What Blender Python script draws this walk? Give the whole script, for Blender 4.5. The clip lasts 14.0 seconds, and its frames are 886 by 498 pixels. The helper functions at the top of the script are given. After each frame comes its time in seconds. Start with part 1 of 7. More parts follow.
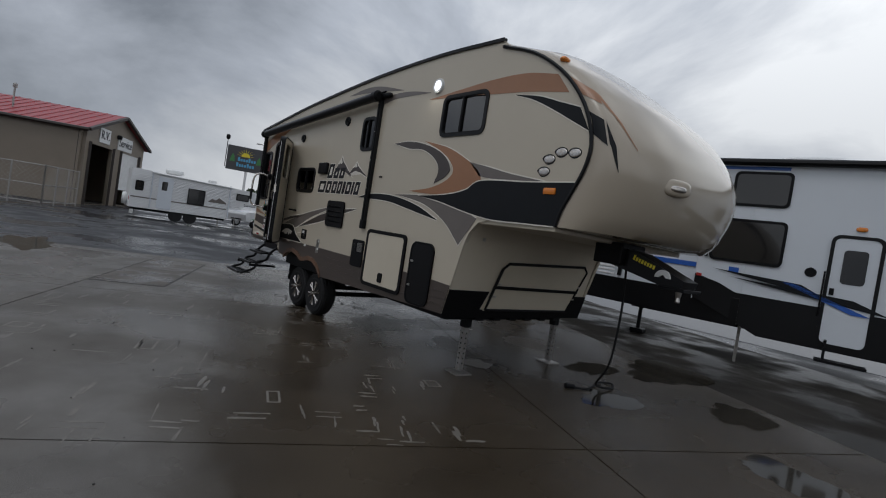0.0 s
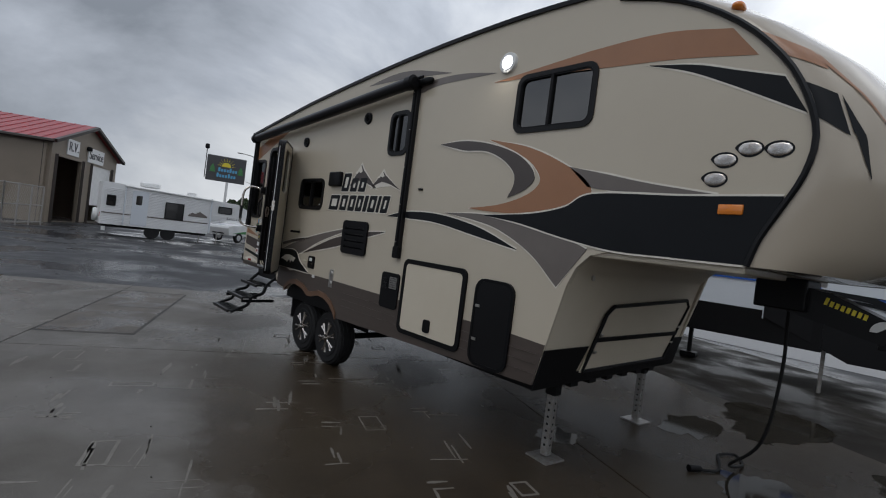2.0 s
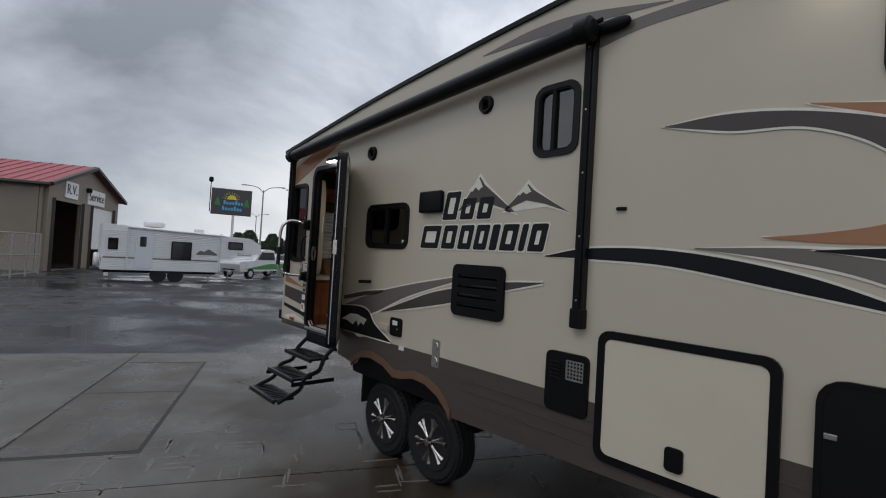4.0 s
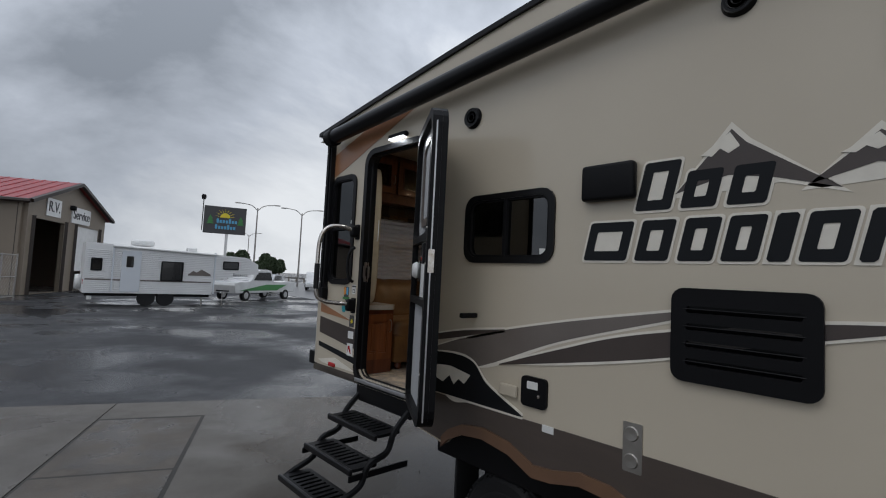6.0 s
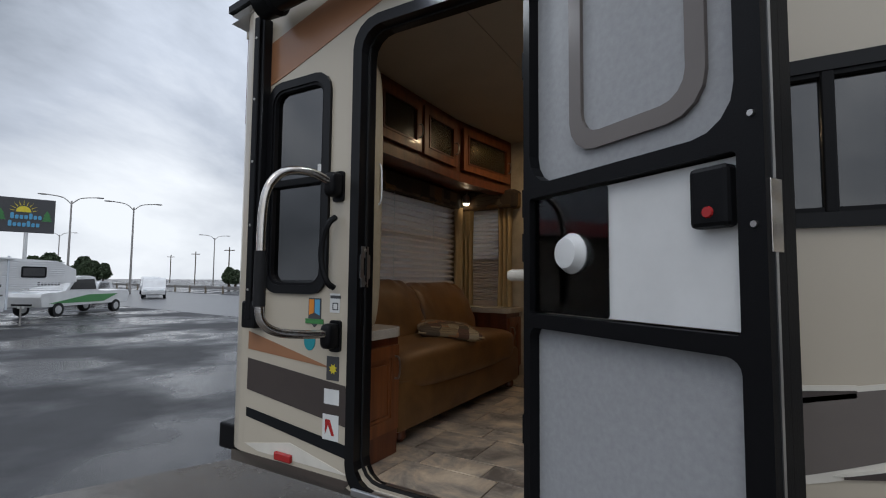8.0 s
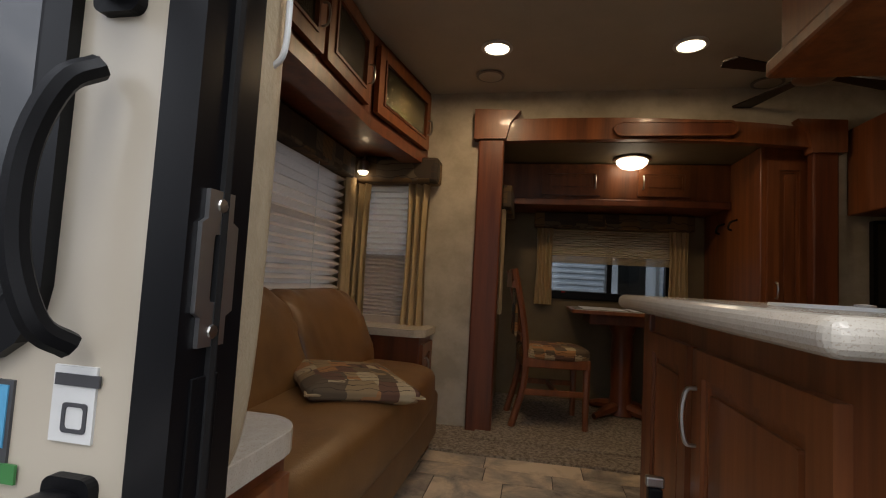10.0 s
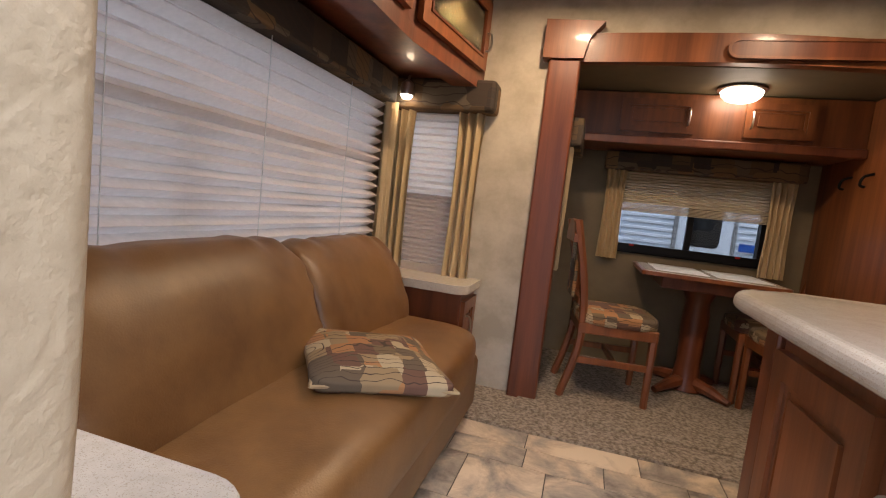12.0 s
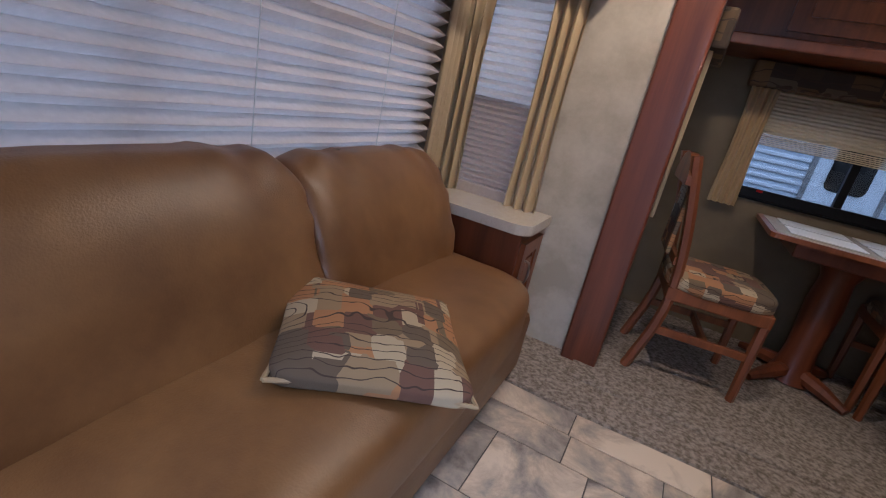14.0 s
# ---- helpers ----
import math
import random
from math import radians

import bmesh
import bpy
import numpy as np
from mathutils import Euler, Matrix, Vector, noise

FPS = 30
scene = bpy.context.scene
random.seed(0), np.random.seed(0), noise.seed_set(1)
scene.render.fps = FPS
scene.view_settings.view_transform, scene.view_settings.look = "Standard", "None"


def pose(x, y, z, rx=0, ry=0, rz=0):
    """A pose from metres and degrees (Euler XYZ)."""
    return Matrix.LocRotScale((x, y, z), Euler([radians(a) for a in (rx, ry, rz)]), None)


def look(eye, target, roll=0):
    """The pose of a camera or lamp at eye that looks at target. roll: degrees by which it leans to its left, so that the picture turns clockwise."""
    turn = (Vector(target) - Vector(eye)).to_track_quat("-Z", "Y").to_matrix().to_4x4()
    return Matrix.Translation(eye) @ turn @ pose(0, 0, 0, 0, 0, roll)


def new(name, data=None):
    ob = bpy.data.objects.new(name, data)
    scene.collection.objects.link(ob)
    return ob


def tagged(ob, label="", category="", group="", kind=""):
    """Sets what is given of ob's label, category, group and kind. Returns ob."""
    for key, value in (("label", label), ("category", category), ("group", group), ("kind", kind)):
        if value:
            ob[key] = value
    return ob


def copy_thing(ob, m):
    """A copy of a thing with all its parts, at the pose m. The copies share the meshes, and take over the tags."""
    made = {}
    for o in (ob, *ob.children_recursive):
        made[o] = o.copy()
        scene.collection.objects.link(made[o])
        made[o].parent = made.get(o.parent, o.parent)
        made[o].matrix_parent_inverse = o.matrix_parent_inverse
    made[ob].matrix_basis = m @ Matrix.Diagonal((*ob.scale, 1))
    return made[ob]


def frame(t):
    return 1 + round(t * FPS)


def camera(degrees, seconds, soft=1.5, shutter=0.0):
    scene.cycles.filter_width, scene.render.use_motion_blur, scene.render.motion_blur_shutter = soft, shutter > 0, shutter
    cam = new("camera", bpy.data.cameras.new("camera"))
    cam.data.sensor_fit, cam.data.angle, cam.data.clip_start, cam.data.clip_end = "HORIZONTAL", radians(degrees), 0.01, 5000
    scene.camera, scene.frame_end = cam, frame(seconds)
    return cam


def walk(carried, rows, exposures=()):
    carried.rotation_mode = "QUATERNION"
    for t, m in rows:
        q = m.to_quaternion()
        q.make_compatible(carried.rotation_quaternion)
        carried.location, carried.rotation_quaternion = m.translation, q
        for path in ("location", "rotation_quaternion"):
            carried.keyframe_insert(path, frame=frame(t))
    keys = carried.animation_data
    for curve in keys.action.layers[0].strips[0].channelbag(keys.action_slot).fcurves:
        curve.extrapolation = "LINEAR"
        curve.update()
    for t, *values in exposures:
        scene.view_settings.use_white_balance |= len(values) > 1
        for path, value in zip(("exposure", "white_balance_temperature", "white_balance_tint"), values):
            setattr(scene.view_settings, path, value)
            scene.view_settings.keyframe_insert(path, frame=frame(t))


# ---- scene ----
cam = camera(86.0, 14.0, soft=1.1)
PATH = [
    (0, (12.515, -3.42, 1.577), (11.007, -2.107, 1.521), 8.9),
    (0.5, (12.109, -3.374, 1.649), (10.612, -2.049, 1.598), 8.6),
    (1, (11.732, -3.194, 1.651), (10.241, -1.861, 1.612), 8.2),
    (1.5, (11.29, -3.077, 1.648), (9.811, -1.731, 1.619), 7.8),
    (2, (10.793, -2.999, 1.718), (9.326, -1.64, 1.692), 7.3),
    (2.5, (10.267, -2.833, 1.793), (8.822, -1.45, 1.764), 6.7),
    (3, (9.649, -2.768, 1.875), (8.242, -1.348, 1.854), 6.0),
    (3.5, (9.103, -2.695, 1.884), (7.723, -1.248, 1.894), 4.6),
    (4, (8.463, -2.563, 1.863), (6.979, -1.223, 1.909), 3.4),
    (4.2, (8.246, -2.584, 1.892), (6.717, -1.296, 1.941), 2.8),
    (6.3, (6.29, -2.06, 1.82), (4.86, -0.665, 1.965), 2.7),
    (6.5, (6.062, -1.996, 1.816), (4.669, -0.569, 1.967), 2.5),
    (7, (5.551, -1.779, 1.792), (4.310, -0.217, 1.934), 1.6),
    (7.2, (5.340, -1.738, 1.802), (4.146, -0.139, 1.944), 1.1),
    (9.3, (3.885, -0.830, 1.795), (3.240, 1.063, 1.915), 2.6),
    (9.5, (3.840, -0.755, 1.788), (3.264, 1.161, 1.914), 2.9),
    (10, (3.693, -0.420, 1.850), (3.313, 1.539, 1.984), 3.2),
    (10.5, (3.680, -0.249, 1.966), (3.357, 1.722, 2.083), 3.3),
    (11, (3.718, -0.098, 2.035), (3.391, 1.873, 2.124), 3.4),
    (11.5, (3.716, -0.044, 2.050), (3.322, 1.916, 2.022), 4.5),
    (12, (3.622, -0.055, 1.962), (3.059, 1.854, 1.765), 6.4),
    (12.5, (3.589, 0.010, 1.898), (2.833, 1.824, 1.528), 8.5),
    (13, (3.530, 0.139, 1.907), (2.752, 1.927, 1.462), 8.9),
    (13.5, (3.513, 0.226, 1.979), (2.722, 1.994, 1.479), 10.3),
    (14, (3.548, 0.404, 2.020), (2.779, 2.129, 1.363), 12.2),
]
walk(cam, [(t, look(e, g, r)) for t, e, g, r in PATH],
     [(0, -0.05, 6400, 10), (1.5, 0.05, 6400, 10), (3.0, 0.25, 6400, 10), (7.2, 0.2, 6400, 10), (9.3, 1.1, 6000, 10), (10.0, 1.4, 6600, 12), (10.5, 2.4, 7700, 17), (11.0, 2.9, 7500, 18), (12.0, 2.95, 6200, 18), (12.5, 2.85, 6300, 18), (13.0, 2.65, 6200, 16), (13.5, 2.6, 5800, 16), (14.0, 2.6, 4900, 18)])

# ---- sky and sun ----
world = bpy.data.worlds.new("overcast")
world.use_nodes = True
scene.world = world


def world_sky():
    nt = world.node_tree
    nt.nodes.clear()
    N, L = nt.nodes.new, nt.links.new
    out, bg = N("ShaderNodeOutputWorld"), N("ShaderNodeBackground")
    sky = N("ShaderNodeTexSky")
    sky.sky_type = "NISHITA"
    sky.sun_disc = False
    sky.sun_elevation, sky.sun_rotation = radians(50), radians(200)
    co, mp = N("ShaderNodeTexCoord"), N("ShaderNodeMapping")
    mp.inputs["Scale"].default_value = (1.0, 1.0, 1.5)
    n1, n2 = N("ShaderNodeTexNoise"), N("ShaderNodeTexNoise")
    n1.inputs["Scale"].default_value, n1.inputs["Detail"].default_value, n1.inputs["Roughness"].default_value = 1.7, 9, 0.56
    n1.inputs["Distortion"].default_value = 0.35
    n2.inputs["Scale"].default_value, n2.inputs["Detail"].default_value = 0.9, 2
    ramp = N("ShaderNodeValToRGB")
    ramp.color_ramp.elements[0].position, ramp.color_ramp.elements[0].color = 0.40, (0.19, 0.21, 0.24, 1)
    ramp.color_ramp.elements[1].position, ramp.color_ramp.elements[1].color = 0.66, (0.76, 0.78, 0.80, 1)
    mid = ramp.color_ramp.elements.new(0.52)
    mid.color = (0.38, 0.41, 0.46, 1)
    sep = N("ShaderNodeSeparateXYZ")
    add, mul = N("ShaderNodeMath"), N("ShaderNodeMath")
    add.operation, mul.operation = "ADD", "MULTIPLY"
    L(co.outputs["Generated"], mp.inputs["Vector"])
    L(mp.outputs["Vector"], n1.inputs["Vector"])
    L(mp.outputs["Vector"], n2.inputs["Vector"])
    L(n1.outputs["Fac"], mul.inputs[0])
    mul.inputs[1].default_value = 0.62
    half = N("ShaderNodeMath")
    half.operation = "MULTIPLY"
    half.inputs[1].default_value = 0.42
    L(n2.outputs["Fac"], half.inputs[0])
    L(mul.outputs[0], add.inputs[0])
    L(half.outputs[0], add.inputs[1])
    L(add.outputs[0], ramp.inputs["Fac"])
    # an overcast sky is about three times brighter overhead than at the horizon
    L(co.outputs["Generated"], sep.inputs[0])
    rise = N("ShaderNodeMapRange")
    rise.inputs["From Min"].default_value, rise.inputs["From Max"].default_value = 0.15, 1.0
    rise.inputs["To Min"].default_value, rise.inputs["To Max"].default_value = 1.0, 2.4
    L(sep.outputs["Z"], rise.inputs["Value"])
    gain = N("ShaderNodeVectorMath")
    gain.operation = "SCALE"
    L(ramp.outputs["Color"], gain.inputs[0])
    L(rise.outputs["Result"], gain.inputs["Scale"])
    mix = N("ShaderNodeMix")
    mix.data_type = "RGBA"
    mix.inputs["Factor"].default_value = 0.97
    dim = N("ShaderNodeVectorMath")
    dim.operation = "SCALE"
    dim.inputs["Scale"].default_value = 0.10
    L(sky.outputs["Color"], dim.inputs[0])
    L(dim.outputs["Vector"], mix.inputs["A"])
    L(gain.outputs["Vector"], mix.inputs["B"])
    L(mix.outputs["Result"], bg.inputs["Color"])
    bg.inputs["Strength"].default_value = 0.90
    L(bg.outputs[0], out.inputs[0])


world_sky()
sun = new("sun", bpy.data.lights.new("sun", "SUN"))
sun.data.energy, sun.data.angle, sun.data.color = 0.35, radians(25), (1.0, 0.97, 0.92)
sun.matrix_world = look((6, -12, 16), (6, 0, 0))


def lamp(name, kind, place, target, watts, colour, size=0.05):
    data = bpy.data.lights.new(name, kind)
    data.energy, data.color = watts, colour
    if kind == "AREA":
        data.shape, data.size = "DISK", size
    else:
        data.shadow_soft_size = size
    ob = new(name, data)
    ob.matrix_world = look(place, target)
    return ob


WARM = (1.0, 0.72, 0.42)
lamp("ceiling_lamp", "AREA", (3.47, 1.83, 2.965), (3.47, 1.83, 0), 1.8, WARM, 0.10)
lamp("ceiling_lamp", "AREA", (4.36, 1.87, 2.965), (4.36, 1.87, 0), 0.82, WARM, 0.10)
lamp("ceiling_lamp", "AREA", (4.75, 1.0, 2.44), (4.75, 1.0, 0), 0.38, WARM, 0.08)
lamp("dome_lamp", "POINT", (4.28, 2.75, 2.56), (4.28, 2.75, 0), 0.028, WARM, 0.06)
lamp("reading_lamp", "POINT", (2.68, 2.2, 2.41), (2.68, 2.2, 0), 0.04, WARM, 0.02)
lamp("porch_lamp", "AREA", (3.73, -0.06, 2.87), (3.73, -0.6, 0), 1.5, (0.9, 0.95, 1.0), 0.12)
lamp("scare_lamp", "AREA", (8.08, -0.06, 3.29), (8.08, -2, 2.2), 2.0, (1, 0.97, 0.9), 0.08)

# ---- materials ----
def material(name, colour, rough=0.5, metal=0.0, dark=None, scale=8.0, bump=0.0, bscale=60.0, spread=0.5, fine=None, coat=0.0, stretch=(1, 1, 1), wet=None, spec=0.5):
    """Two-scale procedural surface: a broad stain between colour and dark, a fine grain, and relief."""
    m = bpy.data.materials.new(name)
    m.use_nodes = True
    nt = m.node_tree
    N, L = nt.nodes.new, nt.links.new
    p = nt.nodes["Principled BSDF"]
    p.inputs["Roughness"].default_value, p.inputs["Metallic"].default_value = rough, metal
    p.inputs["Coat Weight"].default_value = coat
    p.inputs["Specular IOR Level"].default_value = spec
    co, mp = N("ShaderNodeTexCoord"), N("ShaderNodeMapping")
    mp.inputs["Scale"].default_value = stretch
    L(co.outputs["Object"], mp.inputs["Vector"])
    dark = dark or tuple(c * 0.82 for c in colour)
    n = N("ShaderNodeTexNoise")
    n.inputs["Scale"].default_value, n.inputs["Detail"].default_value, n.inputs["Roughness"].default_value = scale, 6, 0.62
    L(mp.outputs["Vector"], n.inputs["Vector"])
    r = N("ShaderNodeMapRange")
    r.inputs["From Min"].default_value, r.inputs["From Max"].default_value = 0.5 - spread / 2, 0.5 + spread / 2
    L(n.outputs["Fac"], r.inputs["Value"])
    mx = N("ShaderNodeMix")
    mx.data_type = "RGBA"
    mx.inputs["A"].default_value, mx.inputs["B"].default_value = (*dark, 1), (*colour, 1)
    L(r.outputs["Result"], mx.inputs["Factor"])
    last = mx.outputs["Result"]
    g = N("ShaderNodeTexNoise")
    g.inputs["Scale"].default_value, g.inputs["Detail"].default_value = bscale, 4
    L(mp.outputs["Vector"], g.inputs["Vector"])
    if fine:
        fx = N("ShaderNodeMix")
        fx.data_type = "RGBA"
        fr = N("ShaderNodeMapRange")
        fr.inputs["From Min"].default_value, fr.inputs["From Max"].default_value = 0.56, 0.66
        L(g.outputs["Fac"], fr.inputs["Value"])
        L(fr.outputs["Result"], fx.inputs["Factor"])
        L(last, fx.inputs["A"])
        fx.inputs["B"].default_value = (*fine, 1)
        last = fx.outputs["Result"]
    L(last, p.inputs["Base Color"])
    if bump:
        b = N("ShaderNodeBump")
        b.inputs["Strength"].default_value, b.inputs["Distance"].default_value = bump, 0.004
        L(g.outputs["Fac"], b.inputs["Height"])
        L(b.outputs["Normal"], p.inputs["Normal"])
    if wet:
        w = N("ShaderNodeTexNoise")
        w.inputs["Scale"].default_value, w.inputs["Detail"].default_value = wet[0], 5
        L(co.outputs["Object"], w.inputs["Vector"])
        wr = N("ShaderNodeMapRange")
        wr.inputs["From Min"].default_value, wr.inputs["From Max"].default_value = 0.42, 0.58
        wr.inputs["To Min"].default_value, wr.inputs["To Max"].default_value = wet[1], wet[2]
        L(w.outputs["Fac"], wr.inputs["Value"])
        L(wr.outputs["Result"], p.inputs["Roughness"])
    return m


def wood(name, colour, dark, grain=(1, 1, 0.06)):
    m = material(name, colour, 0.40, dark=dark, scale=16.0, bump=0.06, bscale=110, spread=0.34, coat=0.15, stretch=grain)
    return m


def glowing(name, colour, strength):
    m = bpy.data.materials.new(name)
    m.use_nodes = True
    p = m.node_tree.nodes["Principled BSDF"]
    p.inputs["Base Color"].default_value = (*colour, 1)
    p.inputs["Emission Color"].default_value, p.inputs["Emission Strength"].default_value = (*colour, 1), strength
    return m


def glazing(name, tint, rough=0.02, ior=1.5):
    m = bpy.data.materials.new(name)
    m.use_nodes = True
    nt = m.node_tree
    nt.nodes.clear()
    N, L = nt.nodes.new, nt.links.new
    out, mix, tr, gl, fr = N("ShaderNodeOutputMaterial"), N("ShaderNodeMixShader"), N("ShaderNodeBsdfTransparent"), N("ShaderNodeBsdfGlossy"), N("ShaderNodeFresnel")
    tr.inputs["Color"].default_value = (*tint, 1)
    gl.inputs["Roughness"].default_value = rough
    fr.inputs["IOR"].default_value = ior
    L(fr.outputs[0], mix.inputs[0]), L(tr.outputs[0], mix.inputs[1]), L(gl.outputs[0], mix.inputs[2]), L(mix.outputs[0], out.inputs[0])
    return m


def translucent(name, colour, share=0.5):
    m = bpy.data.materials.new(name)
    m.use_nodes = True
    nt = m.node_tree
    p = nt.nodes["Principled BSDF"]
    N, L = nt.nodes.new, nt.links.new
    p.inputs["Roughness"].default_value = 0.9
    no, co = N("ShaderNodeTexNoise"), N("ShaderNodeTexCoord")
    no.inputs["Scale"].default_value, no.inputs["Detail"].default_value = 60, 5
    L(co.outputs["Object"], no.inputs["Vector"])
    mx = N("ShaderNodeMix")
    mx.data_type = "RGBA"
    mx.inputs["A"].default_value, mx.inputs["B"].default_value = (*[c * 0.8 for c in colour], 1), (*colour, 1)
    L(no.outputs["Fac"], mx.inputs["Factor"])
    L(mx.outputs["Result"], p.inputs["Base Color"])
    t, s = N("ShaderNodeBsdfTranslucent"), N("ShaderNodeMixShader")
    L(mx.outputs["Result"], t.inputs["Color"])
    s.inputs[0].default_value = share
    L(p.outputs[0], s.inputs[1]), L(t.outputs[0], s.inputs[2])
    L(s.outputs[0], nt.nodes["Material Output"].inputs[0])
    return m


def patchwork(name, palette, size, rough=0.85):
    """Woven upholstery: irregular patches of several colours with curling lines."""
    m = bpy.data.materials.new(name)
    m.use_nodes = True
    nt = m.node_tree
    N, L = nt.nodes.new, nt.links.new
    p = nt.nodes["Principled BSDF"]
    p.inputs["Roughness"].default_value = rough
    co, v = N("ShaderNodeTexCoord"), N("ShaderNodeTexVoronoi")
    v.distance = "CHEBYCHEV"
    v.inputs["Randomness"].default_value = 0.45
    v.inputs["Scale"].default_value = size
    L(co.outputs["Object"], v.inputs["Vector"])
    s = N("ShaderNodeSeparateColor")
    L(v.outputs["Color"], s.inputs[0])
    ramp = N("ShaderNodeValToRGB")
    ramp.color_ramp.interpolation = "CONSTANT"
    for i, c in enumerate(palette):
        e = ramp.color_ramp.elements[i] if i < 2 else ramp.color_ramp.elements.new(i / len(palette))
        e.position, e.color = i / len(palette), (*c, 1)
    L(s.outputs[0], ramp.inputs["Fac"])
    w = N("ShaderNodeTexWave")
    w.wave_type = "RINGS"
    w.inputs["Scale"].default_value, w.inputs["Distortion"].default_value, w.inputs["Detail"].default_value = size * 1.1, 5, 1
    L(co.outputs["Object"], w.inputs["Vector"])
    r = N("ShaderNodeMapRange")
    r.inputs["From Min"].default_value, r.inputs["From Max"].default_value = 0.955, 0.985
    L(w.outputs["Fac"], r.inputs["Value"])
    mx = N("ShaderNodeMix")
    mx.data_type = "RGBA"
    L(r.outputs["Result"], mx.inputs["Factor"])
    L(ramp.outputs["Color"], mx.inputs["A"])
    mx.inputs["B"].default_value = (0.05, 0.03, 0.02, 1)
    L(mx.outputs["Result"], p.inputs["Base Color"])
    n, b = N("ShaderNodeTexNoise"), N("ShaderNodeBump")
    n.inputs["Scale"].default_value = 500
    L(co.outputs["Object"], n.inputs["Vector"])
    b.inputs["Strength"].default_value, b.inputs["Distance"].default_value = 0.3, 0.002
    L(n.outputs["Fac"], b.inputs["Height"])
    L(b.outputs["Normal"], p.inputs["Normal"])
    return m




def concrete():
    """Sawn concrete after rain: pale where it has begun to dry, dark brown by the trailers from wet stain and
    painted-in shade.
    """
    m = material("wet_concrete", (0.150, 0.140, 0.128), 0.3, dark=(0.085, 0.077, 0.068), scale=0.9, bump=0.55, bscale=150, spread=0.34, wet=(0.55, 0.20, 0.62), spec=0.16, fine=(0.17, 0.158, 0.142))
    nt = m.node_tree
    N, L = nt.nodes.new, nt.links.new
    p = nt.nodes["Principled BSDF"]
    co, sep, n = N("ShaderNodeTexCoord"), N("ShaderNodeSeparateXYZ"), N("ShaderNodeTexNoise")
    L(co.outputs["Object"], sep.inputs[0])
    L(co.outputs["Object"], n.inputs["Vector"])
    n.inputs["Scale"].default_value, n.inputs["Detail"].default_value, n.inputs["Distortion"].default_value = 0.9, 6, 0.6

    def calc(kind, a, b):
        k = N("ShaderNodeMath")
        k.operation = kind
        for i, v in enumerate((a, b)):
            if isinstance(v, (int, float)):
                k.inputs[i].default_value = v
            else:
                L(v, k.inputs[i])
        return k.outputs[0]

    line = calc("ADD", sep.outputs["Y"], calc("MULTIPLY", sep.outputs["X"], 0.36))
    edge = calc("ADD", line, calc("MULTIPLY", n.outputs["Fac"], 2.2))
    soaked_shaded = N("ShaderNodeMapRange")
    soaked_shaded.inputs["From Min"].default_value, soaked_shaded.inputs["From Max"].default_value = 1.55, 2.05
    L(edge, soaked_shaded.inputs["Value"])
    mx = N("ShaderNodeMix")
    mx.data_type, mx.blend_type = "RGBA", "MULTIPLY"
    base = p.inputs["Base Color"].links[0].from_socket
    L(base, mx.inputs["A"])
    # this tint holds the wet brown stain and the trailers' shade and reflections
    mx.inputs["B"].default_value = (0.34, 0.28, 0.21, 1)
    L(soaked_shaded.outputs["Result"], mx.inputs["Factor"])
    L(mx.outputs["Result"], p.inputs["Base Color"])
    rough = p.inputs["Roughness"].links[0].from_socket
    L(calc("MULTIPLY", rough, calc("SUBTRACT", 1.0, calc("MULTIPLY", soaked_shaded.outputs["Result"], 0.45))), p.inputs["Roughness"])
    return m


CONCRETE = concrete()
WATER = material("standing_water", (0.045, 0.039, 0.031), 0.06, scale=2, dark=(0.020, 0.017, 0.013), spec=0.45)
PATCH = material("rough_concrete", (0.105, 0.088, 0.070), 0.6, dark=(0.045, 0.037, 0.030), scale=3, bump=0.7, bscale=60, spread=0.4, wet=(1.5, 0.2, 0.6))
SCRATCH = material("pale_scratches", (0.20, 0.183, 0.16), 0.5, scale=25, dark=(0.09, 0.08, 0.068))
ASPHALT = material("wet_asphalt", (0.055, 0.056, 0.060), 0.3, dark=(0.024, 0.024, 0.026), scale=0.5, bump=0.9, bscale=90, spread=0.36, wet=(0.35, 0.10, 0.70), spec=0.2, fine=(0.075, 0.074, 0.074))
ROAD = material("wet_road", (0.10, 0.10, 0.105), 0.35, scale=0.4, bump=0.3, bscale=90)
JOINT = material("dark_joint", (0.03, 0.027, 0.023), 0.7, bump=0.5)
FIBER = material("beige_fibreglass", (0.50, 0.445, 0.355), 0.28, scale=1.2, dark=(0.465, 0.41, 0.325), bump=0.02, bscale=120, coat=0.3)
CAP = material("tan_gelcoat", (0.41, 0.355, 0.28), 0.16, scale=1.0, dark=(0.385, 0.33, 0.26), coat=0.5)
CREAM = material("cream_panel", (0.58, 0.52, 0.42), 0.3, scale=2, dark=(0.54, 0.48, 0.38))
BLACK = material("black_plastic", (0.006, 0.006, 0.007), 0.42, spec=0.14, scale=20, bump=0.08, bscale=200)
SATIN = material("black_enamel", (0.006, 0.006, 0.007), 0.28, scale=5, spec=0.22)
DBROWN = material("dark_brown_vinyl", (0.060, 0.046, 0.040), 0.3, scale=3, dark=(0.045, 0.034, 0.030), coat=0.2)
CHAR = material("charcoal_vinyl", (0.010, 0.011, 0.013), 0.3, scale=3, spec=0.18)
GREYV = material("grey_brown_vinyl", (0.150, 0.128, 0.115), 0.3, scale=3, coat=0.2)
BRONZE = material("dull_bronze_plastic", (0.15, 0.080, 0.045), 0.4, scale=4, dark=(0.11, 0.060, 0.036))
COPPER = material("copper_vinyl", (0.33, 0.155, 0.075), 0.3, scale=3, dark=(0.28, 0.13, 0.062), coat=0.2)
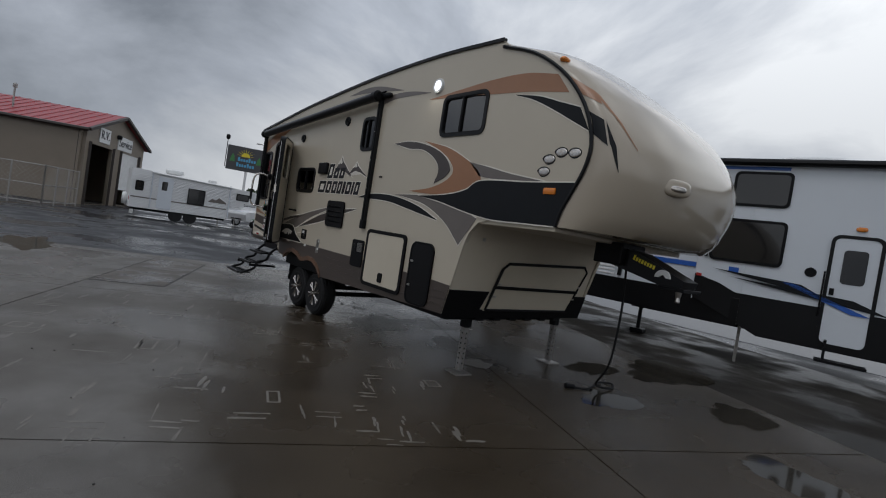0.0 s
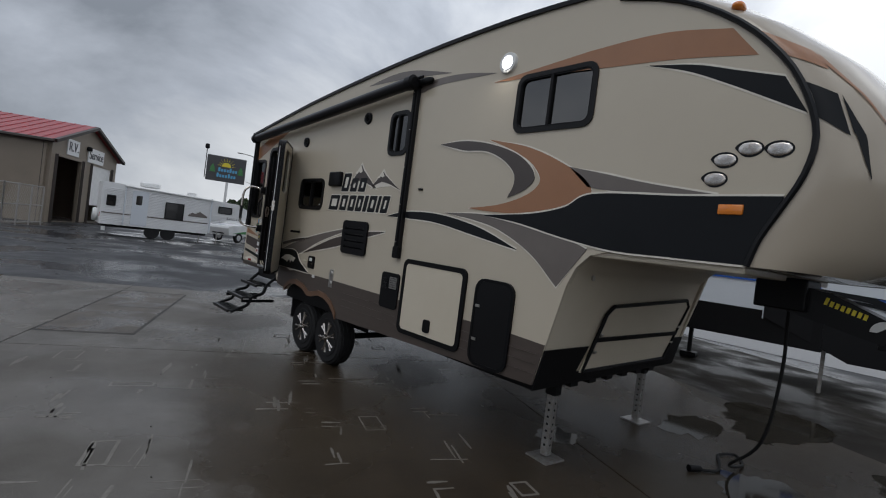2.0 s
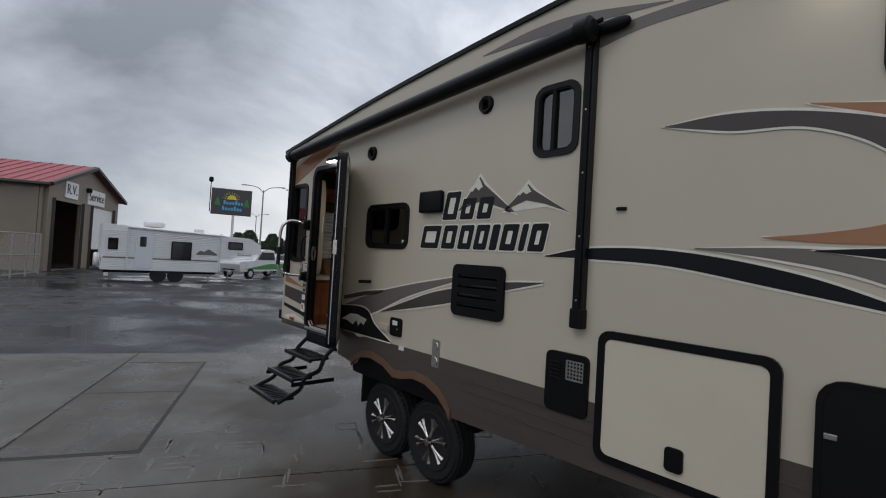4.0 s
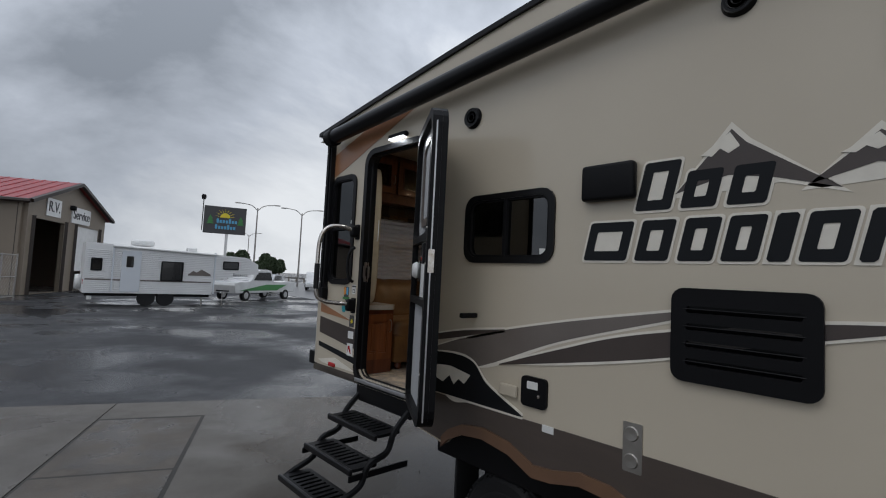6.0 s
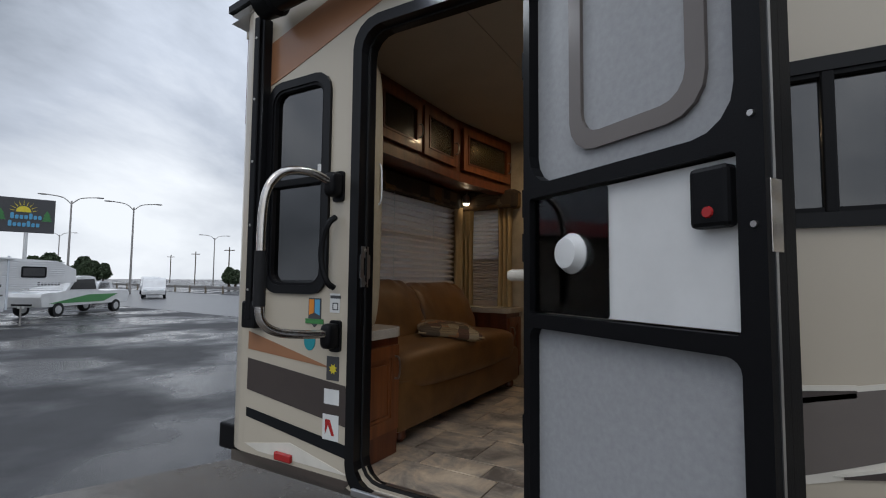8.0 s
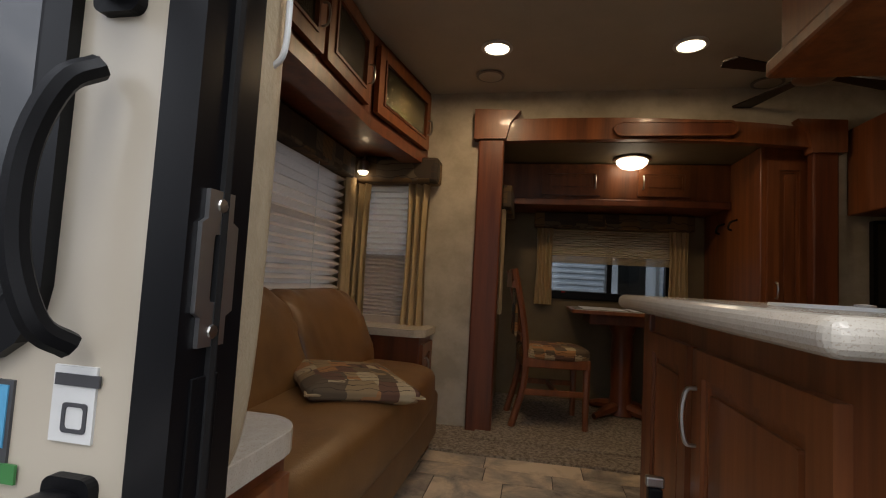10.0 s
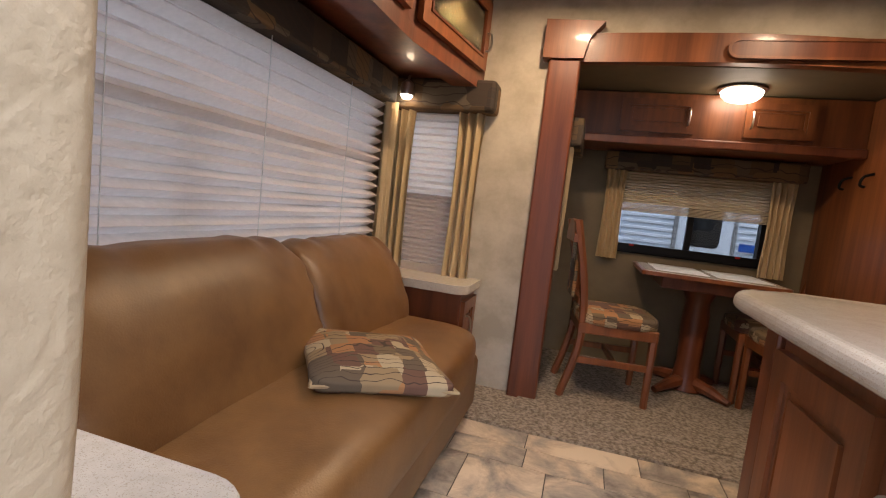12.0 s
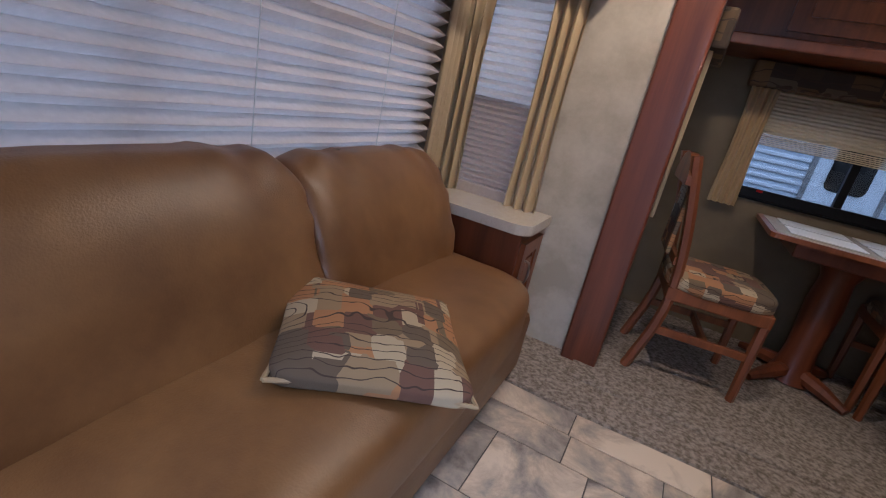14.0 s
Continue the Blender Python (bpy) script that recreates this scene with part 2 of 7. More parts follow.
PALE = material("cream_pinstripe", (0.72, 0.68, 0.60), 0.4)
SKIRT = material("brown_skirt_metal", (0.075, 0.058, 0.049), 0.32, scale=2, dark=(0.055, 0.043, 0.037), stretch=(1, 1, 6))
TINT = glazing("tinted_glass", (0.10, 0.105, 0.11), 0.015, 2.1)
GLASS = glazing("clear_glass", (0.86, 0.9, 0.9))
SHADED = glazing("lightly_tinted_glass", (0.46, 0.50, 0.53))
CHROME = material("worn_chrome", (0.62, 0.61, 0.60), 0.2, metal=1.0, scale=30, dark=(0.42, 0.36, 0.30))
ALU = material("aluminium", (0.55, 0.55, 0.56), 0.38, metal=1.0, scale=10)
NICKEL = material("brushed_nickel", (0.55, 0.53, 0.50), 0.28, metal=1.0, scale=20)
GALV = material("galvanised_steel", (0.42, 0.42, 0.42), 0.5, metal=0.8, scale=25, dark=(0.25, 0.22, 0.19))
RUBBER = material("tyre_rubber", (0.014, 0.014, 0.015), 0.7, spec=0.25, scale=9, dark=(0.012, 0.012, 0.013), bump=0.2, bscale=90)
WHITE = material("white_plastic", (0.75, 0.75, 0.74), 0.35, scale=4)
AMBER = material("amber_lens", (0.75, 0.22, 0.02), 0.15, coat=0.5)
REDL = material("red_lens", (0.42, 0.015, 0.015), 0.15, coat=0.5)
STICK = material("white_label", (0.72, 0.72, 0.70), 0.5)
INK = material("printed_ink", (0.06, 0.06, 0.065), 0.5)
TEAL = material("teal_label", (0.02, 0.28, 0.32), 0.4)
ORANGE = material("orange_label", (0.75, 0.26, 0.03), 0.4)
YELLOW = material("yellow_strip", (0.80, 0.66, 0.04), 0.45)
GREEN = material("green_print", (0.05, 0.22, 0.06), 0.45)
CYAN = material("cyan_print", (0.10, 0.38, 0.62), 0.45)
BLUE = material("blue_stripe", (0.02, 0.10, 0.42), 0.35)
SIDING = material("white_siding", (0.74, 0.74, 0.74), 0.4, scale=0.8, dark=(0.66, 0.66, 0.66))
SNOWY = material("white_gelcoat", (0.60, 0.63, 0.67), 0.25, scale=0.7, dark=(0.57, 0.60, 0.64), coat=0.3)
REDROOF = material("red_metal_roof", (0.32, 0.022, 0.028), 0.4, scale=1.5, dark=(0.25, 0.018, 0.022))
TAN = material("tan_metal_cladding", (0.215, 0.175, 0.135), 0.5, scale=0.6, dark=(0.18, 0.147, 0.113))
TRIMB = material("dark_brown_trim", (0.028, 0.018, 0.014), 0.45)
SCREEN = material("grey_insect_screen", (0.37, 0.375, 0.385), 0.7, scale=60, bump=0.3, bscale=700)
CHERRY = wood("cherry_wood", (0.255, 0.082, 0.024), (0.115, 0.034, 0.011))
DARKWOOD = wood("dark_cherry_wood", (0.18, 0.050, 0.017), (0.085, 0.022, 0.009))
LEATHER = material("tan_leather", (0.225, 0.112, 0.036), 0.40, scale=5.0, dark=(0.115, 0.052, 0.017), bump=0.22, bscale=240, spread=0.46)
COUNTER = material("speckled_countertop", (0.60, 0.55, 0.47), 0.22, scale=40, dark=(0.50, 0.45, 0.375), bscale=420, fine=(0.42, 0.36, 0.29), coat=0.2)
CEIL = material("beige_ceiling_vinyl", (0.50, 0.455, 0.38), 0.7, scale=3, bump=0.1, bscale=300)
PAPER = material("mottled_wallpaper", (0.54, 0.48, 0.375), 0.6, scale=5.5, dark=(0.40, 0.345, 0.255), spread=0.26, bump=0.05, bscale=120)
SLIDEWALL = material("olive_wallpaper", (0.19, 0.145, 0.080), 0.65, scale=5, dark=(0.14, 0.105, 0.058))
CARPET = material("beige_carpet", (0.38, 0.325, 0.27), 0.95, scale=60, dark=(0.145, 0.118, 0.09), bump=1.0, bscale=260, spread=0.25)
GROUT = material("tile_joint", (0.10, 0.085, 0.07), 0.6)
BLIND = translucent("pleated_blind_fabric", (0.86, 0.80, 0.77), 0.44)
BLIND3 = translucent("dense_blind_fabric", (0.60, 0.51, 0.45), 0.12)
BLIND2 = translucent("cream_blind_fabric", (0.62, 0.52, 0.36), 0.18)
CURTAIN = material("gold_curtain_fabric", (0.58, 0.45, 0.26), 0.6, scale=30, dark=(0.46, 0.35, 0.19), bump=0.2, bscale=300, stretch=(1, 1, 0.1))
VALANCE = patchwork("patchwork_valance", [(0.10, 0.062, 0.030), (0.05, 0.034, 0.022), (0.16, 0.095, 0.04), (0.035, 0.026, 0.020), (0.11, 0.085, 0.055)], 9)
PILLOWF = patchwork("patchwork_cushion", [(0.27, 0.19, 0.10), (0.15, 0.105, 0.055), (0.34, 0.165, 0.065), (0.13, 0.065, 0.042), (0.40, 0.32, 0.20), (0.11, 0.08, 0.05)], 17)
PIPING = material("tan_piping", (0.42, 0.31, 0.17), 0.7, scale=40)
PADDED = material("embossed_cream_vinyl", (0.50, 0.41, 0.28), 0.4, scale=30, dark=(0.42, 0.335, 0.22), bump=0.6, bscale=95)
REED = glazing("reeded_glass", (0.62, 0.58, 0.48), 0.25)
GLOW = glowing("lit_lamp_lens", (1.0, 0.86, 0.62), 2.0)
GLOWC = glowing("lit_cool_lens", (0.95, 0.97, 1.0), 2.5)
TV = material("black_screen", (0.006, 0.006, 0.007), 0.12, coat=0.5)
LEAF = material("foliage", (0.055, 0.085, 0.035), 0.7, scale=3, dark=(0.025, 0.042, 0.018))
BARK = material("bark", (0.09, 0.065, 0.045), 0.9, scale=6, bump=0.6)
WOODFENCE = material("weathered_rail", (0.20, 0.165, 0.12), 0.8, scale=3)
# near-black colour in place of the shade inside the unlit front rooms
UNLIT = material("unlit_room_stand_in", (0.03, 0.028, 0.026), 0.8)



def slate():
    """Stone-look vinyl: each tile takes its own tone and its own piece of the clouded pattern."""
    m = bpy.data.materials.new("slate_vinyl_tile")
    m.use_nodes = True
    nt = m.node_tree
    N, L = nt.nodes.new, nt.links.new
    p = nt.nodes["Principled BSDF"]
    p.inputs["Roughness"].default_value = 0.36
    co, oi, ad = N("ShaderNodeTexCoord"), N("ShaderNodeObjectInfo"), N("ShaderNodeVectorMath")
    ad.operation = "ADD"
    sc = N("ShaderNodeMath")
    sc.operation, sc.inputs[1].default_value = "MULTIPLY", 37.0
    L(oi.outputs["Random"], sc.inputs[0])
    L(co.outputs["Object"], ad.inputs[0])
    L(sc.outputs[0], ad.inputs[1])
    n = N("ShaderNodeTexNoise")
    n.inputs["Scale"].default_value, n.inputs["Detail"].default_value, n.inputs["Roughness"].default_value, n.inputs["Distortion"].default_value = 5.5, 8, 0.64, 0.5
    L(ad.outputs[0], n.inputs["Vector"])
    r = N("ShaderNodeValToRGB")
    e = r.color_ramp.elements
    e[0].position, e[0].color = 0.34, (0.14, 0.118, 0.10, 1)
    e[1].position, e[1].color = 0.66, (0.70, 0.585, 0.44, 1)
    q = e.new(0.47)
    q.color = (0.34, 0.295, 0.245, 1)
    q = e.new(0.56)
    q.color = (0.52, 0.42, 0.31, 1)
    sh = N("ShaderNodeMapRange")
    sh.inputs["To Min"].default_value, sh.inputs["To Max"].default_value = -0.07, 0.07
    L(oi.outputs["Random"], sh.inputs["Value"])
    a2 = N("ShaderNodeMath")
    L(n.outputs["Fac"], a2.inputs[0])
    L(sh.outputs["Result"], a2.inputs[1])
    L(a2.outputs[0], r.inputs["Fac"])
    L(r.outputs["Color"], p.inputs["Base Color"])
    b = N("ShaderNodeBump")
    b.inputs["Strength"].default_value, b.inputs["Distance"].default_value = 0.3, 0.003
    L(n.outputs["Fac"], b.inputs["Height"])
    L(b.outputs["Normal"], p.inputs["Normal"])
    return m


TILE = slate()


# ---- mesh helpers ----
from mathutils.geometry import tessellate_polygon


def thing(name, label, category, group="", at=(0, 0, 0), kind=""):
    ob = new(name)
    ob.location = at
    return tagged(ob, label, category, group, kind)


def link_mesh(name, bm, mat, smooth=False):
    me = bpy.data.meshes.new(name)
    bm.normal_update()
    bm.to_mesh(me)
    bm.free()
    for one in (mat if isinstance(mat, (list, tuple)) else [mat]):
        me.materials.append(one)
    if smooth:
        me.polygons.foreach_set("use_smooth", [True] * len(me.polygons))
        me.set_sharp_from_angle(angle=radians(38))
    return new(name, me)


def part(name, bm, mat, parent, label="", smooth=False):
    ob = link_mesh(name, bm, mat, smooth)
    ob.parent = parent
    if parent.location.length > 0 and parent.parent is None:
        ob.matrix_parent_inverse = Matrix.Translation(-parent.location)
    return tagged(ob, label)


def solid(name, bm, mat, label, category="", kind="", group="", smooth=False):
    return tagged(link_mesh(name, bm, mat, smooth), label, category, group, kind)


def to3(plane, u, v, w):
    return {"xz": (u, w, v), "yz": (w, u, v), "xy": (u, v, w)}[plane]


def plate(outer, holes=(), a=0.0, b=0.02, plane="xz"):
    """A slab of the given outline with real holes, from a to b across its plane."""
    bm = bmesh.new()
    loops = [list(outer)] + [list(h) for h in holes]
    flat = [p for lp in loops for p in lp]
    tris = tessellate_polygon([[Vector((p[0], p[1], 0)) for p in lp] for lp in loops])
    lo = [bm.verts.new(to3(plane, p[0], p[1], a)) for p in flat]
    hi = [bm.verts.new(to3(plane, p[0], p[1], b)) for p in flat]
    for t in tris:
        if len(set(t)) == 3:
            try:
                bm.faces.new([lo[i] for i in t])
                bm.faces.new([hi[i] for i in reversed(t)])
            except ValueError:
                pass
    k = 0
    for lp in loops:
        n = len(lp)
        for i in range(n):
            j = (i + 1) % n
            bm.faces.new((lo[k + i], lo[k + j], hi[k + j], hi[k + i]))
        k += n
    bmesh.ops.recalc_face_normals(bm, faces=bm.faces)
    return bm


def rr(x0, z0, x1, z1, r=0.03, n=4):
    r = min(r, (x1 - x0) / 2.01, (z1 - z0) / 2.01)
    pts = []
    for cx, cz, a0 in ((x1 - r, z1 - r, 0), (x0 + r, z1 - r, 90), (x0 + r, z0 + r, 180), (x1 - r, z0 + r, 270)):
        for i in range(n + 1):
            a = radians(a0 + 90 * i / n)
            pts.append((cx + r * math.cos(a), cz + r * math.sin(a)))
    return pts


def ring(x0, z0, x1, z1, w, r=0.04, a=0.0, b=0.02, plane="xz"):
    return plate(rr(x0, z0, x1, z1, r), [rr(x0 + w, z0 + w, x1 - w, z1 - w, max(0.004, r - w * 0.6))], a, b, plane)


def box(x0, y0, z0, x1, y1, z1, bev=0.006, seg=2):
    bm = bmesh.new()
    bmesh.ops.create_cube(bm, size=1, matrix=Matrix.Translation(((x0 + x1) / 2, (y0 + y1) / 2, (z0 + z1) / 2)) @ Matrix.Diagonal((abs(x1 - x0), abs(y1 - y0), abs(z1 - z0), 1)))
    if bev:
        bev = min(bev, 0.45 * min(abs(x1 - x0), abs(y1 - y0), abs(z1 - z0)))
        bmesh.ops.bevel(bm, geom=bm.edges[:], offset=bev, segments=seg, affect="EDGES", profile=0.5)
    return bm


def join(*bms):
    out = bmesh.new()
    for bm in bms:
        me = bpy.data.meshes.new("tmp")
        bm.to_mesh(me)
        bm.free()
        out.from_mesh(me)
        bpy.data.meshes.remove(me)
    return out


def moved(bm, m):
    bmesh.ops.transform(bm, matrix=m, verts=bm.verts[:])
    return bm


def tube(pts, r, n=8, closed=False):
    bm = bmesh.new()
    P = [Vector(p) for p in pts]
    rings, up = [], None
    for i, p in enumerate(P):
        d = (P[min(i + 1, len(P) - 1)] - P[max(i - 1, 0)]).normalized()
        if up is None:
            up = d.orthogonal().normalized()
        up = (up - d * up.dot(d)).normalized()
        side = d.cross(up)
        rad = r[i] if isinstance(r, (list, tuple)) else r
        rings.append([bm.verts.new(p + (up * math.cos(2 * math.pi * k / n) + side * math.sin(2 * math.pi * k / n)) * rad) for k in range(n)])
    for a, b in zip(rings, rings[1:]):
        for k in range(n):
            bm.faces.new((a[k], a[(k + 1) % n], b[(k + 1) % n], b[k]))
    bm.faces.new(rings[0][::-1])
    bm.faces.new(rings[-1])
    bmesh.ops.recalc_face_normals(bm, faces=bm.faces)
    return bm


def smooth_line(pts, n=6):
    """Points of a curve that passes through pts."""
    P = [Vector(p) for p in pts]
    P = [P[0] * 2 - P[1]] + P + [P[-1] * 2 - P[-2]]
    out = []
    for i in range(1, len(P) - 2):
        for k in range(n):
            t = k / n
            a, b, c, d = P[i - 1], P[i], P[i + 1], P[i + 2]
            out.append(0.5 * ((2 * b) + (c - a) * t + (2 * a - 5 * b + 4 * c - d) * t * t + (3 * b - a - 3 * c + d) * t ** 3))
    return out + [P[-2]]


def lathe(prof, centre, axis="z", n=24):
    """A turned shape: prof holds (radius, height along the axis)."""
    bm = bmesh.new()
    rings = []
    for r, h in prof:
        row = []
        for k in range(n):
            a = 2 * math.pi * k / n
            u, v = r * math.cos(a), r * math.sin(a)
            q = {"z": (u, v, h), "y": (u, h, v), "x": (h, u, v)}[axis]
            row.append(bm.verts.new(Vector(centre) + Vector(q)))
        rings.append(row)
    for a, b in zip(rings, rings[1:]):
        for k in range(n):
            bm.faces.new((a[k], a[(k + 1) % n], b[(k + 1) % n], b[k]))
    bm.faces.new(rings[0][::-1])
    bm.faces.new(rings[-1])
    bmesh.ops.remove_doubles(bm, verts=bm.verts[:], dist=1e-6)
    bmesh.ops.recalc_face_normals(bm, faces=bm.faces)
    return bm


def soft(cx, cy, cz, sx, sy, sz, p=3.5, n=14, puff=0.0):
    """A stuffed block: a superellipsoid of full size sx, sy, sz."""
    bm = bmesh.new()
    bmesh.ops.create_cube(bm, size=2)
    bmesh.ops.subdivide_edges(bm, edges=bm.edges[:], cuts=n, use_grid_fill=True)
    for v in bm.verts:
        c = v.co
        k = (abs(c.x) ** p + abs(c.y) ** p + abs(c.z) ** p) ** (-1 / p)
        c *= k
        if puff:
            c *= 1 + puff * (noise.noise(c * 2.3 + Vector((cx, cy, cz))))
        v.co = Vector((cx + c.x * sx / 2, cy + c.y * sy / 2, cz + c.z * sz / 2))
    return bm


def spline2(pts, n=8):
    return [(p.x, p.y) for p in smooth_line([(x, y, 0) for x, y in pts], n)]


def band(top, bottom, n=10):
    """The outline between two curves that both run the same way."""
    return spline2(top, n) + spline2(bottom, n)[::-1]

# ---- the fifth-wheel trailer: shell ----
X0, XP, WID = 2.50, 6.35, 2.62   # rear end, partition behind the galley, outer width of the nose
rv = thing("fifth_wheel_trailer", "parked beige fifth-wheel travel trailer with brown swoosh graphics", "travel trailer", at=(6.5, 1.2, 0))
SEAM = spline2([(9.04, 3.56), (9.46, 3.42), (9.81, 3.20), (10.05, 2.95), (10.18, 2.72), (10.24, 2.50), (10.21, 2.30), (10.13, 2.12), (10.05, 1.95), (10.01, 1.80)], 3)
ROOF = spline2([(X0, 3.12), (3.6, 3.27), (4.8, 3.42), (6.6, 3.58), (8.0, 3.64), (9.04, 3.62)], 5)
ARCH = [(4.38, 0.78), (4.44, 0.84), (4.56, 0.90), (4.72, 0.92), (4.92, 0.89), (5.08, 0.82), (5.20, 0.83), (5.36, 0.87), (5.52, 0.86), (5.68, 0.80), (5.78, 0.72), (5.83, 0.66)]
EX = 2.70   # where the side begins behind the rounded rear corner
side = ([(EX, 1.02), (EX, 3.14)] + [p for p in ROOF if p[0] > EX] + SEAM[1:] + [(9.20, 1.80), (9.06, 1.76), (8.96, 1.66), (8.90, 1.52), (8.72, 0.74), (5.90, 0.74)]
        + ARCH[::-1][1:] + [(4.12, 0.82), (3.98, 0.96), (3.40, 0.96), (3.30, 1.0)])
HOLES = [rr(3.36, 1.02, 4.06, 2.81, 0.10), rr(2.83, 1.76, 3.17, 2.66, 0.08), rr(4.52, 1.96, 5.14, 2.33, 0.07), rr(6.50, 2.60, 6.80, 3.03, 0.07), rr(8.24, 2.70, 8.92, 3.13, 0.07)]
part("side_wall", plate(side, HOLES, 0.0, 0.05), FIBER, rv, "glossy beige fibreglass side wall")
part("rear_corner", plate([(2.70, 0.0)] + [(2.70 - 0.20 * math.sin(a), 0.20 - 0.20 * math.cos(a)) for a in np.linspace(0.2, math.pi / 2, 7)] + [(2.55, 0.20)] + [(2.70 - 0.15 * math.sin(a), 0.20 - 0.15 * math.cos(a)) for a in np.linspace(math.pi / 2 - 0.2, 0, 6)], (), 1.02, 3.11, "xy"), FIBER, rv, "rounded beige rear corner")
part("roof_edge_trim", plate([(x, z + 0.03) for x, z in ROOF] + [(x, z - 0.005) for x, z in ROOF[::-1]], (), -0.02, 0.03), SATIN, rv)
part("cap_seam_trim", tube([(x, -0.008, z) for x, z in SEAM], 0.018, 6), SATIN, rv, smooth=True)


def far_wall():
    outer = [(X0, 0.9), (X0, 3.22), (XP, 3.4), (XP, 0.9)]
    return plate(outer, [rr(3.47, 1.0, 5.14, 2.82, 0.01, 1), rr(2.58, 1.60, 2.98, 2.52, 0.03)], 2.39, 2.44)


solid("wall_far", far_wall(), PAPER, "mottled cream wallpapered side wall with slide-out opening", "wall", "structure")
solid("wall_rear", plate([(0.19, 0.96), (2.39, 0.96), (2.39, 3.24), (0.19, 3.24)], [rr(0.42, 1.72, 2.10, 2.55, 0.05)], X0, X0 + 0.05, "yz"), PAPER, "mottled cream wallpapered rear wall with wide window", "wall", "structure")
solid("wall_front", plate([(0.05, 0.96), (2.39, 0.96), (2.39, 3.12), (0.05, 3.12)], (), XP, XP + 0.05, "yz"), PAPER, "mottled cream partition wall closing the living area", "wall", "structure")
part("far_side_wall", plate([(XP + 0.06, 0.8), (XP + 0.06, 3.5), (9.04, 3.6), (10.0, 2.9), (10.2, 2.5), (10.0, 1.8), (9.0, 1.76), (8.72, 0.74)], (), WID - 0.05, WID), FIBER, rv)


def roof_sheet():
    bm = bmesh.new()
    rows = [[bm.verts.new((x, y, z - 0.01)) for y in (0.0, 0.6, 1.3, 2.0, WID if x > XP else 2.44)] for x, z in ROOF]
    low = [[bm.verts.new((v.co.x, v.co.y, v.co.z - 0.04)) for v in r] for r in rows]
    for R in (rows, low):
        for a, b in zip(R, R[1:]):
            for i in range(4):
                bm.faces.new((a[i], b[i], b[i + 1], a[i + 1]))
    bmesh.ops.recalc_face_normals(bm, faces=bm.faces)
    return bm


part("roof", roof_sheet(), WHITE, rv, "white membrane roof")


CAPL = [(1.80, 10.01, 10.50), (1.84, 10.02, 10.58), (1.95, 10.05, 10.66), (2.12, 10.13, 10.73), (2.30, 10.21, 10.76), (2.50, 10.24, 10.73), (2.72, 10.18, 10.62),
              (2.95, 10.05, 10.45), (3.20, 9.81, 10.15), (3.42, 9.46, 9.80), (3.56, 9.04, 9.34), (3.64, 8.9, 9.01)]


def cap_at(s, z, lift=0.0):
    """A point of the nose: s runs from the near seam (0) round the front to the far seam (1)."""
    zs = [q[0] for q in CAPL]
    xs, xn = np.interp(z, zs, [q[1] for q in CAPL]), np.interp(z, zs, [q[2] for q in CAPL])
    a = math.pi * s
    y = 0.5 - 0.5 * math.copysign(abs(math.cos(a)) ** 0.75, math.cos(a))
    d = abs(math.sin(a)) ** 0.9
    return Vector((xs + (xn - xs + lift) * d, y * WID - lift * math.cos(a), z + 0.03 * math.sin(a) * (z > 3.3)))


def cap_bm():
    """Rounded nose: each level runs in plan from the near seam round the front to the far seam."""
    bm = bmesh.new()
    rows = [[bm.verts.new(cap_at(i / 32, z)) for i in range(33)] for z in np.linspace(1.80, 3.64, 26)]
    for a, b in zip(rows, rows[1:]):
        for i in range(32):
            bm.faces.new((a[i], a[i + 1], b[i + 1], b[i]))
    bm.faces.new(rows[0][::-1])
    bmesh.ops.recalc_face_normals(bm, faces=bm.faces)
    return bm


part("front_cap", cap_bm(), CAP, rv, "rounded glossy tan moulded nose cap", smooth=True)
def cap_band(s0, s1, top, bottom):
    """A stripe that follows the nose between two heights, each given at its two ends."""
    bm = bmesh.new()
    rows = []
    for k in range(13):
        u = k / 12
        sv = s0 + (s1 - s0) * u
        zt, zb = top[0] + (top[1] - top[0]) * u, bottom[0] + (bottom[1] - bottom[0]) * u
        rows.append([bm.verts.new(cap_at(sv, zb + (zt - zb) * w / 3, 0.004)) for w in range(4)])
    for a, b in zip(rows, rows[1:]):
        for w in range(3):
            bm.faces.new((a[w], b[w], b[w + 1], a[w + 1]))
    return bm


part("nose_stripe", cap_band(0.012, 0.10, (3.15, 2.98), (2.95, 2.86)), COPPER, rv, "copper stripe wrapped onto the nose", smooth=True)
part("nose_stripe", cap_band(0.10, 0.20, (2.98, 2.50), (2.90, 2.49)), COPPER, rv, smooth=True)
part("nose_stripe", cap_band(0.012, 0.075, (2.80, 2.72), (2.60, 2.50)), CHAR, rv, "charcoal stripe wrapped onto the nose", smooth=True)
part("nose_stripe", cap_band(0.085, 0.14, (2.72, 2.30), (2.52, 2.29)), CHAR, rv, smooth=True)
c = cap_at(0.36, 2.27, -0.012)
fog = part("nose_lamp_recess", moved(soft(0, 0, 0, 0.10, 0.30, 0.15, 3, 6), Matrix.Translation(c) @ Matrix.Rotation(radians(-25), 4, "Z")), CAP, rv, "recessed docking lamp in the nose", smooth=True)
part("lamp_lens", moved(soft(0.03, 0, -0.01, 0.06, 0.17, 0.06, 3, 5), Matrix.Translation(c) @ Matrix.Rotation(radians(-25), 4, "Z")), CHROME, fog, smooth=True)
part("belly_panel", box(8.98, 0.02, 1.755, 10.0, WID - 0.02, 1.80, 0.01), CREAM, rv)
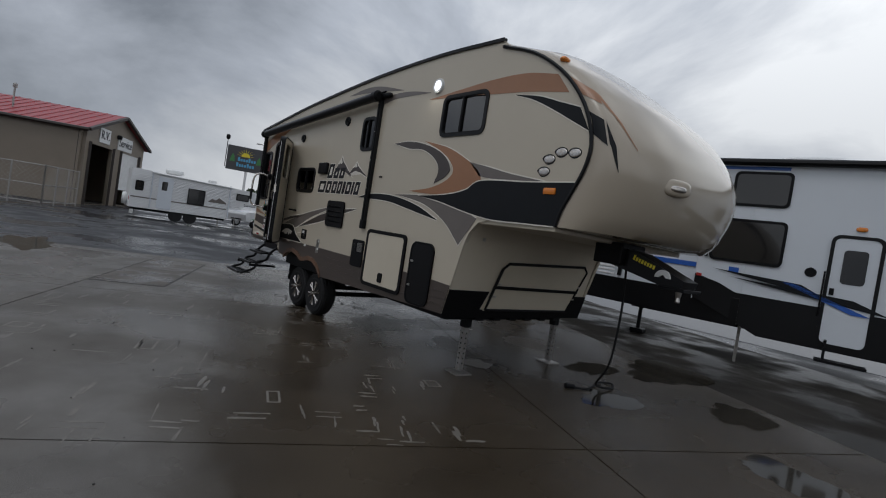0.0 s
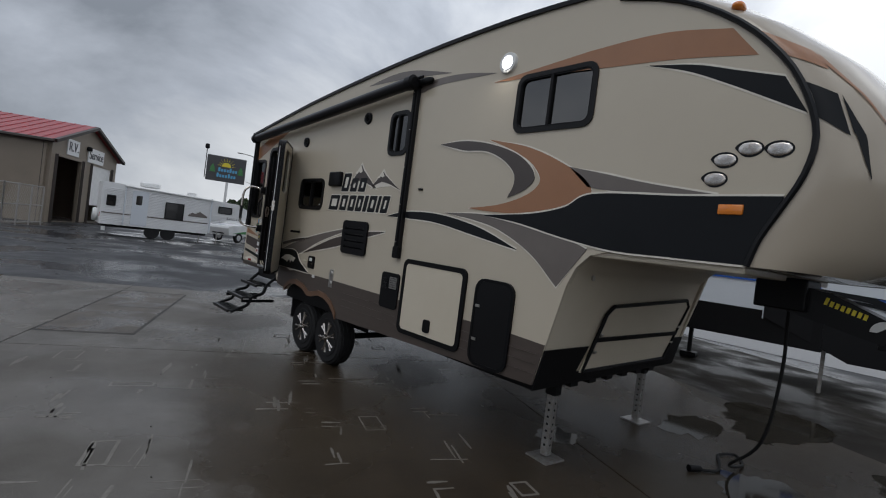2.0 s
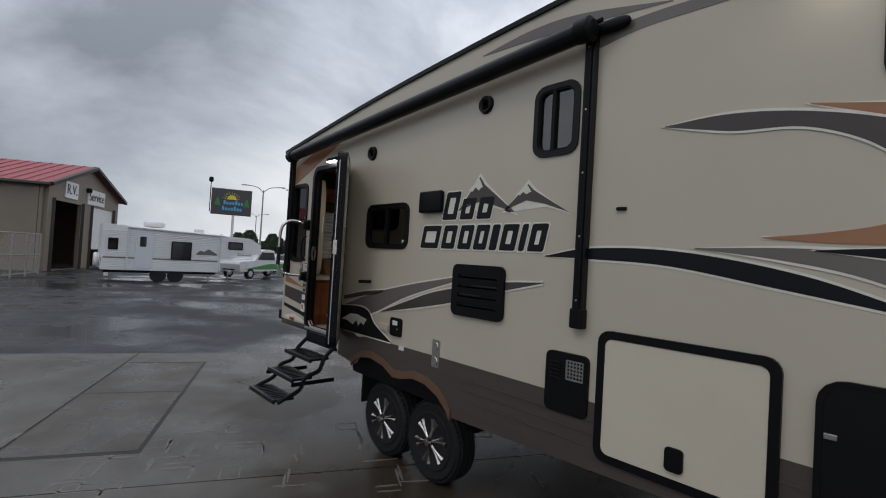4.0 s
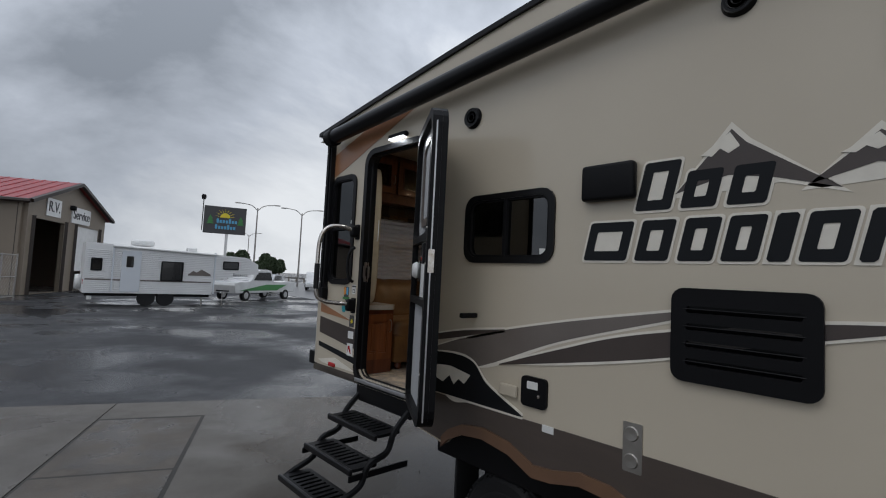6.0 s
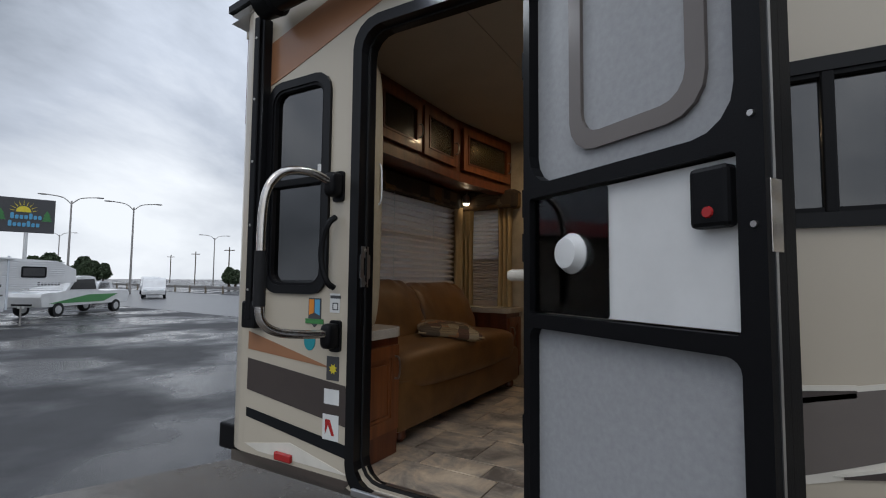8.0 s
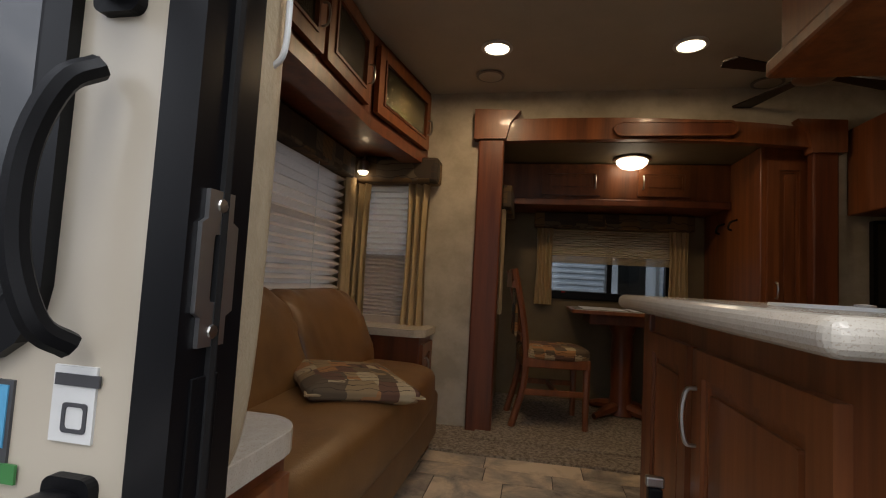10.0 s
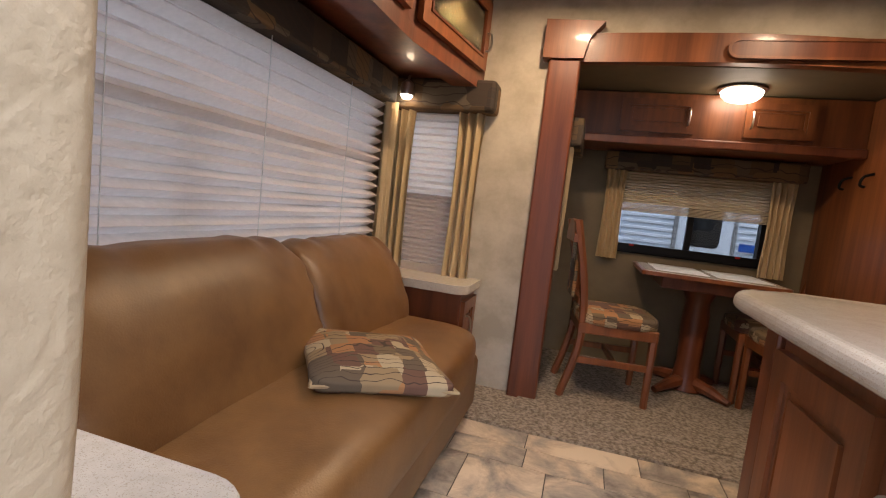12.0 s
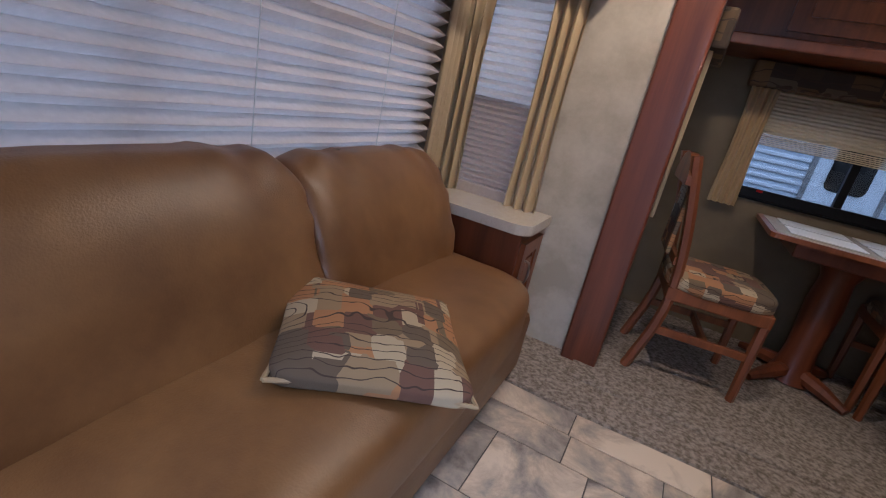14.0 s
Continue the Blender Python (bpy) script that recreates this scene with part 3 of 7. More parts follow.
# basement front with its hatch
fz = [(8.72, 0.74), (8.90, 1.52), (8.96, 1.66), (9.06, 1.76), (9.3, 1.785)]


def front_face():
    bm = bmesh.new()
    rows = [[bm.verts.new((x + 0.003, y, z)) for y in (0.02, WID - 0.02)] for x, z in spline2(fz, 4)]
    back = [[bm.verts.new((v.co.x - 0.03, v.co.y, v.co.z + 0.004)) for v in r] for r in rows]
    for R in (rows, back):
        for a, b in zip(R, R[1:]):
            bm.faces.new((a[0], a[1], b[1], b[0]))
    bmesh.ops.recalc_face_normals(bm, faces=bm.faces)
    return bm


part("front_bulkhead", front_face(), CREAM, rv, "cream bulkhead under the nose", smooth=True)
slope = lambda z: 8.72 + (z - 0.74) * 0.18 / 0.78


def on_slope(bm, lift):
    for v in bm.verts:
        v.co.x += slope(v.co.z) + lift
    return bm


part("lower_guard", on_slope(plate([(0.0, 0.70), (WID, 0.70), (WID, 1.02), (2.28, 1.02), (2.26, 0.80), (0.55, 0.80), (0.62, 1.02), (0.0, 1.02)], (), 0.0, 0.012, "yz"), 0.004), BLACK, rv)
hatch = part("bulkhead_hatch", on_slope(plate([(0.60, 0.79), (2.22, 0.79), (2.40, 1.36), (2.30, 1.43), (0.78, 1.36), (0.70, 1.30)], (), 0, 0.016, "yz"), 0.012), CREAM, rv, "cream storage hatch with black edging")
part("hatch_edging", on_slope(tube([(0, 0.62, 0.80), (0, 0.70, 1.30), (0, 0.78, 1.37), (0, 2.30, 1.44), (0, 2.40, 1.37), (0, 2.22, 0.80), (0, 0.62, 0.80)], 0.018, 6), 0.03), BLACK, hatch)
part("hatch_bar", on_slope(box(0, 0.66, 1.06, 0.02, 2.32, 1.10, 0.004), 0.03), BLACK, hatch)
for y, z in ((0.72, 1.12), (0.70, 0.97), (2.32, 1.15), (2.28, 0.98)):
    part("hatch_latch", on_slope(box(0, y - 0.02, z - 0.012, 0.02, y + 0.02, z + 0.012, 0.004), 0.03), NICKEL, hatch)
# rear bumper end, underbody
part("underbody", box(4.2, 0.12, 0.66, 8.66, 2.30, 0.95, 0.01), BLACK, rv, "black underbody frame")
part("front_frame", box(8.2, 0.3, 0.70, 8.70, 2.30, 0.74, 0.004), BLACK, rv)
for i in range(6):
    part("frame_tooth", box(8.60, 0.55 + i * 0.3, 0.66, 8.72, 0.67 + i * 0.3, 0.71, 0.004), BLACK, rv)
part("rear_bumper", box(X0 - 0.05, 0.05, 0.98, X0 + 0.12, 2.39, 1.10, 0.01), BLACK, rv)
part("skirt", plate([(3.34, 1.02), (2.72, 1.02), (2.72, 1.00), (3.30, 0.985)], (), -0.004, 0), SKIRT, rv)
SKL = [(4.10, 0.83), (4.36, 0.80)] + ARCH[1:] + [(8.72, 0.74), (8.79, 1.06), (8.46, 1.075), (5.8, 1.09), (4.10, 1.085)]
part("lower_skirt", plate(SKL, (), -0.005, 0.0), SKIRT, rv, "ribbed dark brown metal skirt")
for k in range(3):
    z = 0.98 - 0.075 * k
    part("skirt_rib", plate([(5.9, z), (8.72 - 0.0 * k + 0.02, z), (8.72, z - 0.008), (5.9, z - 0.008)], (), -0.010, -0.004), SKIRT, rv)
part("fender_trim", plate([(x, z + 0.05) for x, z in ARCH] + [(x, z - 0.015) for x, z in ARCH[::-1]], (), -0.022, 0.0), BRONZE, rv, "scalloped dull bronze fender trim")


def decal(name, pts, mat, lift, n=6, label=""):
    return part(name, plate(pts, (), -0.0015 - lift, 0.0), mat, rv, label)


def swoosh(name, top, bottom, mat, lift=0.0005, edge=True):
    if edge:
        t2 = [(x, z + 0.012) for x, z in top]
        b2 = [(x, z - 0.012) for x, z in bottom]
        t2[0] = (top[0][0] - 0.02, top[0][1]); b2[0] = (top[0][0] - 0.02, top[0][1] - 0.001)
        decal("pinstripe", band(t2, b2), PALE, lift)
    return decal(name, band(top, bottom), mat, lift + 0.001)


swoosh("copper_stripe", [(7.94, 3.15), (8.5, 3.20), (8.96, 3.235), (9.4, 3.235), (9.78, 3.17)], [(7.95, 3.145), (8.5, 3.12), (9.04, 3.08), (9.5, 3.045), (9.93, 2.985)], COPPER, edge=False)
swoosh("charcoal_stripe", [(9.31, 3.04), (9.6, 2.99), (9.85, 2.91), (10.07, 2.84)], [(9.31, 3.035), (9.55, 2.96), (9.8, 2.84), (10.19, 2.63)], CHAR)
swoosh("copper_crescent", [(7.98, 2.65), (8.40, 2.56), (8.74, 2.42), (8.95, 2.29), (9.0, 2.19), (8.86, 2.09), (8.46, 2.03), (8.10, 2.03), (7.82, 2.05)], [(7.98, 2.645), (8.25, 2.54), (8.45, 2.43), (8.55, 2.31), (8.52, 2.23), (8.40, 2.16), (8.2, 2.10), (8.0, 2.07), (7.82, 2.055)], COPPER, 0.002)
swoosh("grey_crescent", [(7.35, 2.65), (7.65, 2.66), (7.95, 2.62), (8.25, 2.53), (8.43, 2.42), (8.50, 2.31), (8.42, 2.22), (8.25, 2.15)], [(7.35, 2.645), (7.55, 2.60), (7.70, 2.57), (7.95, 2.55), (8.15, 2.47), (8.28, 2.36), (8.30, 2.26), (8.25, 2.155)], DBROWN, 0.004)
swoosh("grey_wedge", [(8.80, 2.39), (9.1, 2.33), (9.4, 2.265), (9.82, 2.195)], [(8.97, 2.24), (9.15, 2.215), (9.4, 2.205), (9.82, 2.19)], GREYV, 0.002)
swoosh("charcoal_band", [(8.02, 2.0), (8.5, 2.03), (8.80, 2.09), (9.02, 2.19), (9.64, 2.185), (10.14, 2.19)], [(8.02, 1.995), (8.4, 1.95), (8.8, 1.87), (9.2, 1.81), (9.6, 1.805), (10.0, 1.805)], CHAR, 0.006)
swoosh("grey_sweep", [(7.53, 2.0), (8.0, 2.005), (8.4, 1.97), (8.75, 1.90), (9.03, 1.80)], [(7.53, 1.995), (7.9, 1.95), (8.21, 1.88), (8.55, 1.72), (8.82, 1.50)], GREYV, 0.003)
swoosh("black_sweep", [(6.62, 1.93), (6.94, 1.985), (7.44, 1.98), (7.97, 1.89), (8.41, 1.74)], [(6.62, 1.925), (6.95, 1.92), (7.4, 1.90), (7.9, 1.82), (8.41, 1.735)], CHAR, 0.001)
swoosh("grey_roof_stripe", [(5.95, 3.43), (6.4, 3.48), (6.8, 3.46), (7.36, 3.34)], [(5.95, 3.425), (6.4, 3.41), (6.8, 3.385), (7.36, 3.335)], GREYV, edge=False)
swoosh("grey_roof_stripe", [(6.93, 3.30), (7.3, 3.31), (7.6, 3.29), (7.94, 3.235)], [(6.93, 3.20), (7.2, 3.24), (7.5, 3.24), (7.94, 3.23)], GREYV, edge=False)
swoosh("grey_waist_stripe", [(4.20, 1.36), (4.64, 1.50), (5.21, 1.63), (5.82, 1.74)], [(4.20, 1.20), (4.68, 1.32), (5.21, 1.53), (5.82, 1.71)], GREYV, 0.001)
swoosh("brown_waist_stripe", [(4.82, 1.355), (5.21, 1.49), (5.6, 1.61), (6.2, 1.72), (6.62, 1.755)], [(4.82, 1.35), (5.2, 1.42), (5.7, 1.52), (6.2, 1.65), (6.62, 1.75)], DBROWN, 0.004)
swoosh("thin_waist_stripe", [(4.15, 1.44), (4.5, 1.51), (4.85, 1.555)], [(4.15, 1.40), (4.5, 1.47), (4.85, 1.55)], DBROWN, 0.002)
swoosh("dark_corner_sweep", [(4.12, 1.34), (4.45, 1.36), (4.62, 1.33), (4.74, 1.22), (5.0, 1.10)], [(4.12, 1.095), (4.4, 1.095), (4.6, 1.095), (4.8, 1.095), (5.0, 1.095)], CHAR, 0.005)
decal("white_peak", [(4.14, 1.20), (4.30, 1.27), (4.42, 1.28), (4.60, 1.25), (4.55, 1.19), (4.50, 1.21), (4.46, 1.17), (4.42, 1.22), (4.36, 1.17), (4.24, 1.20)], PALE, 0.009)
# rear quarter stripes
swoosh("copper_corner_stripe", [(2.715, 2.86), (3.0, 2.95), (3.5, 3.09), (4.25, 3.22)], [(2.715, 2.66), (3.0, 2.75), (3.5, 2.93), (4.25, 3.20)], COPPER, edge=False)
decal("copper_corner_wedge", [(2.715, 1.56), (3.24, 1.44), (2.715, 1.48)], COPPER, 0.001)
decal("dark_corner_block", [(2.715, 1.44), (3.30, 1.38), (3.32, 1.22), (2.715, 1.30)], DBROWN, 0.001)
decal("dark_corner_wedge", [(2.715, 1.22), (3.33, 1.15), (3.33, 1.10), (2.715, 1.18)], CHAR, 0.001)
decal("cream_corner_wedge", [(2.715, 1.06), (3.0, 1.11), (3.33, 1.04), (2.8, 1.04)], PALE, 0.001)
part("tail_lamp", box(2.92, -0.018, 1.03, 3.02, 0, 1.065, 0.006), REDL, rv, "small red side marker lamp")


# emblem: two snow-capped peaks over a name drawn as plain slanted shapes
def peak(x, z, w, h, lift):
    decal("peak_outline", [(x - 0.02, z - 0.02), (x + w * 0.42, z + h + 0.03), (x + w * 0.55, z + h * 0.8), (x + w * 1.15, z - 0.05), (x + w * 0.75, z + 0.01)], PALE, lift)
    decal("peak_shape", [(x, z), (x + w * 0.42, z + h), (x + w * 0.52, z + h * 0.75), (x + w * 1.1, z - 0.03), (x + w * 0.72, z + 0.03), (x + w * 0.4, z + 0.06)], DBROWN, lift + 0.002)
    decal("peak_snow", [(x + w * 0.20, z + h * 0.62), (x + w * 0.41, z + h * 0.95), (x + w * 0.48, z + h * 0.70), (x + w * 0.40, z + h * 0.60), (x + w * 0.34, z + h * 0.70), (x + w * 0.28, z + h * 0.58)], PALE, lift + 0.004)


peak(5.78, 2.25, 0.52, 0.25, 0.001)
peak(6.25, 2.24, 0.48, 0.17, 0.001)


def glyph(x, z, w, h, kind, mat=CHAR):
    """One plain mark of the emblem: slanted, outlined, with a counter cut in it."""
    sl = lambda px, pz: (px + (pz - z) * 0.22, pz)
    o, i = 0.011, 0.046
    if kind == "o":
        decal("emblem_outline", [sl(*p) for p in rr(x - o, z - o, x + w + o, z + h + o, 0.02)], PALE, 0.002)
        part("emblem_mark", plate([sl(*p) for p in rr(x, z, x + w, z + h, 0.014)], [[sl(*p) for p in rr(x + i, z + i, x + w - i, z + h - i, 0.006)]], -0.006, 0.0), mat, rv)
    elif kind == "n":
        pts = [(x, z), (x, z + h), (x + w - 0.03, z + h), (x + w, z + h - 0.03), (x + w, z), (x + w - i, z), (x + w - i, z + h - i), (x + i, z + h - i), (x + i, z)]
        out = [(x - o, z - o), (x - o, z + h + o), (x + w + o, z + h + o), (x + w + o, z - o)]
        decal("emblem_outline", [sl(*p) for p in out], PALE, 0.002)
        decal("emblem_mark", [sl(*p) for p in pts], mat, 0.005)
    else:
        out = [(x - o, z - o), (x - o, z + h + o), (x + w + o, z + h + o), (x + w + o, z - o)]
        decal("emblem_outline", [sl(*p) for p in out], PALE, 0.002)
        decal("emblem_mark", [sl(*p) for p in rr(x, z, x + w, z + h, 0.01, 1)], mat, 0.005)


for x, w, k in ((5.34, 0.22, "o"), (5.60, 0.15, "o"), (5.79, 0.14, "o"), (5.96, 0.13, "o"), (6.12, 0.07, "i"), (6.22, 0.14, "o"), (6.39, 0.05, "i"), (6.47, 0.13, "o")):
    glyph(x, 1.955, w, 0.185 if k != "n" or x > 5.4 else 0.21, k)
for x, w, h, k in ((5.60, 0.16, 0.22, "o"), (5.80, 0.14, 0.16, "o"), (5.98, 0.14, 0.16, "o")):
    glyph(x, 2.185, w, h, k)
for x, z in ((9.79, 2.285), (9.83, 2.395), (9.95, 2.455), (10.09, 2.445)):
    decal("paw_outline", [(x + 0.072 * math.cos(a) - 0.004, z + 0.048 * math.sin(a) + 0.018 * max(0, math.cos(a + 2.6)) ** 6) for a in np.linspace(0, 2 * math.pi, 22)[:-1]], CHAR, 0.001)
    part("paw_mark", soft(x, -0.004, z, 0.115, 0.012, 0.072, 2.2, 5), CHROME, rv, "bright paw-shaped emblem", smooth=True)


# ---- windows of the trailer ----
def rv_window(x0, z0, x1, z1, split, r=0.07, glass=TINT, bars=()):
    f = part("window", ring(x0 - 0.024, z0 - 0.024, x1 + 0.024, z1 + 0.024, 0.036, r + 0.016, -0.014, 0.03), SATIN, rv, "rounded black-framed tinted window")
    part("inner_frame", ring(x0 + 0.010, z0 + 0.010, x1 - 0.010, z1 - 0.010, 0.014, r - 0.01, -0.008, 0.02), BLACK, f)
    ob = part("pane", plate(rr(x0 + 0.008, z0 + 0.008, x1 - 0.008, z1 - 0.008, r - 0.01), (), 0.012, 0.017), glass, f)
    ob.visible_shadow = False
    if split:
        part("mullion", box(split - 0.014, -0.012, z0 + 0.01, split + 0.014, 0.022, z1 - 0.01, 0.004), BLACK, f)
    for z in bars:
        part("crossbar", box(x0 + 0.01, -0.012, z - 0.016, x1 - 0.01, 0.022, z + 0.016, 0.004), BLACK, f)
    return f


rv_window(8.24, 2.70, 8.92, 3.13, 8.55)
rv_window(6.50, 2.60, 6.80, 3.03, 6.63)
w2 = rv_window(4.52, 1.96, 5.14, 2.33, 4.82)
wr = rv_window(2.83, 1.76, 3.17, 2.66, None, bars=(2.22,))
for f, x, z in ((w2, 5.08, 2.0), (wr, 3.13, 2.27)):
    part("glass_label", box(x - 0.02, -0.002 + 0.01, z - 0.012, x + 0.02, 0.0115, z + 0.02, 0), STICK, f)
# added boards behind the tinted panes, standing in for unlit rooms
part("added_dark_backing", box(8.1, 0.9, 2.3, 9.2, 0.92, 3.4, 0), UNLIT, rv)
part("added_dark_backing", box(6.42, 0.9, 2.3, 7.2, 0.92, 3.4, 0), UNLIT, rv)

# ---- hatches, vents and lamps on the side ----
bay = part("baggage_door", plate(rr(7.06, 0.80, 7.90, 1.49, 0.05), (), -0.020, 0.0), CREAM, rv, "cream baggage door with black seal")
part("seal", ring(7.035, 0.775, 7.925, 1.515, 0.045, 0.07, -0.024, -0.001), BLACK, bay)
part("latch", plate(rr(7.44, 0.86, 7.53, 0.98, 0.02), (), -0.034, -0.02), BLACK, bay)
blk = part("black_service_door", plate(rr(8.06, 0.75, 8.45, 1.45, 0.09), (), -0.022, 0.0), SATIN, rv, "glossy black rounded service door")
part("seal", ring(8.045, 0.735, 8.465, 1.465, 0.025, 0.10, -0.026, -0.001), BLACK, blk)
for z in (1.23, 0.95):
    part("latch", box(8.075, -0.032, z - 0.012, 8.12, -0.02, z + 0.012, 0.003), NICKEL, blk)
fur = part("furnace_door", plate(rr(6.68, 0.97, 6.98, 1.34, 0.04), (), -0.018, 0.0), BLACK, rv, "black furnace access door")
for k in range(5):
    part("louvre", box(6.71, -0.026, 1.17 + k * 0.024, 6.79, -0.016, 1.182 + k * 0.024, 0.002), SATIN, fur)
part("exhaust_grille", plate(rr(6.83, 1.18, 6.95, 1.30, 0.006), [rr(6.84 + i * 0.022, 1.19 + j * 0.022, 6.855 + i * 0.022, 1.205 + j * 0.022, 0.003, 1) for i in range(5) for j in range(5)], -0.024, -0.018), NICKEL, fur)
frv = part("fridge_vent", plate(rr(5.78, 1.45, 6.30, 1.84, 0.05), [rr(5.84, 1.52 + 0.072 * k, 6.24, 1.548 + 0.072 * k, 0.01) for k in range(4)], -0.026, -0.004), BLACK, rv, "black louvred refrigerator vent")
part("backing", plate(rr(5.79, 1.46, 6.29, 1.83, 0.05), (), -0.006, 0.0), SATIN, frv)
for k in range(4):
    part("louvre", moved(box(5.83, -0.012, -0.002, 6.25, 0.012, 0.002, 0), Matrix.Translation((0, -0.018, 1.53 + 0.072 * k)) @ Matrix.Rotation(radians(-38), 4, "X")), BLACK, frv)
cup = part("range_vent", box(5.34, -0.055, 2.245, 5.61, 0.0, 2.425, 0.018, 3), BLACK, rv, "black range hood vent cover", smooth=True)
for z in (1.01, 1.13):
    part("vent_port", lathe([(0.0, -0.012), (0.03, -0.014), (0.034, -0.006), (0.034, 0)], (5.61, 0, z + 0.04), "y", 16), NICKEL, rv)
part("vent_plate", plate(rr(5.57, 1.0, 5.66, 1.22, 0.008), (), -0.006, 0), NICKEL, rv)
wh = part("water_hatch", plate(rr(4.99, 1.165, 5.155, 1.325, 0.025), (), -0.016, 0), BLACK, rv, "black water inlet hatch with lock")
part("label", box(5.03, -0.018, 1.26, 5.10, -0.0155, 1.30, 0), STICK, wh)
part("lock", lathe([(0, -0.026), (0.009, -0.025), (0.011, -0.015)], (5.11, 0, 1.23), "y", 12), CHROME, wh)
part("power_outlet_cover", box(4.84, -0.024, 1.19, 4.96, 0, 1.255, 0.008), FIBER, rv)
part("warning_label", box(5.13, -0.008, 1.055, 5.20, 0, 1.09, 0), STICK, rv)
part("pull_tab", box(7.10, -0.02, 2.205, 7.16, 0, 2.225, 0.006), BLACK, rv)
for x, z in ((6.02, 3.04), (4.52, 2.865)):
    sp = part("outdoor_speaker", lathe([(0, -0.02), (0.05, -0.022), (0.065, -0.014), (0.07, 0)], (x, 0, z), "y", 20), BLACK, rv, "round black outdoor speaker", smooth=True)
    for r in (0.02, 0.038, 0.055):
        part("rib", lathe([(r, -0.024), (r + 0.006, -0.026), (r + 0.010, -0.018)], (x, 0, z), "y", 20), SATIN, sp)
sl = part("scare_light", lathe([(0, -0.03), (0.05, -0.03), (0.072, -0.02), (0.08, 0)], (8.08, 0, 3.29), "y", 24), GLOWC, rv, "round lit white side lamp", smooth=True)
part("bezel", lathe([(0.072, -0.026), (0.085, -0.024), (0.09, 0)], (8.08, 0, 3.29), "y", 24), WHITE, sl, smooth=True)
mk = part("marker_lamp", box(9.83, -0.022, 2.08, 9.96, 0, 2.14, 0.01), AMBER, rv, "amber clearance marker lamp", smooth=True)
part("roof_marker", soft(*cap_at(0.12, 3.31), 0.07, 0.12, 0.05, 2.5, 4), AMBER, rv, "amber roof marker lamp", smooth=True)
pl = part("porch_light", box(3.64, -0.040, 2.875, 3.86, 0.0, 2.915, 0.014), BLACK, rv, "black porch light strip switched on")
part("lens", box(3.66, -0.044, 2.867, 3.84, -0.008, 2.88, 0.003), GLOWC, pl)
part("roof_vent", join(box(5.2, 0.28, 3.42, 5.86, 0.88, 3.70, 0.04, 3), box(5.25, 0.33, 3.70, 5.81, 0.83, 3.75, 0.015)), BLACK, rv, "black roof vent hood")
part("lashing_ring", lathe([(0, -0.012), (0.02, -0.012), (0.022, 0)], (9.0, 0.2, 1.6), "x", 10), NICKEL, rv)

# ---- awning ----
awn = thing("awning", "rolled black patio awning with side arms, closed against the wall", "awning", at=(5, -0.1, 3))
A0, A1 = (2.92, -0.11, 3.01), (6.90, -0.11, 3.28)
part("roller", tube([A0, A1], 0.062, 14), SATIN, awn, smooth=True)
for p in (A0, A1):
    part("end_cap", moved(lathe([(0, -0.06), (0.07, -0.05), (0.075, 0.04), (0.05, 0.06)], (0, 0, 0), "x", 16), Matrix.Translation(p)), BLACK, awn, smooth=True)
part("rail", tube([(2.76, -0.012, 3.08), (6.95, -0.012, 3.37)], 0.014, 6), BLACK, awn)
for x, zb, zt in ((6.90, 1.52, 3.30), (2.775, 1.60, 3.0)):
    arm = part("arm", box(x - 0.035, -0.05, zb, x + 0.035, 0.0, zt, 0.006), SATIN, awn)
    part("inner_channel", box(x - 0.018, -0.062, zb + 0.02, x + 0.018, -0.048, zt, 0.004), BLACK, arm)
    part("bracket", box(x - 0.045, -0.06, zb - 0.02, x + 0.045, 0, zb + 0.10, 0.01), BLACK, arm)
    for z in np.linspace(zb + 0.15, zt - 0.1, 5):
        part("rivet", lathe([(0, -0.066), (0.006, -0.065), (0.007, -0.06)], (x, 0, z), "y", 8), NICKEL, arm)
part("tip_cover", soft(7.03, -0.03, 3.30, 0.22, 0.06, 0.07, 3, 5), BLACK, awn, smooth=True)

# ---- wheels ----
TR, WR = 0.338, 0.90   # tyre radius, and its share of the turned profile


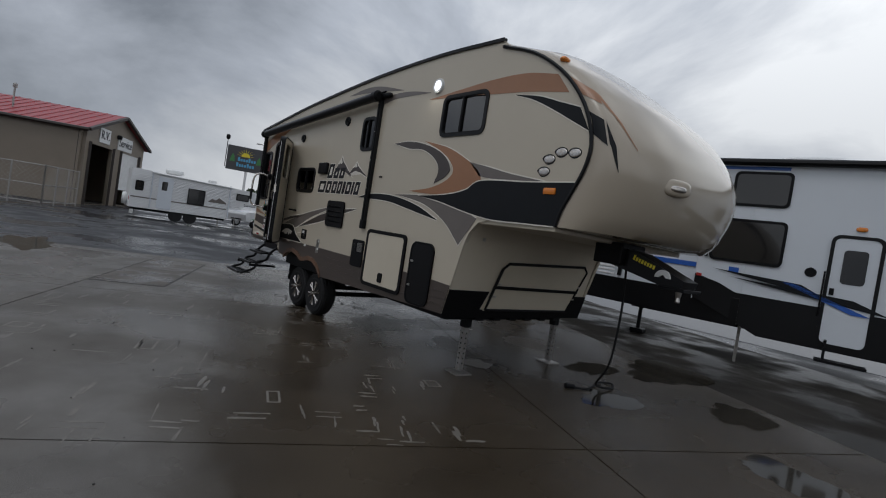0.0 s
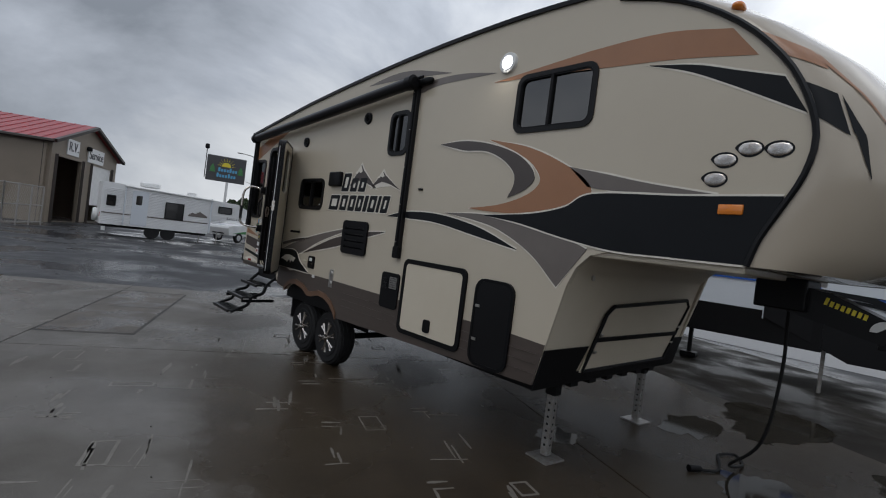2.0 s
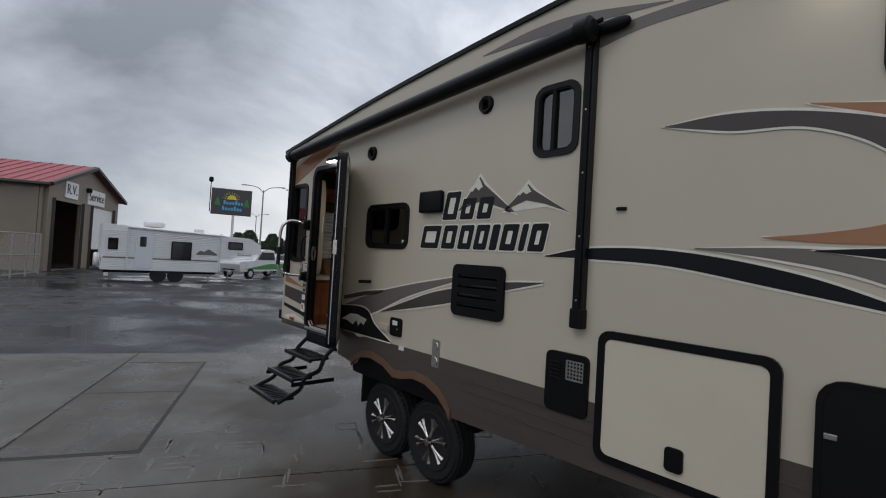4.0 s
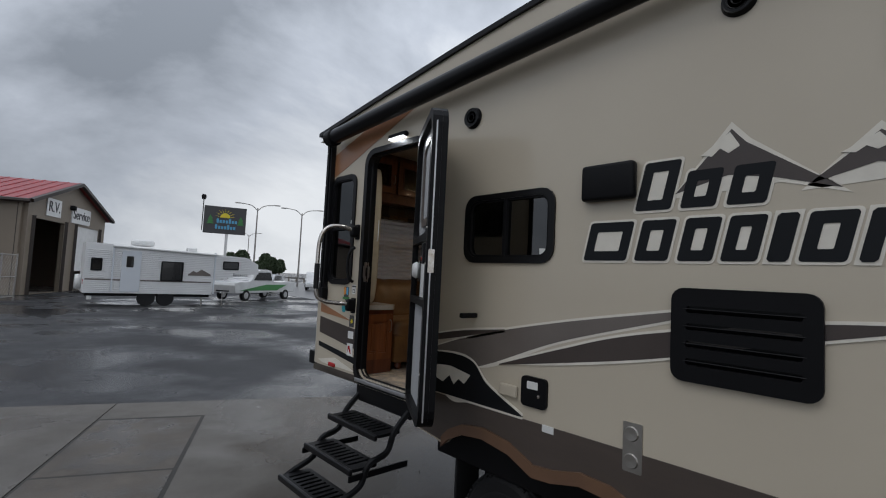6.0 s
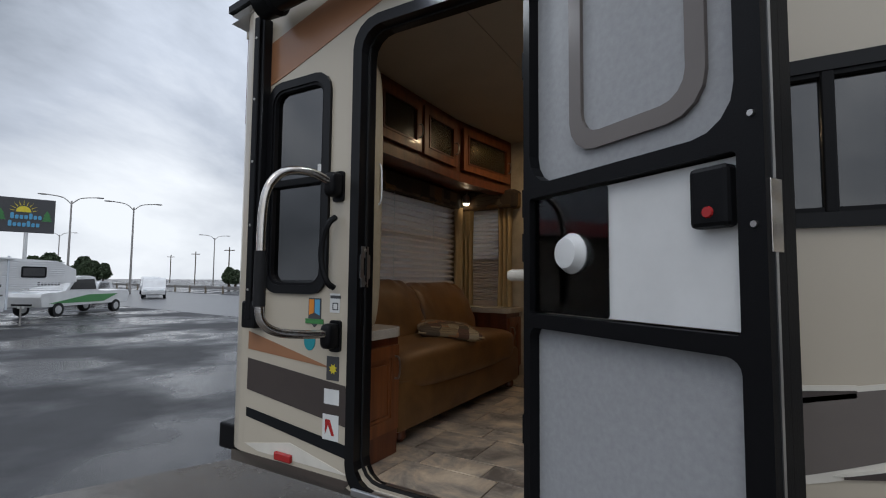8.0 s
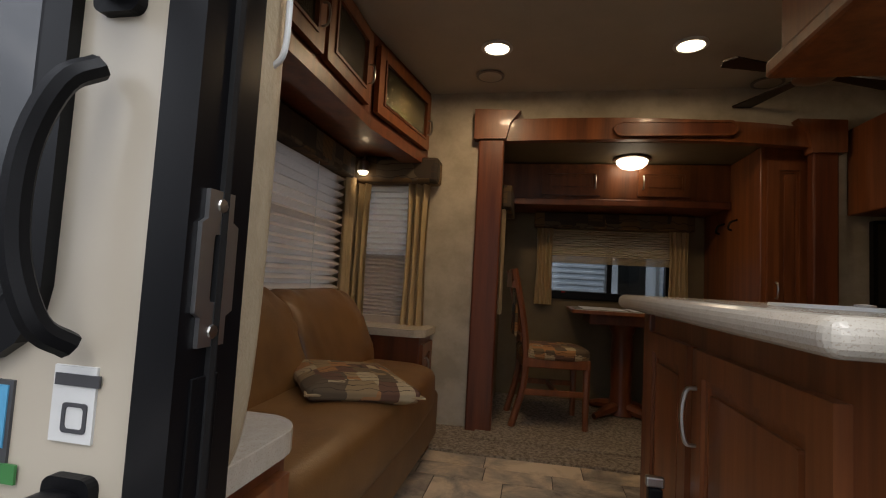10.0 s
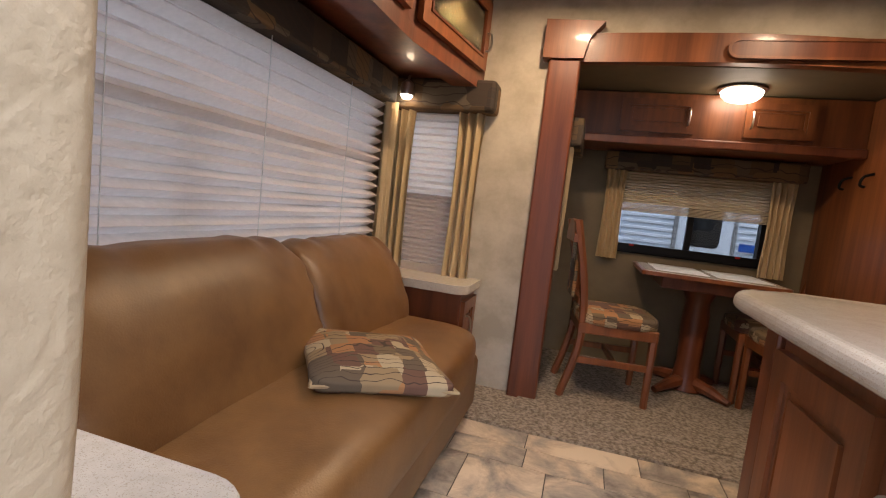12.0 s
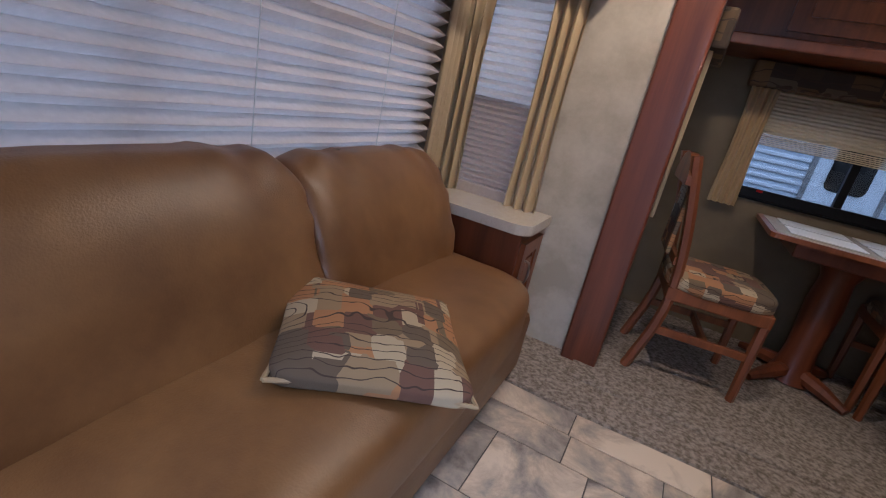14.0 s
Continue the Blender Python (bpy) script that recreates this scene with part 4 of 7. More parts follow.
def wheel(x):
    c = (x, 0.24, TR)
    turned = lambda prof: [(r * WR, h) for r, h in prof]
    w = part("wheel", lathe(turned([(0.20, -0.10), (0.33, -0.115), (0.365, -0.085), (0.375, 0), (0.365, 0.085), (0.33, 0.115), (0.20, 0.10)]), c, "y", 40), RUBBER, rv, "black tyre on machined alloy rim", smooth=True)
    part("sidewall_bead", lathe(turned([(0.225, -0.111), (0.240, -0.118), (0.262, -0.1165), (0.268, -0.110)]), c, "y", 40), RUBBER, w, smooth=True)
    part("rim", lathe(turned([(0.205, -0.105), (0.222, -0.112), (0.226, -0.10), (0.205, -0.05), (0.10, -0.045), (0, -0.045)]), c, "y", 32), SATIN, w, smooth=True)
    for k in range(6):
        a = k * math.pi / 3 + 0.3
        for t in (-0.15, 0.15):
            p = [(x + r * WR * math.cos(a + t * (r / 0.2) ** 0.8), c[1] - 0.105 - 0.02 * (0.2 - r) / 0.2, TR + r * WR * math.sin(a + t * (r / 0.2) ** 0.8)) for r in (0.045, 0.09, 0.14, 0.18, 0.21)]
            part("spoke", tube(p, [0.013, 0.010, 0.012, 0.018, 0.024], 6), CHROME, w)
    part("hub_cap", lathe(turned([(0, -0.165), (0.034, -0.162), (0.045, -0.135), (0.05, -0.10), (0.065, -0.07)]), c, "y", 18), CHROME, w, smooth=True)
    for h in (-0.055, 0.0, 0.055):
        part("tread_band", lathe(turned([(0.368, h - 0.02), (0.381, h - 0.016), (0.381, h + 0.016), (0.368, h + 0.02)]), c, "y", 40), RUBBER, w)
    for k in range(48):
        a = 2 * math.pi * k / 48
        part("tread_lug", moved(box(-0.012, -0.105, -0.010, 0.012, -0.075, 0.006, 0.003, 1), Matrix.Translation((x + 0.362 * WR * math.cos(a), c[1], TR + 0.362 * WR * math.sin(a))) @ Matrix.Rotation(math.pi / 2 - a, 4, "Y")), RUBBER, w)


wheel(4.79)
wheel(5.47)
part("mud_flap", box(4.36, 0.14, 0.38, 4.38, 0.36, 0.82, 0.004), RUBBER, rv)
part("inner_tub", box(4.42, 0.37, 0.5, 5.98, 0.39, 1.1, 0.0), BLACK, rv)
part("axle", tube([(4.79, 0.3, TR), (4.79, 2.2, TR)], 0.04, 8), BLACK, rv)
part("axle", tube([(5.47, 0.3, TR), (5.47, 2.2, TR)], 0.04, 8), BLACK, rv)


# ---- landing jacks, pin box, cable ----
def jack(x, y):
    j = part("landing_jack", box(x - 0.035, y - 0.035, 0.03, x + 0.035, y + 0.035, 0.80, 0.005), GALV, rv, "galvanised landing jack on a square foot")
    part("outer_tube", box(x - 0.05, y - 0.05, 0.55, x + 0.05, y + 0.05, 0.9, 0.006), BLACK, j)
    part("foot", plate([(x - 0.13, y - 0.10), (x + 0.10, y - 0.13), (x + 0.13, y + 0.10), (x - 0.10, y + 0.13)], (), 0.0, 0.014, "xy"), GALV, j)
    for k in range(7):
        part("pin_hole", lathe([(0, -0.001), (0.010, -0.002), (0.011, 0)], (x, y - 0.035, 0.12 + k * 0.06), "y", 10), BLACK, j)
        part("pin_hole", lathe([(0, 0.002), (0.010, 0.001), (0.011, 0)], (x + 0.035, y, 0.12 + k * 0.06), "x", 10), BLACK, j)


jack(8.56, 0.56)
jack(8.50, 2.40)
FIT = Matrix.Translation((4.025, 0, 0.679)) @ Matrix.Diagonal((0.61, 1, 0.62, 1))
pin = part("pin_box", moved(box(9.5, 0.98, 1.42, 10.0, 1.46, 1.78, 0.02), FIT), BLACK, rv, "black suspension pin box under the nose")
arm_bm = plate([(9.75, 1.74), (9.75, 1.42), (10.75, 1.18), (10.95, 1.22), (10.98, 1.32), (10.2, 1.66)], (), 1.06, 1.38)
part("pin_arm", moved(arm_bm, FIT), SATIN, pin)
part("pin_plate", moved(box(10.62, 1.02, 1.16, 11.02, 1.42, 1.21, 0.008), FIT), BLACK, pin)
part("king_pin", moved(lathe([(0.025, 0.98), (0.035, 1.0), (0.03, 1.06), (0.045, 1.16)], (10.82, 1.22, 0), "z", 12), FIT), NICKEL, pin)
dial = plate([(10.66 + 0.12 * math.cos(a), 1.33 + 0.12 * math.sin(a)) for a in np.linspace(0, math.pi, 12)] + [(10.60, 1.33), (10.66, 1.38), (10.72, 1.33)], (), 1.035, 1.058)
part("pivot_disc", moved(dial, FIT), STICK, pin)
for k in range(8):
    bar = moved(box(-0.016, 0, -0.03, 0.016, 0.004, 0.03 if k else 0.05, 0), Matrix.Translation((10.16 + 0.048 * k, 1.052, 1.565 - 0.0145 * k)) @ Matrix.Rotation(radians(14), 4, "Y"))
    part("lettering_bar", moved(bar, FIT), YELLOW, pin)
cable = thing("power_cable", "black power cord hanging from the nose and coiled on wet concrete", "cable", at=(9.5, 1.9, 0))
part("cord", tube(smooth_line([(9.95, 1.44, 1.62), (9.95, 1.50, 1.05), (9.86, 1.60, 0.45), (9.60, 1.85, 0.10), (9.62, 2.2, 0.02), (9.50, 2.42, 0.018), (9.40, 2.25, 0.018), (9.48, 2.02, 0.018), (9.52, 1.8, 0.018), (9.42, 1.66, 0.018)], 6), 0.013, 8), RUBBER, cable, smooth=True)
part("plug", tube([(9.43, 1.67, 0.03), (9.37, 1.57, 0.03)], [0.026, 0.032], 10), BLACK, cable, smooth=True)

# ---- entry: jamb, open door, steps, handles ----
jamb = part("door_jamb", ring(3.322, 0.97, 4.10, 2.85, 0.044, 0.12, -0.022, 0.075), SATIN, rv, "black aluminium entry door frame")
part("threshold", box(3.36, -0.03, 0.985, 4.06, 0.09, 1.015, 0.006), ALU, jamb)
st = part("strike_plate", plate([(0.0, 1.77), (0.04, 1.77), (0.04, 1.80), (0.05, 1.805), (0.05, 1.895), (0.04, 1.90), (0.04, 1.93), (0.0, 1.93), (0.0, 1.90), (-0.008, 1.895), (-0.008, 1.805), (0.0, 1.80)], [rr(0.012, 1.815, 0.032, 1.885, 0.004, 2)], 3.364, 3.371, "yz"), ALU, jamb)
for z in (1.785, 1.915):
    part("screw", lathe([(0, 0.004), (0.007, 0.003), (0.008, 0)], (3.370, 0.02, z), "x", 8), NICKEL, st)
part("deadbolt_plate", box(3.364, 0.0, 1.62, 3.369, 0.04, 1.74, 0.001), BLACK, jamb)
for z in (1.30, 1.86, 2.0, 2.45):
    part("hinge", box(4.045, -0.03, z, 4.10, -0.018, z + 0.09, 0.003), SATIN, jamb)
part("inner_seal", ring(3.36, 1.02, 4.06, 2.81, 0.012, 0.09, 0.02, 0.03), RUBBER, jamb)
part("yellow_strip", box(4.051, 0.028, 1.50, 4.0555, 0.05, 1.64, 0.001), YELLOW, jamb, "yellow reflective strip")

door = thing("door_1", "open entry door with grey insect screen and white latch panel, swung back", "door", at=(4.10, -0.03, 1.0))
DW, DH = 0.70, 1.80
def dpart(name, bm, mat, parent=None, label="", smooth=False):
    ob = link_mesh(name, bm, mat, smooth)
    ob.parent = parent or door
    return tagged(ob, label)


frm = dpart("door_frame", plate(rr(0, 0.0, DW, DH, 0.11), [rr(0.03, 0.05, DW - 0.05, 0.66, 0.03), rr(0.03, 0.70, DW - 0.05, 1.04, 0.01), rr(0.03, 1.08, DW - 0.05, DH - 0.05, 0.09)], -0.055, 0.0), BLACK)
dpart("edge_band", ring(0, 0, DW, DH, 0.024, 0.11, 0.0005, 0.034), BLACK)
dpart("outer_skin", plate(rr(0.02, 0.02, DW - 0.02, DH - 0.02, 0.10), [rr(0.16, 1.12, 0.54, 1.70, 0.07)], 0.0, 0.03), CREAM, label="cream outer door skin")
dpart("lower_screen", plate(rr(0.028, 0.045, DW - 0.045, 0.665, 0.03), (), -0.020, -0.016), SCREEN)
dpart("upper_screen", plate(rr(0.028, 1.075, DW - 0.045, DH - 0.045, 0.09), (), -0.020, -0.016), SCREEN)
fw = dpart("window_frame", ring(0.18, 1.14, 0.58, 1.70, 0.045, 0.09, -0.032, -0.021), GREYV)
ob = dpart("door_pane", plate(rr(0.16, 1.14, 0.54, 1.70, 0.07), (), 0.006, 0.010), TINT)
dpart("white_panel", plate(rr(0.30, 0.705, DW - 0.05, 1.035, 0.01), (), -0.030, -0.022), WHITE)
dpart("clear_slider", plate(rr(0.03, 0.705, 0.32, 1.035, 0.01), (), -0.036, -0.033), GLASS)
knob = dpart("screen_knob", lathe([(0, -0.075), (0.04, -0.07), (0.055, -0.045), (0.05, -0.036)], (0.20, 0, 0.87), "y", 18), WHITE, smooth=True)
dpart("latch_box", box(0.56, -0.066, 0.90, 0.64, -0.03, 1.02, 0.01), BLACK)
dpart("latch_dot", lathe([(0, -0.07), (0.01, -0.07), (0.012, -0.066)], (0.60, 0, 0.93), "y", 10), REDL)
dpart("edge_plate", box(DW - 0.002, -0.045, 0.85, DW + 0.003, -0.01, 0.98, 0.001), CHROME)
dpart("edge_strip", box(DW - 0.004, -0.034, 0.05, DW + 0.002, -0.026, DH - 0.1, 0), ALU)
for z in (0.30, 0.90, 1.10, 1.60):
    dpart("rivet", lathe([(0, -0.06), (0.006, -0.06), (0.007, -0.054)], (DW - 0.02, 0, z), "y", 8), NICKEL)
door.matrix_world = pose(4.10, -0.035, 1.005, 0, 0, -33)
part("door_holdback", box(4.60, -0.13, 1.60, 4.63, 0, 1.63, 0.006), BLACK, rv)

stp = thing("entry_steps", "black folding metal entry steps hanging below the open door", "steps", at=(3.7, -0.4, 0.5))
for k, (y, z) in enumerate(((-0.14, 0.77), (-0.32, 0.59), (-0.50, 0.41))):
    tr = part("tread", plate(rr(3.40, y - 0.11, 4.0, y + 0.11, 0.04), [rr(3.46 + i * 0.055, y - 0.08, 3.485 + i * 0.055, y + 0.08, 0.01, 2) for i in range(9)], z - 0.02, z, "xy"), BLACK, stp)
    part("nosing", box(3.39, y - 0.125, z - 0.035, 4.01, y - 0.10, z + 0.006, 0.008), SATIN, tr)
for x in (3.39, 4.01):
    part("stringer", tube(smooth_line([(x, 0.05, 0.92), (x, -0.10, 0.78), (x, -0.16, 0.65), (x, -0.30, 0.60), (x, -0.36, 0.48), (x, -0.50, 0.42), (x, -0.58, 0.38)], 4), 0.022, 6), BLACK, stp)
    part("link_bar", box(x - 0.008, -0.45, 0.52, x + 0.008, 0.02, 0.56, 0.003), BLACK, stp)
part("mount", box(3.36, 0.0, 0.84, 4.04, 0.30, 0.96, 0.006), BLACK, stp)

grab = thing("grab_rail", "folding chrome entry grab rail with black foam grip", "handle", at=(3.2, -0.05, 1.9))
part("rail_tube", tube(smooth_line([(3.245, -0.06, 2.19), (3.215, -0.14, 2.215), (3.18, -0.22, 2.205), (3.16, -0.275, 2.15), (3.15, -0.295, 2.06), (3.15, -0.30, 1.90), (3.15, -0.30, 1.72), (3.155, -0.29, 1.645), (3.175, -0.24, 1.605), (3.21, -0.15, 1.59), (3.245, -0.06, 1.585)], 5), 0.017, 10), CHROME, grab, smooth=True)
part("foam_grip", tube([(3.15, -0.30, 1.90), (3.15, -0.30, 1.70)], 0.022, 12), RUBBER, grab, smooth=True)
for z in (2.18, 1.575):
    br = part("bracket", soft(3.245, -0.035, z, 0.055, 0.075, 0.10, 4, 5), BLACK, grab, smooth=True)
    part("bracket_plate", plate(rr(3.218, z - 0.065, 3.275, z + 0.06, 0.012), (), -0.012, 0), BLACK, br)
ph = part("pull_handle", tube(smooth_line([(3.245, -0.02, 2.05), (3.235, -0.05, 2.02), (3.215, -0.06, 1.95), (3.215, -0.06, 1.86), (3.235, -0.05, 1.79), (3.245, -0.02, 1.765)], 5), 0.013, 8), BLACK, rv, "black moulded pull handle", smooth=True)
tag = part("model_label", box(3.21, -0.003, 1.665, 3.262, 0, 1.742, 0), STICK, rv, "small white printed label")
part("print", box(3.213, -0.0045, 1.722, 3.267, -0.002, 1.734, 0), INK, tag)
part("print", ring(3.225, 1.675, 3.255, 1.705, 0.004, 0.004, -0.0045, -0.002), INK, tag)
sh = part("shield_label", plate([(3.09, 1.72), (3.16, 1.72), (3.16, 1.63), (3.125, 1.60), (3.09, 1.63)], (), -0.003, 0), INK, rv, "shield-shaped sticker with orange and blue")
part("print", plate([(3.095, 1.715), (3.122, 1.715), (3.122, 1.66), (3.095, 1.65)], (), -0.0045, -0.002), ORANGE, sh)
part("print", plate([(3.127, 1.715), (3.155, 1.715), (3.155, 1.65), (3.127, 1.66)], (), -0.0045, -0.002), CYAN, sh)
part("ribbon", box(3.075, -0.0045, 1.615, 3.175, -0.002, 1.635, 0), GREEN, sh)
part("round_label", plate([(3.10 + 0.032 * math.cos(a), 1.545 + 0.042 * math.sin(a)) for a in np.linspace(0, 6.283, 20)[:-1]], (), -0.003, 0), TEAL, rv)
cl = part("chassis_label", box(3.20, -0.003, 1.395, 3.265, 0, 1.49, 0), INK, rv, "black sticker with yellow sunburst")
part("print", plate([(3.235 + (0.022 if k % 2 else 0.012) * math.cos(k * math.pi / 8), 1.44 + (0.022 if k % 2 else 0.012) * math.sin(k * math.pi / 8)) for k in range(16)], (), -0.0045, -0.002), YELLOW, cl)
part("white_label", box(3.19, -0.003, 1.30, 3.27, 0, 1.36, 0), STICK, rv)
rl = part("red_label", box(3.185, -0.003, 1.16, 3.27, 0, 1.26, 0), STICK, rv)
part("print", plate([(3.20, 1.18), (3.20, 1.24), (3.225, 1.24), (3.25, 1.18), (3.235, 1.18), (3.215, 1.22)], (), -0.0045, -0.002), REDL, rl)

# ---- living area: floor, ceiling, slide-out ----
FZ, CZ = 1.0, 3.12
XI = X0 + 0.05
solid("floor", box(XI, 0.05, FZ - 0.06, XP, 2.39, FZ - 0.004, 0), GROUT, "floor under slate-look vinyl tiles", "floor", "structure")
solid("ceiling", join(box(XI, 0.05, CZ, XP, 2.39, CZ + 0.04, 0), *[box(x - 0.012, 0.05, CZ - 0.004, x + 0.012, 2.39, CZ + 0.002, 0.001) for x in (3.62, 4.84)]), CEIL, "beige vinyl ceiling with cover strips", "ceiling", "structure")
solid("slide_floor", box(3.40, 2.20, FZ - 0.05, 5.80, 3.34, FZ + 0.022, 0.006), CARPET, "beige cut-pile carpet of the slide-out", "floor", "structure")
solid("carpet_step", plate([(3.05, 2.39), (3.05, 1.99), (3.4, 1.98), (4.0, 2.0), (5.2, 1.98), (5.2, 2.39)], (), FZ - 0.004, FZ + 0.012, "xy"), CARPET, "beige carpet strip along the slide-out", "floor", "structure")
SB = 3.32
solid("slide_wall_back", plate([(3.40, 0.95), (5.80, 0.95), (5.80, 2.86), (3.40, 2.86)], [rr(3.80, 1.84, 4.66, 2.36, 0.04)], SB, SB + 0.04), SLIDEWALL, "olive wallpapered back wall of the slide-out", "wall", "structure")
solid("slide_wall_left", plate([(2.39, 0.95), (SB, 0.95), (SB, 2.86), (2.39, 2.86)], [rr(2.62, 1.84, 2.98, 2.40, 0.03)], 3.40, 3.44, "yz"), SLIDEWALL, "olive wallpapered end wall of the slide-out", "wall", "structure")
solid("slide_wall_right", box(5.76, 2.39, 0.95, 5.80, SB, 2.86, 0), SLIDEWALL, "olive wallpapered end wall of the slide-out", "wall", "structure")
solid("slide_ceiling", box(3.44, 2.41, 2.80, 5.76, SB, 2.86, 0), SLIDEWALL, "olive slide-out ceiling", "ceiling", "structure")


def pieces_floor():
    me = {}
    root = bpy.data.objects["floor"]
    rnd = random.Random(4)
    def tile(x0, y0, x1, y1):
        if x1 - x0 < 0.03 or y1 - y0 < 0.03:
            return
        key = (round(x1 - x0, 3), round(y1 - y0, 3))
        if key not in me:
            bm = box(-key[0] / 2 + 0.0022, -key[1] / 2 + 0.0022, -0.004, key[0] / 2 - 0.0022, key[1] / 2 - 0.0022, 0.0, 0.0012, 1)
            m = bpy.data.meshes.new("floor_tile")
            bm.to_mesh(m)
            bm.free()
            m.materials.append(TILE)
            me[key] = m
        ob = new("floor_tile", me[key])
        ob.location = ((x0 + x1) / 2, (y0 + y1) / 2, FZ)
        ob.parent = root
    y, r = 0.05, 0
    while y < 2.0:
        x = 2.3 + (0.0, 0.22, 0.10, 0.31)[r % 4]
        h = (0.30, 0.15)[r % 2]
        while x < 5.2:
            w = rnd.choice((0.30, 0.45)) if r % 2 == 0 else 0.30
            tile(max(x, XI), y, min(x + w, 5.2), min(y + h, 2.0))
            x += w
        y += h
        r += 1


# slide-out surround
trim = thing("slide_out_surround", "cherry wood surround framing the slide-out opening", "trim", at=(4.3, 2.37, 1.0))
part("post", box(3.34, 2.335, FZ, 3.49, 2.40, 2.80, 0.01), DARKWOOD, trim)
part("post", box(5.10, 2.335, FZ, 5.22, 2.40, 2.80, 0.01), DARKWOOD, trim)
part("header", plate(spline2([(3.44, 2.93), (3.9, 2.935), (4.3, 2.93), (4.8, 2.90), (5.12, 2.86)], 4) + spline2([(3.44, 2.79), (3.9, 2.80), (4.3, 2.80), (4.8, 2.78), (5.12, 2.75)], 4)[::-1], (), 2.345, 2.40), CHERRY, trim)
part("corner_block", plate([(3.31, 2.99), (3.58, 2.98), (3.52, 2.90), (3.50, 2.80), (3.31, 2.80)], (), 2.32, 2.40), CHERRY, trim)
part("corner_block", plate([(5.25, 2.90), (5.02, 2.91), (5.07, 2.84), (5.09, 2.72), (5.25, 2.72)], (), 2.32, 2.40), CHERRY, trim)
lou = part("header_plaque", plate(rr(4.10, 2.815, 4.74, 2.905, 0.045, 6), (), 2.325, 2.345), DARKWOOD, trim)
part("plaque_rim", ring(4.10, 2.815, 4.74, 2.905, 0.012, 0.045, 2.320, 2.327), CHERRY, lou)


def raised_door(x0, z0, x1, z1, y, d=-1, plane="xz", mat=CHERRY):
    """A framed cabinet door with a raised field; d is the way it faces."""
    w = 0.055 if min(x1 - x0, z1 - z0) > 0.2 else 0.035
    return join(plate([(x0, z0), (x1, z0), (x1, z1), (x0, z1)], [[(x0 + w, z0 + w), (x1 - w, z0 + w), (x1 - w, z1 - w), (x0 + w, z1 - w)]], y, y + 0.020 * d, plane),
                plate(rr(x0 + w - 0.002, z0 + w - 0.002, x1 - w + 0.002, z1 - w + 0.002, 0.002, 1), (), y, y + 0.006 * d, plane),
                ring(x0 + w, z0 + w, x1 - w, z1 - w, 0.014, 0.004, y, y + 0.012 * d, plane),
                plate(rr(x0 + w + 0.028, z0 + w + 0.028, x1 - w - 0.028, z1 - w - 0.028, 0.006, 2), (), y, y + 0.014 * d, plane))


def pull(p, up=0.045, out=(0, -1, 0)):
    o = Vector(out)
    P = Vector(p)
    pts = [P + Vector((0, 0, -up)), P + Vector((0, 0, -up * 0.9)) + o * 0.02, P + o * 0.028, P + Vector((0, 0, up * 0.9)) + o * 0.02, P + Vector((0, 0, up))]
    return tube(smooth_line(pts, 4), 0.005, 6)


# overhead cabinet in the slide-out
oc = thing("overhead_cabinet", "cherry overhead cabinet with two raised-panel doors above the dinette", "cabinet", at=(4.2, 2.9, 2.5))
part("body", box(3.45, 2.86, 2.50, 4.90, SB, 2.79, 0.004), CHERRY, oc)
part("light_rail", box(3.45, 2.835, 2.485, 4.90, 2.875, 2.535, 0.008), DARKWOOD, oc)
for x0, x1, hx in ((3.72, 4.10, 4.07), (4.34, 4.66, 4.37)):
    d = part("cabinet_door", raised_door(x0, 2.56, x1, 2.75, 2.86), CHERRY, oc)
    part("handle", pull((hx, 2.84, 2.655)), NICKEL, d, "nickel bow handle", smooth=True)
# wardrobe at the end of the slide-out
wd = thing("wardrobe", "tall cherry wardrobe with long raised-panel door", "wardrobe", at=(5.2, 2.8, 1.0))
part("body", box(4.90, 2.45, FZ + 0.022, 5.70, SB, 2.79, 0.006), CHERRY, wd)
d = part("wardrobe_door", raised_door(4.93, 1.10, 5.14, 2.70, 2.45), CHERRY, wd)
part("wardrobe_door", raised_door(5.16, 1.10, 5.5, 2.70, 2.45), CHERRY, wd)
part("handle", pull((4.97, 2.43, 1.95)), NICKEL, d, smooth=True)
for y in (2.75, 2.95):
    hk = part("coat_hook", tube(smooth_line([(4.90, y, 2.40), (4.86, y, 2.38), (4.85, y, 2.34), (4.87, y, 2.33)], 4), 0.007, 6), BLACK, wd)
# slide-out window with its dressing
win = thing("window_2", "dinette window with half-drawn cream pleated blind and gold curtains", "window", at=(4.2, SB, 2.0), kind="structure")
part("window_frame", ring(3.77, 1.81, 4.69, 2.39, 0.05, 0.05, SB - 0.02, SB + 0.045), BLACK, win)
ob = part("pane", plate(rr(3.80, 1.84, 4.66, 2.36, 0.03), (), SB + 0.02, SB + 0.025), SHADED, win)
ob.visible_shadow = False
part("mullion", box(4.23, SB - 0.012, 1.84, 4.265, SB + 0.03, 2.36, 0.003), BLACK, win)
part("lower_rail", box(3.78, SB - 0.03, 1.82, 4.68, SB - 0.002, 1.875, 0.004), BLACK, win)
for x in (3.90, 4.52):
    part("red_clip", box(x, SB - 0.04, 1.86, x + 0.03, SB - 0.028, 1.872, 0.002), REDL, win)


